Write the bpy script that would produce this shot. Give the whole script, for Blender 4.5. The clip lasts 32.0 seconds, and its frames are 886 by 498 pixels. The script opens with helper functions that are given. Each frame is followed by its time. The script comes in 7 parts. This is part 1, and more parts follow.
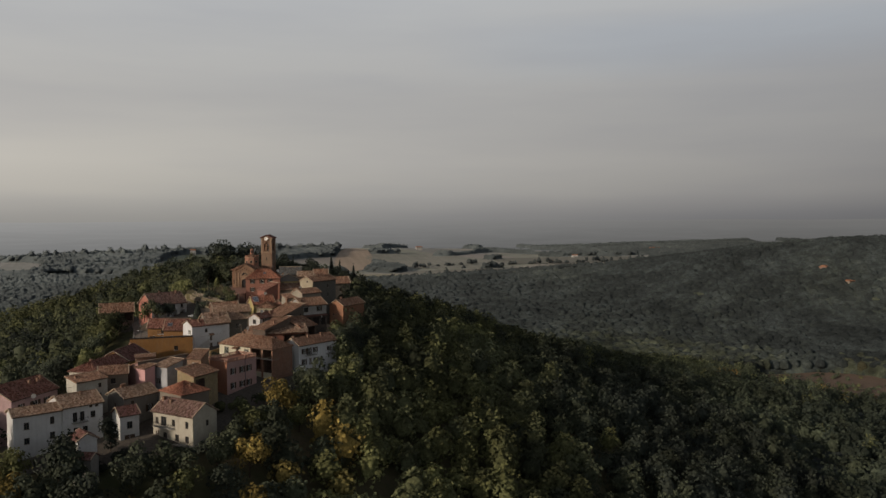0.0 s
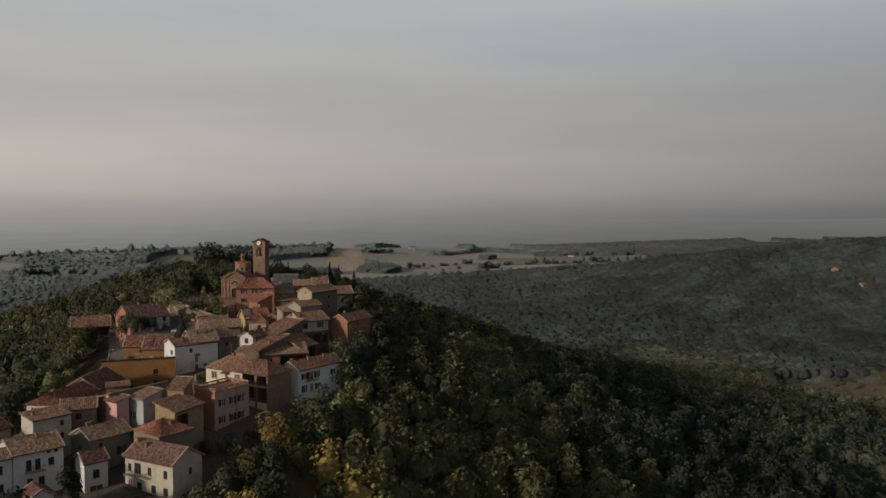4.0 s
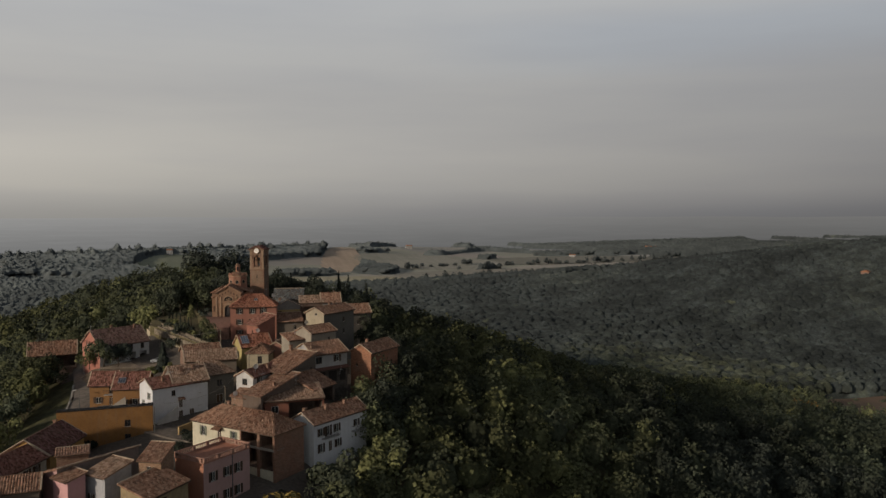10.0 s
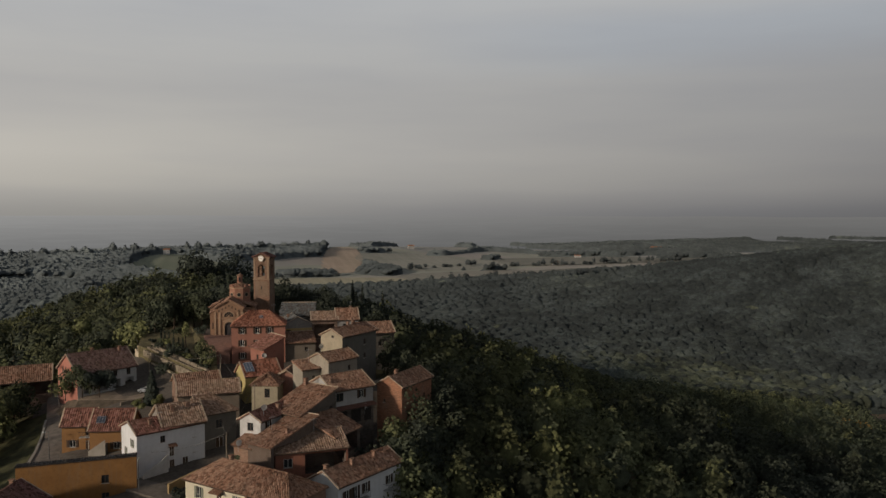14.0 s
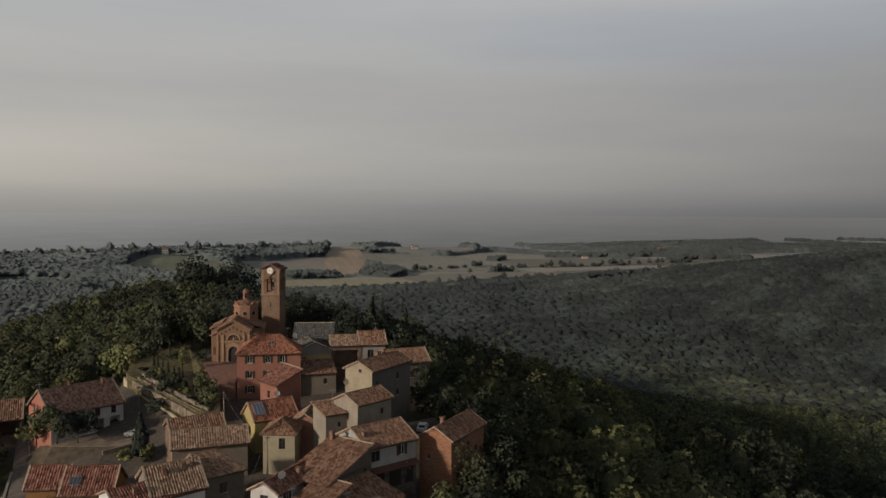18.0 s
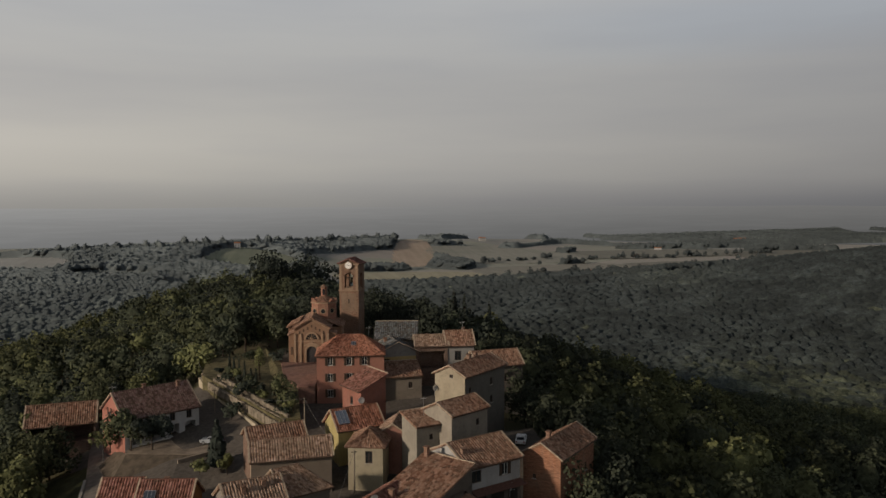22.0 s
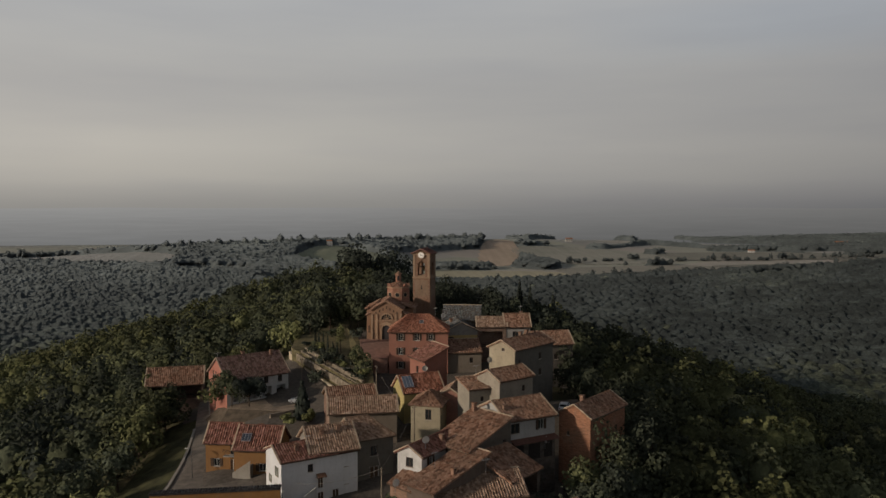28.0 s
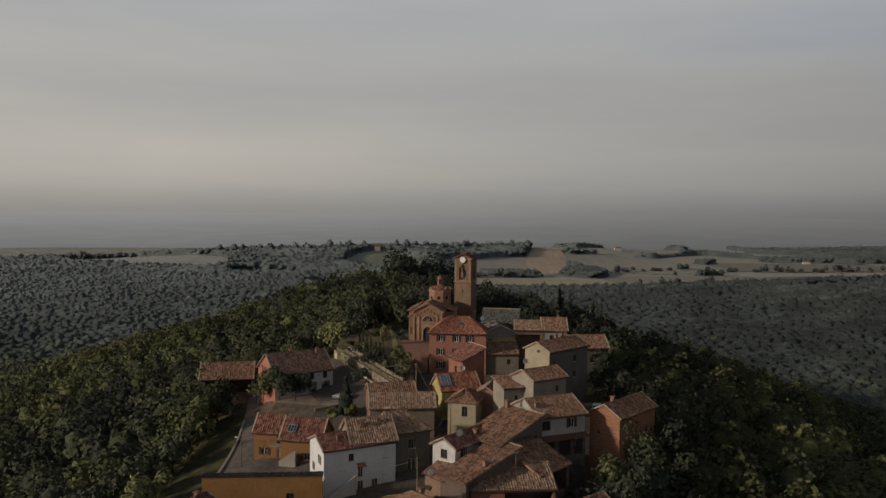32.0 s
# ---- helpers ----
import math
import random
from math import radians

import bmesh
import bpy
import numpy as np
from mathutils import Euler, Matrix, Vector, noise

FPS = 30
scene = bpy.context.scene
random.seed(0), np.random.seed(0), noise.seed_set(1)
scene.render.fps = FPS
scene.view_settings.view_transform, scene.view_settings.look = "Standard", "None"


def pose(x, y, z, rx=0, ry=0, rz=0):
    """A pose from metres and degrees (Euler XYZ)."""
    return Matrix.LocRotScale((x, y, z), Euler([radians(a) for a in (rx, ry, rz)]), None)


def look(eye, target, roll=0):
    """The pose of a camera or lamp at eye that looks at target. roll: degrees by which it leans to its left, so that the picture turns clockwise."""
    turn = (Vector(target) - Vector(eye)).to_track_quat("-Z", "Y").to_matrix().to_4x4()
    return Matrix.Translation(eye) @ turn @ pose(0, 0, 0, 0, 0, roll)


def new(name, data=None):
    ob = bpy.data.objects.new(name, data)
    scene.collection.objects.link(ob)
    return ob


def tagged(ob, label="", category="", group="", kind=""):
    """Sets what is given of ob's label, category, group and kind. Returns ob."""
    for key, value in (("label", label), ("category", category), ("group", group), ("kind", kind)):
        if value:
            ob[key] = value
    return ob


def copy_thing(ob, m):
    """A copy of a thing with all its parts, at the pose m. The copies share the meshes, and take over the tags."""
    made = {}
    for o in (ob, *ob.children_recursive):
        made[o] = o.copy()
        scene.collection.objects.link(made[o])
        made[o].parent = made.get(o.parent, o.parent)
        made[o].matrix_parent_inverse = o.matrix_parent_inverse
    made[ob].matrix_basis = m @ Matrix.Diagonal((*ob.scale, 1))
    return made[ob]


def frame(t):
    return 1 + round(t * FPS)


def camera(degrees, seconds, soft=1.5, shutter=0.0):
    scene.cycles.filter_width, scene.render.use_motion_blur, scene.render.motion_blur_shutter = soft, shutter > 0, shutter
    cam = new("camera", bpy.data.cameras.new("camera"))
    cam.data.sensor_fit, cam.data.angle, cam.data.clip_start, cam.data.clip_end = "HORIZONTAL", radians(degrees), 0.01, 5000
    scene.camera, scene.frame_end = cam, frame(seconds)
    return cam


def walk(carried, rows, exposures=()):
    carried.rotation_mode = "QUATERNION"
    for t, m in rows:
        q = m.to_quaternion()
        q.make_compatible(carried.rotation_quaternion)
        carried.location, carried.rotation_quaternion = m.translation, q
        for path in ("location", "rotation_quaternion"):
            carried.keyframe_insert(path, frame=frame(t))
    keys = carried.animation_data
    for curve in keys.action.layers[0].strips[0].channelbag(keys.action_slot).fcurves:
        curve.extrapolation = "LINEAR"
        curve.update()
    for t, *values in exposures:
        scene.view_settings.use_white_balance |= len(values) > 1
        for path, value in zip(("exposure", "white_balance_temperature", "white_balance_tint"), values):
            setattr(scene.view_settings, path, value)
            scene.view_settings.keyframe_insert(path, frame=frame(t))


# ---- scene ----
cam = camera(60.096, 32.0)
# seconds, x, y, z, heading, tilt down, lean
ROWS = [
    (0, 0.00, -344.50, 108.79, 13.005, 2.367, -0.226),
    (1, -0.18, -336.43, 109.11, 13.170, 2.395, -0.199),
    (2, -0.41, -328.49, 109.55, 13.364, 2.438, -0.206),
    (3, -0.80, -320.64, 109.96, 13.566, 2.452, -0.155),
    (3.5, -1.00, -316.70, 110.15, 13.667, 2.463, -0.126),
    (5.5, -1.71, -300.48, 110.86, 13.992, 2.548, -0.114),
    (6, -1.86, -296.53, 111.02, 14.053, 2.571, -0.114),
    (7, -2.16, -288.64, 111.30, 14.149, 2.567, -0.102),
    (8, -2.46, -280.63, 111.56, 14.282, 2.616, -0.119),
    (9, -2.84, -272.59, 111.90, 14.341, 2.663, -0.100),
    (10, -3.25, -264.59, 112.17, 14.415, 2.674, -0.093),
    (11, -3.59, -256.43, 112.40, 14.455, 2.681, -0.021),
    (12, -3.92, -248.32, 112.80, 14.475, 2.723, 0.030),
    (13, -4.19, -240.31, 113.23, 14.489, 2.758, 0.066),
    (14, -4.64, -232.18, 113.57, 14.545, 2.771, 0.137),
    (14.5, -4.96, -228.07, 113.75, 14.580, 2.780, 0.182),
    (16.5, -5.67, -212.22, 114.71, 14.563, 2.827, 0.258),
    (17, -5.85, -208.27, 114.93, 14.575, 2.832, 0.325),
    (18, -6.36, -200.48, 115.31, 14.568, 2.858, 0.373),
    (18.5, -6.69, -196.86, 115.45, 14.377, 2.937, 0.379),
    (19, -7.09, -193.65, 115.51, 14.032, 2.965, 0.385),
    (19.5, -7.52, -190.95, 115.46, 13.474, 2.997, 0.322),
    (20, -7.89, -188.80, 115.40, 12.786, 3.043, 0.251),
    (20.5, -8.15, -187.25, 115.32, 12.065, 3.099, 0.125),
    (21, -8.33, -186.32, 115.17, 11.293, 3.224, 0.044),
    (21.5, -8.46, -185.85, 114.94, 10.472, 3.370, -0.104),
    (22, -8.49, -185.72, 114.72, 9.700, 3.463, -0.220),
    (22.5, -8.38, -185.70, 114.56, 8.980, 3.506, -0.318),
    (23, -8.09, -185.84, 114.46, 8.335, 3.493, -0.381),
    (24, -7.24, -186.89, 114.33, 6.981, 3.488, -0.397),
    (25, -6.51, -189.64, 114.15, 5.709, 3.455, -0.318),
    (25.5, -6.21, -191.49, 114.03, 5.153, 3.436, -0.273),
    (27.5, -5.07, -202.24, 113.68, 3.371, 3.298, -0.090),
    (28, -4.83, -205.03, 113.41, 2.999, 3.378, 0.005),
    (28.5, -4.54, -207.47, 113.28, 2.633, 3.275, 0.030),
    (29, -4.22, -209.30, 113.19, 2.181, 3.166, 0.079),
    (30, -3.77, -211.16, 113.19, 1.133, 2.971, 0.185),
    (31, -3.59, -211.41, 113.18, 0.142, 2.887, 0.416),
    (32, -3.22, -211.34, 113.12, -0.604, 2.846, 0.588),
]


def aim(x, y, z, heading, tilt, lean):
    h, p = radians(heading), radians(tilt)
    way = Vector((math.sin(h) * math.cos(p), math.cos(h) * math.cos(p), -math.sin(p)))
    return look((x, y, z), Vector((x, y, z)) + way * 100, lean)


walk(cam, [(r[0], aim(*r[1:])) for r in ROWS], [(0.0, 0.07), (12.0, 0.04), (23.0, 0.0), (32.0, -0.10)])

# ---------------------------------------------------------------- world, sun
SUN_FROM = Vector((-1.0, -0.42, 0.30)).normalized()
world = bpy.data.worlds.new("hazy_sky")
world.use_nodes = True
scene.world = world
wn, wl = world.node_tree.nodes, world.node_tree.links
wn.clear()


def wnode(kind, **vals):
    n = wn.new(kind)
    for k, v in vals.items():
        n.inputs[k].default_value = v
    return n


def wmath(op, a, b=None):
    n = wn.new("ShaderNodeMath")
    n.operation = op
    for i, q in enumerate((a, b)):
        if q is None:
            continue
        if isinstance(q, (int, float)):
            n.inputs[i].default_value = q
        else:
            wl.new(q, n.inputs[i])
    return n.outputs[0]


def wramp(fac, stops):
    n = wn.new("ShaderNodeValToRGB")
    els = n.color_ramp.elements
    while len(els) < len(stops):
        els.new(0.5)
    for e, (p, c) in zip(els, stops):
        e.position, e.color = p, (*c, 1)
    wl.new(fac, n.inputs[0])
    return n.outputs[0]


def wmix(fac, a, b, blend="MIX"):
    n = wn.new("ShaderNodeMix")
    n.data_type, n.blend_type = "RGBA", blend
    for i, q in ((0, fac), (6, a), (7, b)):
        if isinstance(q, (int, float)):
            n.inputs[i].default_value = q
        elif isinstance(q, tuple):
            n.inputs[i].default_value = (*q, 1)
        else:
            wl.new(q, n.inputs[i])
    return n.outputs[2]


geo = wn.new("ShaderNodeTexCoord")
sep = wn.new("ShaderNodeSeparateXYZ")
wl.new(geo.outputs["Generated"], sep.inputs[0])
nish = wn.new("ShaderNodeTexSky")
nish.sky_type, nish.sun_disc = "NISHITA", False
nish.sun_elevation = math.asin(SUN_FROM.z)
nish.sun_rotation = math.atan2(SUN_FROM.x, SUN_FROM.y)
nish.dust_density = 6.0
blue = wmix(1.0, nish.outputs[0], (0.05, 0.05, 0.05), "MULTIPLY")
up = wmath("ADD", sep.outputs[2], 0.05)
veil = wramp(up, [(0.0, (0.16, 0.16, 0.158)), (0.040, (0.232, 0.229, 0.224)), (0.052, (0.262, 0.257, 0.250)),
                  (0.080, (0.365, 0.354, 0.336)), (0.12, (0.418, 0.406, 0.387)), (0.20, (0.405, 0.399, 0.392)), (0.335, (0.455, 0.465, 0.477)), (0.43, (0.27, 0.28, 0.30)), (0.65, (0.14, 0.148, 0.165)), (1.0, (0.095, 0.102, 0.118))])
side = wmath("ADD", wmath("MULTIPLY", sep.outputs[0], 0.5), 0.5)
glow = wramp(side, [(0.0, (1.45, 1.39, 1.27)), (0.32, (1.32, 1.28, 1.21)), (0.46, (1.15, 1.13, 1.09)), (0.60, (0.99, 0.98, 0.97)), (0.80, (0.70, 0.70, 0.72)), (0.92, (0.48, 0.48, 0.50)), (1.0, (0.40, 0.40, 0.43))])
low = wramp(up, [(0.02, (1, 1, 1)), (0.12, (0.85, 0.85, 0.85)), (0.33, (0.08, 0.08, 0.08)), (0.9, (0.6, 0.6, 0.6))])
veil = wmix(low, veil, wmix(1.0, veil, glow, "MULTIPLY"))
stretch = wn.new("ShaderNodeMapping")
stretch.inputs["Scale"].default_value = (1.2, 1.2, 9.0)
stretch.inputs["Rotation"].default_value = (0.0, radians(-4), 0.0)
wl.new(geo.outputs["Generated"], stretch.inputs[0])
cl = wnode("ShaderNodeTexNoise", Scale=1.6, Detail=4.0, Roughness=0.5)
wl.new(stretch.outputs[0], cl.inputs["Vector"])
streak = wramp(cl.outputs["Fac"], [(0.35, (0.90, 0.91, 0.94)), (0.6, (1.03, 1.03, 1.02))])
veil = wmix(0.7, veil, wmix(1.0, veil, streak, "MULTIPLY"))
rift = wmath("MULTIPLY", wramp(up, [(0.215, (0, 0, 0)), (0.25, (1, 1, 1)), (0.275, (1, 1, 1)), (0.30, (0, 0, 0))]), wramp(side, [(0.60, (0, 0, 0)), (0.72, (1, 1, 1))]))
veil = wmix(wmath("MULTIPLY", rift, cl.outputs["Fac"]), veil, wmix(1.0, veil, (0.93, 1.02, 1.12), "MULTIPLY"))
sky = wmix(0.93, blue, veil)
bg = wnode("ShaderNodeBackground", Strength=1.0)
wl.new(sky, bg.inputs[0])
wo = wn.new("ShaderNodeOutputWorld")
wl.new(bg.outputs[0], wo.inputs[0])

sun = new("sun", bpy.data.lights.new("sun", "SUN"))
sun.data.energy, sun.data.angle, sun.data.color = 2.9, radians(4), (1.0, 0.84, 0.68)
sun.matrix_world = look(SUN_FROM * 500, (0, 0, 0))

# ---------------------------------------------------------------- materials
MATS = {}


class Mat:
    """A small helper round one node material."""

    def __init__(self, name, rough=0.85, metal=0.0):
        self.m = bpy.data.materials.new(name)
        self.m.use_nodes = True
        self.t = self.m.node_tree
        self.b = self.t.nodes["Principled BSDF"]
        self.b.inputs["Roughness"].default_value = rough
        self.b.inputs["Metallic"].default_value = metal
        self.b.inputs["Specular IOR Level"].default_value = 0.25
        self.tc = self.t.nodes.new("ShaderNodeTexCoord")
        self.gm = self.t.nodes.new("ShaderNodeNewGeometry")
        self.oi = self.t.nodes.new("ShaderNodeObjectInfo")

    def put(self, sock, q):
        if isinstance(q, (int, float)):
            sock.default_value = q
        elif isinstance(q, tuple):
            sock.default_value = (*q, 1) if len(q) == 3 and len(sock.default_value) == 4 else q
        else:
            self.t.links.new(q, sock)

    def noise(self, scale, detail=3.0, rough=0.55, vec=None, dist=0.0):
        n = self.t.nodes.new("ShaderNodeTexNoise")
        n.inputs["Scale"].default_value, n.inputs["Detail"].default_value = scale, detail
        n.inputs["Roughness"].default_value, n.inputs["Distortion"].default_value = rough, dist
        self.t.links.new(vec or self.gm.outputs["Position"], n.inputs["Vector"])
        return n.outputs["Fac"]

    def voronoi(self, scale, vec=None, out="Color", rnd=1.0):
        n = self.t.nodes.new("ShaderNodeTexVoronoi")
        n.inputs["Scale"].default_value, n.inputs["Randomness"].default_value = scale, rnd
        self.t.links.new(vec or self.gm.outputs["Position"], n.inputs["Vector"])
        return n.outputs[out]

    def ramp(self, fac, stops, interp="LINEAR"):
        n = self.t.nodes.new("ShaderNodeValToRGB")
        n.color_ramp.interpolation = interp
        els = n.color_ramp.elements
        while len(els) < len(stops):
            els.new(0.5)
        for e, (p, c) in zip(els, stops):
            c = (c, c, c) if isinstance(c, (int, float)) else c
            e.position, e.color = p, (*c, 1)
        self.t.links.new(fac, n.inputs[0])
        return n.outputs[0]

    def mix(self, fac, a, b, blend="MIX"):
        n = self.t.nodes.new("ShaderNodeMix")
        n.data_type, n.blend_type = "RGBA", blend
        self.put(n.inputs[0], fac), self.put(n.inputs[6], a), self.put(n.inputs[7], b)
        return n.outputs[2]

    def math(self, op, a, b=0.0):
        n = self.t.nodes.new("ShaderNodeMath")
        n.operation = op
        self.put(n.inputs[0], a), self.put(n.inputs[1], b)
        return n.outputs[0]

    def map(self, vec, scale=(1, 1, 1), rot=(0, 0, 0)):
        n = self.t.nodes.new("ShaderNodeMapping")
        n.inputs["Scale"].default_value, n.inputs["Rotation"].default_value = scale, rot
        self.t.links.new(vec, n.inputs[0])
        return n.outputs[0]

    def color(self, c):
        self.put(self.b.inputs["Base Color"], c)
        return self

    def bump(self, h, dist=0.02, strength=0.6):
        n = self.t.nodes.new("ShaderNodeBump")
        n.inputs["Distance"].default_value, n.inputs["Strength"].default_value = dist, strength
        self.t.links.new(h, n.inputs["Height"])
        self.t.links.new(n.outputs[0], self.b.inputs["Normal"])
        return self


def tint(c, k):
    return tuple(min(1.0, v * k) for v in c)


def plaster(c, worn=0.35):
    key = ("plaster", c, worn)
    if key not in MATS:
        c = tint((c[0] * 0.97, c[1], c[2] * 1.05), 0.84)
        m = Mat("plaster_" + "_".join("%02d" % int(v * 100) for v in c), 0.92)
        big = m.noise(0.35, 5, 0.6)
        drip = m.noise(1.0, 4, 0.6, m.map(m.gm.outputs["Position"], (1.6, 1.6, 0.22)))
        fine = m.noise(9.0, 3, 0.6)
        col = m.mix(m.ramp(big, [(0.38, 0.0), (0.62, worn * 1.2)]), c, tint((c[0] * 0.9, c[1] * 0.86, c[2] * 0.8), 0.62))
        col = m.mix(m.ramp(drip, [(0.48, 0.0), (0.75, worn * 0.9)]), col, tint((0.16, 0.14, 0.12), 1.0))
        col = m.mix(m.ramp(fine, [(0.3, 0.22), (0.7, 0.0)]), col, tint(c, 0.75))
        col = m.mix(m.ramp(m.noise(1.7, 5, 0.7), [(0.52, 0.0), (0.62, worn)]), col, tint(c, 0.55))
        m.color(col).bump(fine, 0.015, 0.4)
        MATS[key] = m.m
    return MATS[key]


def masonry(kind, c):
    """Old brick or rubble walls, with patchy render."""
    key = (kind, c)
    if key not in MATS:
        c = tint((c[0] * 0.95, c[1], c[2] * 1.05), 0.86)
        m = Mat(kind + "_wall", 0.95)
        vec = m.map(m.tc.outputs["Object"], (1.0, 1.0, 1.0))
        if kind == "brick":
            cells = m.voronoi(4.2, m.map(vec, (0.55, 0.55, 2.2)))
            h = m.voronoi(4.2, m.map(vec, (0.55, 0.55, 2.2)), "Distance")
        else:
            cells = m.voronoi(2.4, m.map(vec, (0.8, 0.8, 1.5)))
            h = m.voronoi(2.4, m.map(vec, (0.8, 0.8, 1.5)), "Distance")
        v = m.ramp(cells, [(0.0, tint(c, 0.62)), (0.5, c), (1.0, tint((c[0], c[1] * 1.08, c[2] * 1.15), 1.28))])
        big = m.noise(0.3, 5, 0.6)
        col = m.mix(m.ramp(big, [(0.45, 0.0), (0.75, 0.45)]), v, tint((0.30, 0.24, 0.18), 0.72))
        col = m.mix(m.ramp(m.noise(1.0, 4, 0.6, m.map(m.gm.outputs["Position"], (1.5, 1.5, 0.25))), [(0.5, 0.0), (0.8, 0.45)]), col, (0.10, 0.09, 0.075))
        m.color(col).bump(h, 0.03, 0.7)
        MATS[key] = m.m
    return MATS[key]


def rooftile(c, name, lichen=0.4):
    key = ("roof", name)
    if key not in MATS:
        c = tint((c[0] * 0.95, c[1], c[2] * 1.06), 0.9)
        m = Mat("roof_tiles_" + name, 0.9)
        uv = m.tc.outputs["UV"]
        cells = m.voronoi(1.0, m.map(uv, (2.4, 2.0, 1.0)), rnd=0.45)
        cols = m.ramp(cells, [(0.05, tint(c, 0.36)), (0.35, tint(c, 0.85)), (0.62, tint((c[0], c[1] * 1.1, c[2] * 1.2), 1.3)), (1.0, tint((c[0], c[1] * 1.25, c[2] * 1.5), 1.75))])
        big = m.noise(0.30, 5, 0.65)
        col = m.mix(m.ramp(big, [(0.40, 0.0), (0.66, lichen)]), cols, (0.19, 0.142, 0.105))
        mid = m.noise(1.1, 5, 0.7)
        col = m.mix(m.ramp(mid, [(0.47, 0.0), (0.66, 0.25 + lichen * 0.8)]), col, tint(c, 0.38))
        spots = m.noise(3.2, 4, 0.7)
        col = m.mix(m.ramp(spots, [(0.55, 0.0), (0.66, 0.15 + lichen * 1.1)]), col, (0.43, 0.345, 0.255))
        m.color(col).bump(m.noise(7.0, 3, 0.6), 0.03, 0.5)
        MATS[key] = m.m
    return MATS[key]


def plain(name, c, rough=0.7, metal=0.0, vary=0.25, scale=3.0):
    if name not in MATS:
        m = Mat(name, rough, metal)
        n = m.noise(scale, 4, 0.6)
        m.color(m.mix(m.ramp(n, [(0.3, 0.0), (0.7, 1.0)]), tint(c, 1 - vary), tint(c, 1 + vary))).bump(n, 0.01, 0.3)
        MATS[name] = m.m
    return MATS[name]


def mesh_ob(name, verts, faces, material, parent=None, uv=None, label=""):
    me = bpy.data.meshes.new(name)
    me.from_pydata([tuple(v) for v in verts], [], faces)
    if uv is not None:
        lay = me.uv_layers.new(name="uv")
        flat = np.array([uv[i] for f in faces for i in f], dtype=np.float32).ravel()
        lay.data.foreach_set("uv", flat)
    for mt in (material if isinstance(material, (list, tuple)) else [material]):
        me.materials.append(mt)
    me.update()
    ob = new(name, me)
    if parent is not None:
        ob.parent = parent
    if label:
        ob["label"] = label
    return ob


def part(name, bm, material, parent, label=""):
    me = bpy.data.meshes.new(name)
    bm.to_mesh(me)
    bm.free()
    for mt in (material if isinstance(material, (list, tuple)) else [material]):
        me.materials.append(mt)
    ob = new(name, me)
    ob.parent = parent
    if label:
        ob["label"] = label
    return ob


def bm_box(bm, x0, x1, y0, y1, z0, z1, m=None, bevel=0.0):
    r = bmesh.ops.create_cube(bm, size=1.0)
    for v in r["verts"]:
        v.co = Vector(((x0 + x1) / 2 + v.co.x * (x1 - x0), (y0 + y1) / 2 + v.co.y * (y1 - y0), (z0 + z1) / 2 + v.co.z * (z1 - z0)))
        if m is not None:
            v.co = m @ v.co
    if bevel:
        es = list({e for v in r["verts"] for e in v.link_edges})
        bmesh.ops.bevel(bm, geom=es, offset=bevel, segments=1, affect="EDGES")
    return bm


def box(name, material, parent, x0, x1, y0, y1, z0, z1, m=None, label="", bevel=0.0):
    return part(name, bm_box(bmesh.new(), x0, x1, y0, y1, z0, z1, m, bevel), material, parent, label)


def prism(bm, outline, y0, y1):
    f = [bm.verts.new((x, y0, z)) for x, z in outline]
    g = [bm.verts.new((x, y1, z)) for x, z in outline]
    n = len(outline)
    bm.faces.new(f)
    bm.faces.new(g[::-1])
    for i in range(n):
        bm.faces.new((f[i], g[i], g[(i + 1) % n], f[(i + 1) % n]))
    return bm


def empty(name, m):
    ob = new(name)
    ob.matrix_world = m
    ob.empty_display_size = 0.5
    return ob


# ---------------------------------------------------------------- ground
def bump1(t):
    t = np.clip(t, 0, 1)
    return t * t * (3 - 2 * t)


RIDGE_X = [-900, -650, -450, -280, -120, 20, 170, 400, 700]
RIDGE_Y = [700, 770, 860, 940, 1040, 1180, 1310, 1450, 1600]
RIDGE_Z = [9, 11, 17, 23, 27, 22, 20, 10, 0]
SPINE_Y = [-420, -300, -230, -185, -160, -125, -90, -60, -20, 40, 100, 160, 240, 340, 450]
SPINE_X = [-60, -60, -55, -48, -40, -25, -10, 0, -2, -6, -18, -30, -45, -50, -50]
SPINE_Z = [0, 5, 24, 45, 54.5, 61.5, 66.5, 72, 78.5, 80, 79, 73, 50, 20, 5]
SPINE_W = [10, 10, 12, 16, 22, 24, 24, 24, 20, 16, 14, 12, 10, 10, 10]


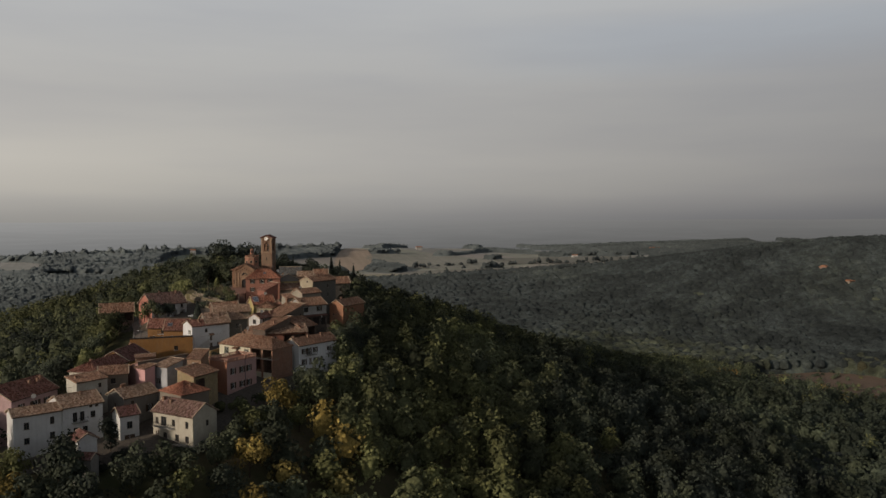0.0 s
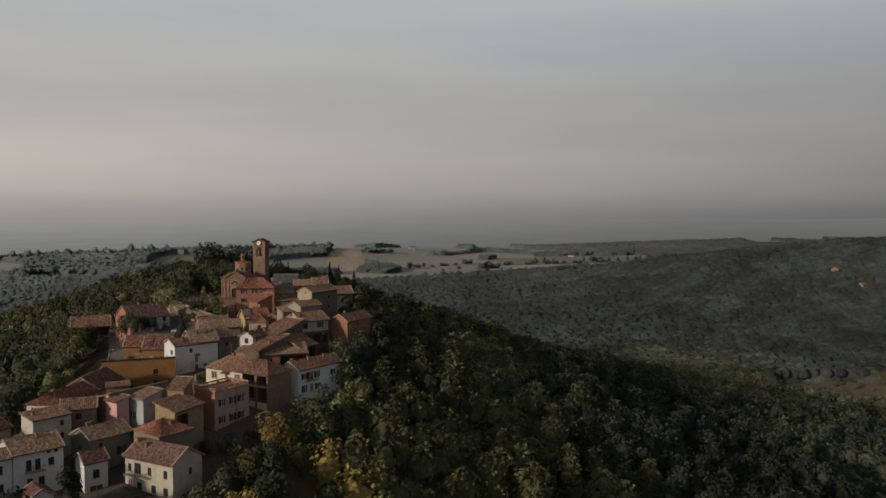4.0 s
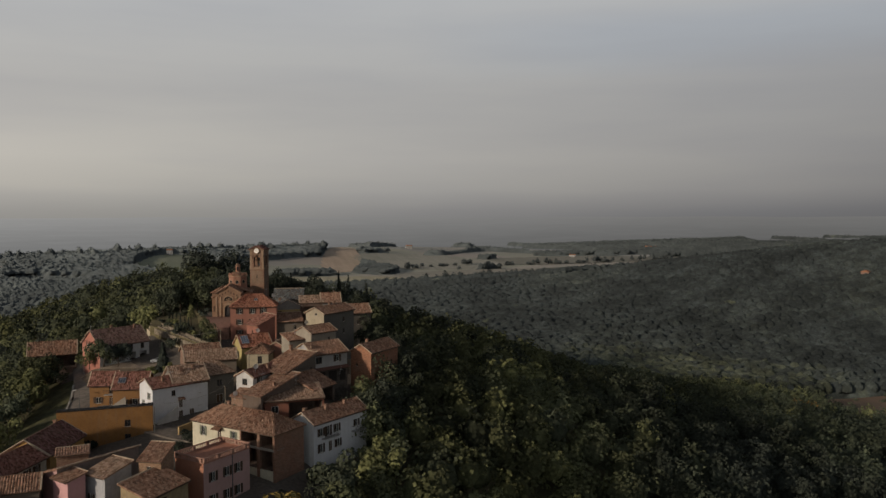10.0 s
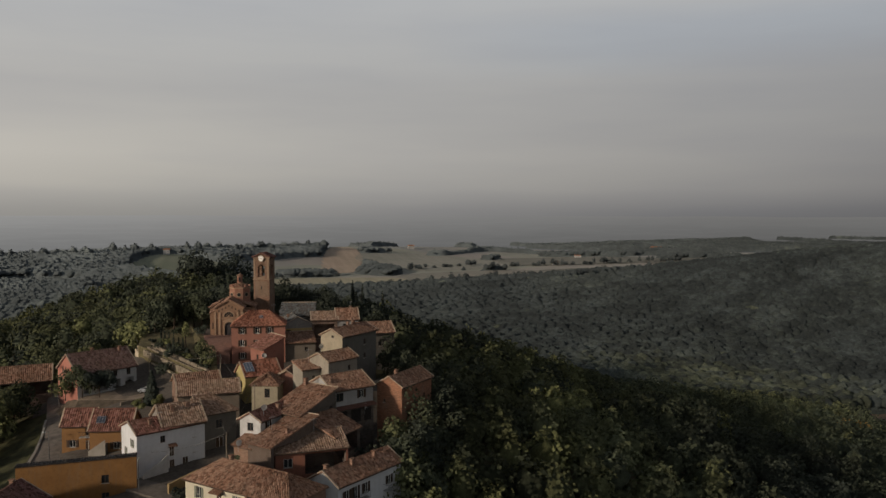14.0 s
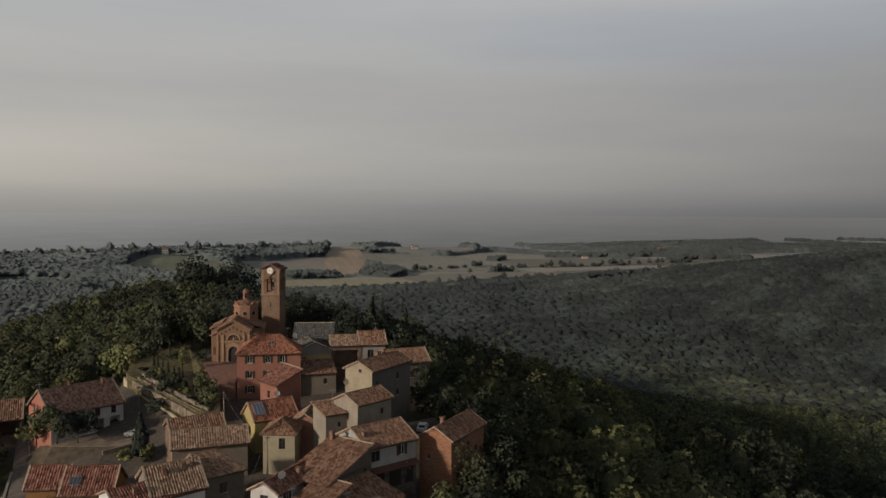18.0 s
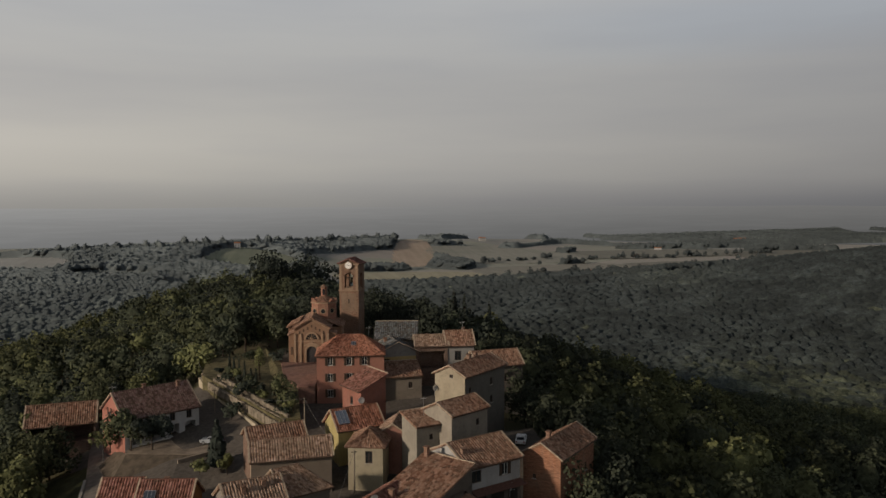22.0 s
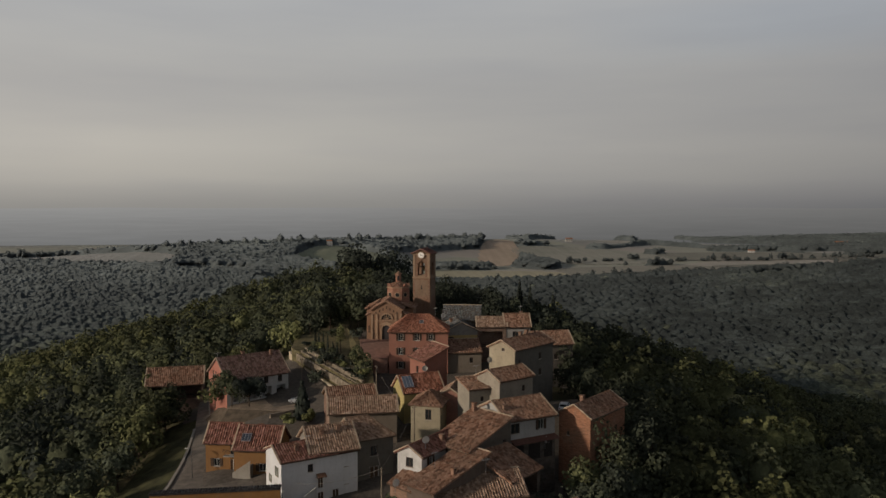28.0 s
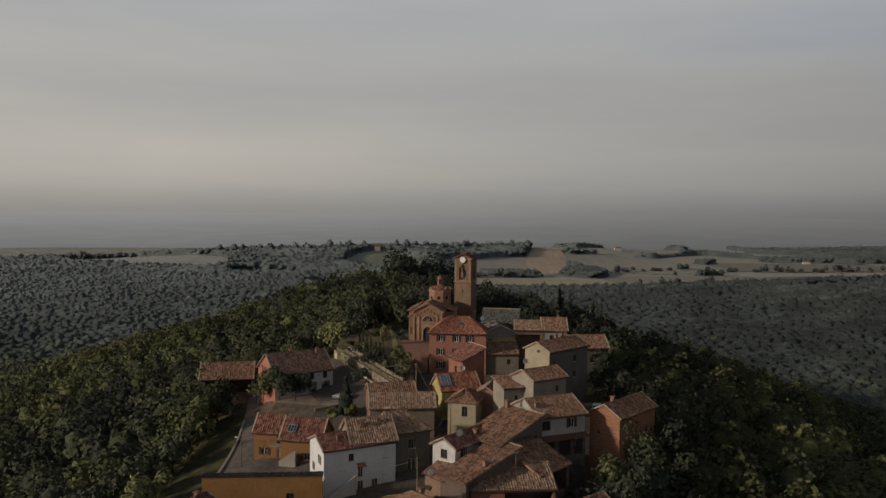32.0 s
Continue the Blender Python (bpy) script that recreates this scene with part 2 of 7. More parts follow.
def ground_z(x, y):
    x, y = np.asarray(x, float), np.asarray(y, float)
    sx, sz, sw = (np.interp(y, SPINE_Y, a) for a in (SPINE_X, SPINE_Z, SPINE_W))
    d = x - sx
    right = np.maximum(d - sw, 0.0)
    left = np.maximum(-d - sw - 8.0, 0.0)
    drop = 95 * (1 - np.exp(-(right / 190.0) ** 1.25)) + 72 * (1 - np.exp(-(left / 150.0) ** 1.2))
    hill = sz - drop - np.minimum(np.clip(0.2 * (-d - 12.0), 0, 8.0), 8.0 - 5.2 * bump1((y + 100) / 16) * bump1((-8 - y) / 14)) * bump1((y + 165) / 30) * bump1((60 - y) / 60)
    r = np.hypot(x, y)
    plain_z = 5 + 17 * bump1((y - 350) / 300) + 4 * np.sin(x / 210 + 0.6) * np.sin(y / 190 - 0.4) * bump1((y - 420) / 300)
    plain_z = plain_z - 21 * np.exp(-((x - 310) / 190) ** 2 - ((y - 110) / 230) ** 2)
    plain_z = plain_z - 6 * np.exp(-((x - 365) / 80) ** 2 - ((y - 80) / 90) ** 2)
    plain_z = plain_z + 12 * bump1((-x - 100) / 200) * bump1((560 - y) / 200)
    plain_z = plain_z + 62 * bump1((r - 1700) / 3100) - 200 * bump1((r - 4900) / 900)
    # long wooded hill across the valley
    ax, ay = x - 650, y - 330
    ca, sa = math.cos(radians(-22)), math.sin(radians(-22))
    p, q = ax * ca + ay * sa, -ax * sa + ay * ca
    hill2 = 74 * np.exp(-np.where(p < 0, (p / 310) ** 2, (p / 900) ** 2) - np.where(q < 0, (np.abs(q) / 125) ** 1.5, (q / 260) ** 2))
    # wooded ridge beyond the fields
    yc, zc = np.interp(x, RIDGE_X, RIDGE_Y), np.interp(x, RIDGE_X, RIDGE_Z)
    ridge3 = zc * np.exp(-np.where(y < yc, ((y - yc) / 150) ** 2, ((y - yc) / 110) ** 2))
    base = plain_z + hill2 + ridge3
    k = 10.0
    m = np.maximum(hill, base)
    return m + k * np.log(np.exp((hill - m) / k) + np.exp((base - m) / k))


def gz(x, y):
    return float(ground_z(x, y))


def make_ground():
    g = np.linspace(-1, 1, 261)
    s = np.sinh(g * 5.2) / math.sinh(5.2)
    xs, ys = -10 + s * 4900, -70 + s * 4900
    X, Y = np.meshgrid(xs, ys)
    Z = ground_z(X, Y)
    n = len(g)
    V = np.stack([X, Y, Z], -1).reshape(-1, 3)
    i = np.arange(n * n).reshape(n, n)
    Fq = np.stack([i[:-1, :-1], i[:-1, 1:], i[1:, 1:], i[1:, :-1]], -1).reshape(-1, 4)
    me = bpy.data.meshes.new("ground")
    me.from_pydata(V.tolist(), [], Fq.tolist())
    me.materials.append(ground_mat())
    me.polygons.foreach_set("use_smooth", [True] * len(Fq))
    ob = new("ground", me)
    return tagged(ob, "hilly green and brown land with fields and woods", "ground", kind="structure")


def ground_mat():
    m = Mat("land", 0.95)
    pos = m.gm.outputs["Position"]
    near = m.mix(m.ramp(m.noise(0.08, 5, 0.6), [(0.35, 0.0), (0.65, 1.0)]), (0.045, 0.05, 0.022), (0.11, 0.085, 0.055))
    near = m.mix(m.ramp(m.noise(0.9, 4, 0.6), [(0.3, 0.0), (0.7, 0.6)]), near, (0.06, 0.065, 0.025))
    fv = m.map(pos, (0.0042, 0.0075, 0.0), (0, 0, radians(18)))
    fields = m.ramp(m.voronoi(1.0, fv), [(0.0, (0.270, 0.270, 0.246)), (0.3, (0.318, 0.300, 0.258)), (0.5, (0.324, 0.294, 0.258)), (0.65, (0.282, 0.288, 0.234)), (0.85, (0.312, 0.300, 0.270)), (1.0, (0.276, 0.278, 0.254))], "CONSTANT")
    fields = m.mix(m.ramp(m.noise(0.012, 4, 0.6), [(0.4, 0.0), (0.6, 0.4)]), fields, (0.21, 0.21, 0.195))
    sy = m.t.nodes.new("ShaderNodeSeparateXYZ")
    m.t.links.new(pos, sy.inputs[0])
    # farther north the land turns pale: haze put into its colour
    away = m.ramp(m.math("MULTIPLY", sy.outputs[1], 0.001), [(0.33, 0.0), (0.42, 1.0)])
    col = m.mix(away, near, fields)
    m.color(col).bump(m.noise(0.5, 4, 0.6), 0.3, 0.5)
    return m.m


make_ground()

# ---------------------------------------------------------------- houses
WHITE, CREAM, PINK, OCHRE, GREY, STONE, YELLOW, TERRA = (0.66, 0.64, 0.60), (0.58, 0.52, 0.41), (0.36, 0.165, 0.115), (0.29, 0.15, 0.058), (0.30, 0.28, 0.25), (0.24, 0.20, 0.155), (0.50, 0.40, 0.17), (0.36, 0.15, 0.10)
BROWN_T, RED_T, STONE_T, ORANGE_T, DARK_T = (0.26, 0.125, 0.072), (0.22, 0.086, 0.056), (0.325, 0.185, 0.114), (0.31, 0.115, 0.064), (0.15, 0.062, 0.046)
ROOFS = dict(brown=(BROWN_T, 0.4), red=(RED_T, 0.15), stone=(STONE_T, 0.6), orange=(ORANGE_T, 0.15), dark=(DARK_T, 0.15), grey=((0.105, 0.097, 0.085), 0.2), tar=((0.04, 0.034, 0.03), 0.05), wine=((0.185, 0.094, 0.07), 0.3))


def roof_slope(a, b, c, d, seed, period=0.40, amp=0.12, thick=0.16):
    """One tiled slope: eave from a to b, upper edge from d to c. Corrugated along the eave, stepped row by row."""
    a, b, c, d = (np.array(p, float) for p in (a, b, c, d))
    wid = max(np.linalg.norm(b - a), np.linalg.norm(c - d))
    hgt = max(np.linalg.norm(d - a), np.linalg.norm(c - b))
    nc = max(2, int(wid / period)) * 3
    nr = max(2, int(hgt / 0.55))
    n = np.cross(b - a, d - a) if np.linalg.norm(d - a) > 1e-6 else np.cross(b - a, c - a)
    n = n / np.linalg.norm(n)
    rng = np.random.RandomState(seed)
    V, UV, Fc = [], [], []
    prof = np.array([0.0, 1.0, 0.8])
    wob = rng.normal(0, 0.018, (nr + 1, nc + 1))
    sag = -0.06 * np.sin(np.linspace(0, math.pi, nc + 1)) * rng.uniform(0.2, 1.2)
    for j in range(nr + 1):
        t = j / nr
        for e in ((0, 1) if 0 < j < nr else (0,)):
            lift = 0.05 if e == 0 else 0.0
            for i in range(nc + 1):
                s = i / nc
                p = (a * (1 - s) + b * s) * (1 - t) + (d * (1 - s) + c * s) * t
                V.append(p + n * (0.02 + lift + amp * prof[i % 3] + wob[j, i]) + np.array([0, 0, sag[i]]))
                UV.append((s * wid, t * hgt))
    rows = len(V) // (nc + 1)
    for j in range(rows - 1):
        for i in range(nc):
            k = j * (nc + 1) + i
            Fc.append((k, k + 1, k + nc + 2, k + nc + 1))
    # underside and edges
    k0 = len(V)
    for p in (a, b, c, d):
        V.append(p - n * thick)
        UV.append((0, 0))
    top = [0, nc, (rows - 1) * (nc + 1) + nc, (rows - 1) * (nc + 1)]
    Fc.append((k0 + 3, k0 + 2, k0 + 1, k0))
    for q in range(4):
        Fc.append((top[q], k0 + q, k0 + (q + 1) % 4, top[(q + 1) % 4]))
    return V, UV, Fc


def add_roof(name, slopes, mat, parent, seed):
    V, UV, Fc = [], [], []
    for s, sl in enumerate(slopes):
        v, uv, f = roof_slope(*sl, seed + s)
        o = len(V)
        V += v
        UV += uv
        Fc += [tuple(i + o for i in q) for q in f]
    return mesh_ob(name, V, Fc, mat, parent, UV)


def roof_lines(kind, L, W, zE, zR, over=0.45):
    """Slopes of a roof round the origin, ridge along x, as eave a-b and top d-c."""
    x, y = L / 2 + over * 0.6, W / 2 + over
    k = (zR - zE) / (W / 2)
    ze = zE - k * over
    if kind == "mono":
        k = (zR - zE) / W
        return [((-x, -y, zE - k * over), (x, -y, zE - k * over), (x, y, zR + k * over), (-x, y, zR + k * over))]
    i0 = W / 2 if kind in ("hip", "hip0") else 0
    i1 = W / 2 if kind in ("hip", "hip1") else 0
    if i0 + i1 > L - 0.4:
        i0, i1 = (i0 * (L - 0.4) / (i0 + i1 + 1e-9), i1 * (L - 0.4) / (i0 + i1 + 1e-9))
    r0, r1 = -L / 2 + i0 if i0 else -x, L / 2 - i1 if i1 else x
    A, B, C, D = (-x, -y, ze), (x, -y, ze), (x, y, ze), (-x, y, ze)
    R0, R1 = (r0, 0, zR), (r1, 0, zR)
    out = [(A, B, R1, R0), (C, D, R0, R1)]
    if i0:
        out.append((D, A, R0, R0))
    if i1:
        out.append((B, C, R1, R1))
    return out


def wall_face(V, Fc, Mi, p0, p1, z0, z1, holes, mat=0, shade_lining=None):
    """A wall from p0 to p1 (seen from outside, left to right) with recessed openings (s0, s1, za, zb)."""
    p0, p1 = np.array(p0, float), np.array(p1, float)
    ln = np.linalg.norm(p1 - p0)
    u = (p1 - p0) / ln
    nin = np.array([-u[1], u[0]])
    ss = sorted({0.0, ln, *[round(q, 3) for h in holes for q in h[:2]]})
    zs = sorted({z0, z1, *[round(q, 3) for h in holes for q in h[2:4]]})

    def vert(s, z, d=0.0):
        q = p0 + u * s + nin * d
        V.append((q[0], q[1], z))
        return len(V) - 1

    for s0, s1 in zip(ss, ss[1:]):
        for za, zb in zip(zs, zs[1:]):
            cs, cz = (s0 + s1) / 2, (za + zb) / 2
            hole = any(h[0] < cs < h[1] and h[2] < cz < h[3] for h in holes)
            if not hole:
                Fc.append((vert(s0, za), vert(s1, za), vert(s1, zb), vert(s0, zb)))
                Mi.append(mat)
    for h in holes:
        s0, s1, za, zb, depth, back = h
        o = [vert(s0, za), vert(s1, za), vert(s1, zb), vert(s0, zb)]
        i = [vert(s0, za, depth), vert(s1, za, depth), vert(s1, zb, depth), vert(s0, zb, depth)]
        for q in range(4):
            Fc.append((o[q], o[(q + 1) % 4], i[(q + 1) % 4], i[q]))
            Mi.append(shade_lining if back and shade_lining is not None else mat)
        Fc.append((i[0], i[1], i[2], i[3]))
        Mi.append((mat if shade_lining is None else shade_lining) if back else 1)


def glass_mat():
    return plain("dark_window_glass", (0.025, 0.028, 0.03), 0.15, 0.0, 0.3)


def wood_mat(c=(0.05, 0.035, 0.025), name="dark_shutter_wood"):
    return plain(name, c, 0.7, 0.0, 0.3, 6.0)


def window_parts(root, p, u, nout, w, h, shutters, kind, frame_c):
    """Frame, bars, sill and open shutters round one opening. p: middle of its foot on the wall."""
    ang = math.atan2(u[1], u[0])
    m = Matrix.Translation((p[0], p[1], p[2])) @ Matrix.Rotation(ang, 4, "Z")
    fr = plain(frame_c[0], frame_c[1], 0.6)
    bm = bmesh.new()
    t = 0.07
    for x0, x1, z0, z1 in ((-w / 2, -w / 2 + t, 0, h), (w / 2 - t, w / 2, 0, h), (-w / 2, w / 2, h - t, h), (-w / 2, w / 2, 0, t), (-t / 2, t / 2, 0, h)):
        bm_box(bm, x0, x1, 0.08, 0.13, z0, z1, m)
    win = part("door" if kind == "door" else "window", bm, fr, root)
    if kind == "door":
        box("leaf", wood_mat((0.07, 0.045, 0.03), "brown_door_wood"), win, -w / 2 + t, w / 2 - t, 0.10, 0.14, 0, h - t, m)
    else:
        box("sill", plain("sill_stone", (0.36, 0.33, 0.29), 0.9), win, -w / 2 - 0.1, w / 2 + 0.1, -0.10, 0.10, -0.08, 0.0, m)
    if shutters:
        for sgn in (-1, 1):
            x0, x1 = (w / 2 + 0.02, w + 0.0) if sgn > 0 else (-w, -w / 2 - 0.02)
            bm = bmesh.new()
            bm_box(bm, x0, x1, -0.06, -0.015, 0, h, m)
            for zc in np.linspace(0.12, h - 0.12, 6):
                bm_box(bm, x0 + 0.06, x1 - 0.06, -0.085, -0.06, zc - 0.05, zc + 0.04, m)
            part("shutter", bm, wood_mat(*shutters) if isinstance(shutters, tuple) else wood_mat(), win)


HOUSES = {}


def house(name, kind, plan, base, wall, roof, label, wins=(), category="house", chimneys=(), over=0.45, seed=1, sides_of=None, deep=(), shade_lining=None):
    """plan: middle x, y, turn, length along the ridge, width, eave height, ridge height. wins: (side, along 0-1, foot above base, width, height, shutters, kind)."""
    x, y, turn, L, W, zE, zR = plan
    root = empty(name, pose(x, y, base, 0, 0, turn))
    tagged(root, label, category)
    HOUSES[name] = root
    e, r = zE - base, zR - base
    V, Fc, Mi = [], [], []
    c = [(-L / 2, -W / 2), (L / 2, -W / 2), (L / 2, W / 2), (-L / 2, W / 2)]
    sides = {"F": (0, 1), "R": (1, 2), "B": (2, 3), "L": (3, 0)}
    hs = {k: [] for k in sides}
    spots = []
    for side, s, z, w, h, shut, kd in wins:
        a, b = (np.array(c[i]) for i in sides[side])
        ln = np.linalg.norm(b - a)
        sc = s * ln
        hs[side].append((sc - w / 2, sc + w / 2, z, z + h, 0.16, False))
        u = (b - a) / ln
        p = a + u * sc
        spots.append((np.array([p[0], p[1], z]), u, np.array([u[1], -u[0]]), w, h, shut, kd))
    for side, s0, s1, z, h, d in deep:
        a, b = (np.array(c[i]) for i in sides[side])
        ln = np.linalg.norm(b - a)
        hs[side].append((s0 * ln, s1 * ln, z, z + h, d, True))
    rot = radians(turn)
    foot = min(gz(x + px * math.cos(rot) - py * math.sin(rot), y + px * math.sin(rot) + py * math.cos(rot)) for px, py in c) - base - 1.2
    foot = min(foot, -0.5)
    mats, smat = [wall, glass_mat()], {}
    for k, mt in (sides_of or {}).items():
        mats.append(mt)
        smat[k] = len(mats) - 1
    # deep openings lined in a darker colour that paints the shade inside
    if shade_lining is not None:
        mats.append(shade_lining)
    for k, (i, j) in sides.items():
        top = e
        if kind == "mono" and k == "B":
            top = r
        wall_face(V, Fc, Mi, c[i], c[j], foot, top - 0.02, hs[k], smat.get(k, 0), len(mats) - 1 if shade_lining is not None else None)
    o = len(V)
    if kind == "mono":
        V += [(L / 2, -W / 2, e - 0.02), (L / 2, W / 2, e - 0.02), (L / 2, W / 2, r - 0.02), (-L / 2, -W / 2, e - 0.02), (-L / 2, W / 2, e - 0.02), (-L / 2, W / 2, r - 0.02)]
        Fc += [(o, o + 1, o + 2), (o + 4, o + 3, o + 5)]
        Mi += [smat.get("R", 0), smat.get("L", 0)]
    elif kind in ("gable", "hip0", "hip1"):
        for sx, skip in ((1, kind == "hip1"), (-1, kind == "hip0")):
            if skip:
                continue
            o = len(V)
            V += [(sx * L / 2, -sx * W / 2, e - 0.02), (sx * L / 2, sx * W / 2, e - 0.02), (sx * L / 2, 0, r - 0.02)]
            Fc.append((o, o + 1, o + 2))
            Mi.append(smat.get("R" if sx > 0 else "L", 0))
    wl_ob = mesh_ob("wall", V, Fc, mats, root)
    wl_ob.data.polygons.foreach_set("material_index", Mi)
    rc, lich = ROOFS[roof]
    add_roof("roof", roof_lines(kind, L, W, e, r, over), rooftile(rc, roof, lich), root, seed)
    if kind != "mono":
        # ridge tiles
        i0 = W / 2 if kind in ("hip", "hip0") else -over * 0.6
        i1 = W / 2 if kind in ("hip", "hip1") else -over * 0.6
        if i0 + i1 > L - 0.4:
            i0 = i1 = (L - 0.4) / 2
        bm = bmesh.new()
        n = max(2, int((L - i0 - i1) / 0.45))
        for k in range(n):
            xa = -L / 2 + i0 + (L - i0 - i1) * k / n
            bm_box(bm, xa, xa + (L - i0 - i1) / n * 1.06, -0.13, 0.13, r + 0.02, r + 0.13 + 0.02 * (k % 2))
        part("ridge_tiles", bm, rooftile(rc, roof, lich), root)
    mortar = plain("pale_ridge_mortar", (0.36, 0.285, 0.21), 0.95, 0, 0.35, 2.5)
    if kind == "mono" and roof != "tar":
        kk = (r - e) / W
        box("coping", mortar, root, -L / 2 - over * 0.6, L / 2 + over * 0.6, W / 2 + over - 0.2, W / 2 + over + 0.06, r + kk * over - 0.06, r + kk * over + 0.17, bevel=0.04)
        box("gutter", plain("brown_gutter_metal", (0.085, 0.06, 0.045), 0.5, 0.4), root, -L / 2 - over * 0.5, L / 2 + over * 0.5, -W / 2 - over - 0.11, -W / 2 - over + 0.07, e - kk * over - 0.16, e - kk * over - 0.03, bevel=0.03)
    if kind != "mono":
        k = (r - e) / (W / 2)
        for sx, hipped in ((-1, kind in ("hip", "hip0")), (1, kind in ("hip", "hip1"))):
            if hipped:
                continue
            for sy in (-1, 1):
                bm = bmesh.new()
                xe = sx * (L / 2 + over * 0.6)
                ends = [Vector((xe, sy * (W / 2 + over), e - k * over)), Vector((xe, 0, r))]
                vs = [bm.verts.new(q + Vector((dx, 0, dz))) for q in ends for dx, dz in ((-0.13, 0.02), (0.13, 0.02), (0.13, 0.20), (-0.13, 0.20))]
                for f in ((0, 1, 2, 3), (7, 6, 5, 4), (0, 4, 5, 1), (1, 5, 6, 2), (2, 6, 7, 3), (3, 7, 4, 0)):
                    bm.faces.new([vs[q] for q in f])
                part("verge", bm, mortar, root)
        zg = e - k * over
        for sy in (-1, 1):
            gut = box("gutter", plain("brown_gutter_metal", (0.085, 0.06, 0.045), 0.5, 0.4), root, -L / 2 - over * 0.5, L / 2 + over * 0.5, sy * (W / 2 + over + 0.02) - 0.09, sy * (W / 2 + over + 0.02) + 0.09, zg - 0.16, zg - 0.03, bevel=0.03)
    for p, u, n_, w, h, shut, kd in spots:
        window_parts(root, p, u, n_, w, h, shut, kd, ("white_window_paint", (0.55, 0.54, 0.5)) if kd != "dark" else ("brown_window_wood", (0.10, 0.07, 0.05)))
    for cx, cy, hh in chimneys:
        k = (r - e) / (W / 2)
        zr = (r - abs(cy) * k) if kind != "mono" else e + (r - e) * (cy / W + 0.5)
        ch = box("chimney", masonry("brick", (0.27, 0.15, 0.10)), root, cx - 0.3, cx + 0.3, cy - 0.3, cy + 0.3, zr - 0.4, zr + hh, bevel=0.03)
        box("cap", rooftile(BROWN_T, "brown", 0.4), ch, cx - 0.42, cx + 0.42, cy - 0.42, cy + 0.42, zr + hh, zr + hh + 0.12, bevel=0.03)
    return root


# ---------------------------------------------------------------- the village
BRICK = masonry("brick", (0.33, 0.15, 0.085))
PALE_SH = ((0.16, 0.17, 0.13), "green_shutter_paint")
BR_SH = ((0.06, 0.04, 0.028), "brown_shutter_wood")


def win(side, s, z, w=0.95, h=1.35, sh=False, kind="window"):
    return (side, s, z, w, h, sh, kind)


WHITE_W = plaster((0.72, 0.71, 0.69), 0.15)
house("brick_house", "gable", (27.0, -79.3, 47, 11.9, 5.8, 79.2, 80.9), 66.0, BRICK, "brown", "tall narrow old brick house beside the trees",
      [win("L", 0.3, 9.6, 0.5, 0.7, False, "dark"), win("F", 0.75, 9.0, 0.7, 1.2, False, "dark")], chimneys=[(-2.5, 0.6, 1.0)], seed=3)
house("stone_house", "gable", (13.7, -67.6, 35, 8.1, 6.1, 82.3, 83.7), 75.0, plaster((0.36, 0.31, 0.24)), "brown", "small plastered stone house with tiled gable roof",
      [win("L", 0.52, 4.6, 0.75, 1.3, False, "dark"), win("L", 0.50, 1.6, 0.75, 1.3, False, "dark"), win("F", 0.72, 4.6, 0.7, 1.1, False, "dark"), win("F", 0.72, 1.8, 0.7, 1.1, False, "dark")], seed=5)
house("stone_house", "mono", (8.6, -68.3, 20, 5.6, 5.0, 80.6, 81.6), 75.0, plaster((0.34, 0.30, 0.235)), "brown", "low stone wing with worn plaster wall",
      [win("F", 0.45, 3.2, 0.6, 0.9, False, "dark"), win("F", 0.75, 2.0, 0.6, 1.3, False, "dark")], seed=6)
# side wall darker than the gable: its shade is put into the plaster
house("gable_house", "gable", (18.8, -54.5, 45, 12.9, 6.2, 85.6, 87.1), 75.0, plaster((0.44, 0.37, 0.26)), "brown", "tall cream gabled house with side wall painted darker for shade",
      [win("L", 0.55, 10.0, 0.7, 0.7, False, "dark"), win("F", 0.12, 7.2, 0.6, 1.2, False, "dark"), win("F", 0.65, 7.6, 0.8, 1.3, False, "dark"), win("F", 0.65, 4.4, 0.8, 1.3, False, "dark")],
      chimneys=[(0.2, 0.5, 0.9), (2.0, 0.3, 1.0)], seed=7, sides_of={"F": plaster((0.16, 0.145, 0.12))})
house("white_house", "gable", (13.5, -82.6, 25, 9.0, 9.0, 79.8, 81.9), 73.0, plaster((0.44, 0.42, 0.385), 0.3), "brown", "white plastered house over a dark arcade with mottled tile roof",
      [win("F", 0.16, 4.5, 1.6, 1.6, False, "dark"), win("F", 0.70, 4.6, 1.0, 1.6, BR_SH)], chimneys=[(-3.6, -2.2, 0.7)], seed=9)
# dark cladding and flat panels paint the shade under the porch
for x0, x1, y0, y1 in ((-4.56, 4.56, -4.56, -4.4), (4.4, 4.56, -4.4, 4.4), (-4.56, -4.4, -4.4, 4.4)):
    box("ground_floor", masonry("rubble", (0.10, 0.08, 0.065)), HOUSES["white_house"], x0, x1, y0, y1, -9.0, 3.1)
for x0, x1 in ((-3.9, -1.5), (-0.6, 1.6), (2.4, 4.0)):
    box("arcade_opening", plain("arcade_shade", (0.03, 0.026, 0.023), 0.9), HOUSES["white_house"], x0, x1, -4.58, -4.5, 0.0, 2.5)
house("long_house", "mono", (5.5, -89.6, -48, 8.0, 9.5, 77.4, 80.4), 71.0, plaster((0.15, 0.125, 0.10)), "brown", "low house with broad single-pitch tile roof",
      [win("R", 0.85, 5.6, 0.8, 1.1, False, "dark")], deep=[("R", 0.06, 0.72, 0.4, 5.4, 4.5)], chimneys=[(-3.2, 4.2, 1.3)], seed=11)
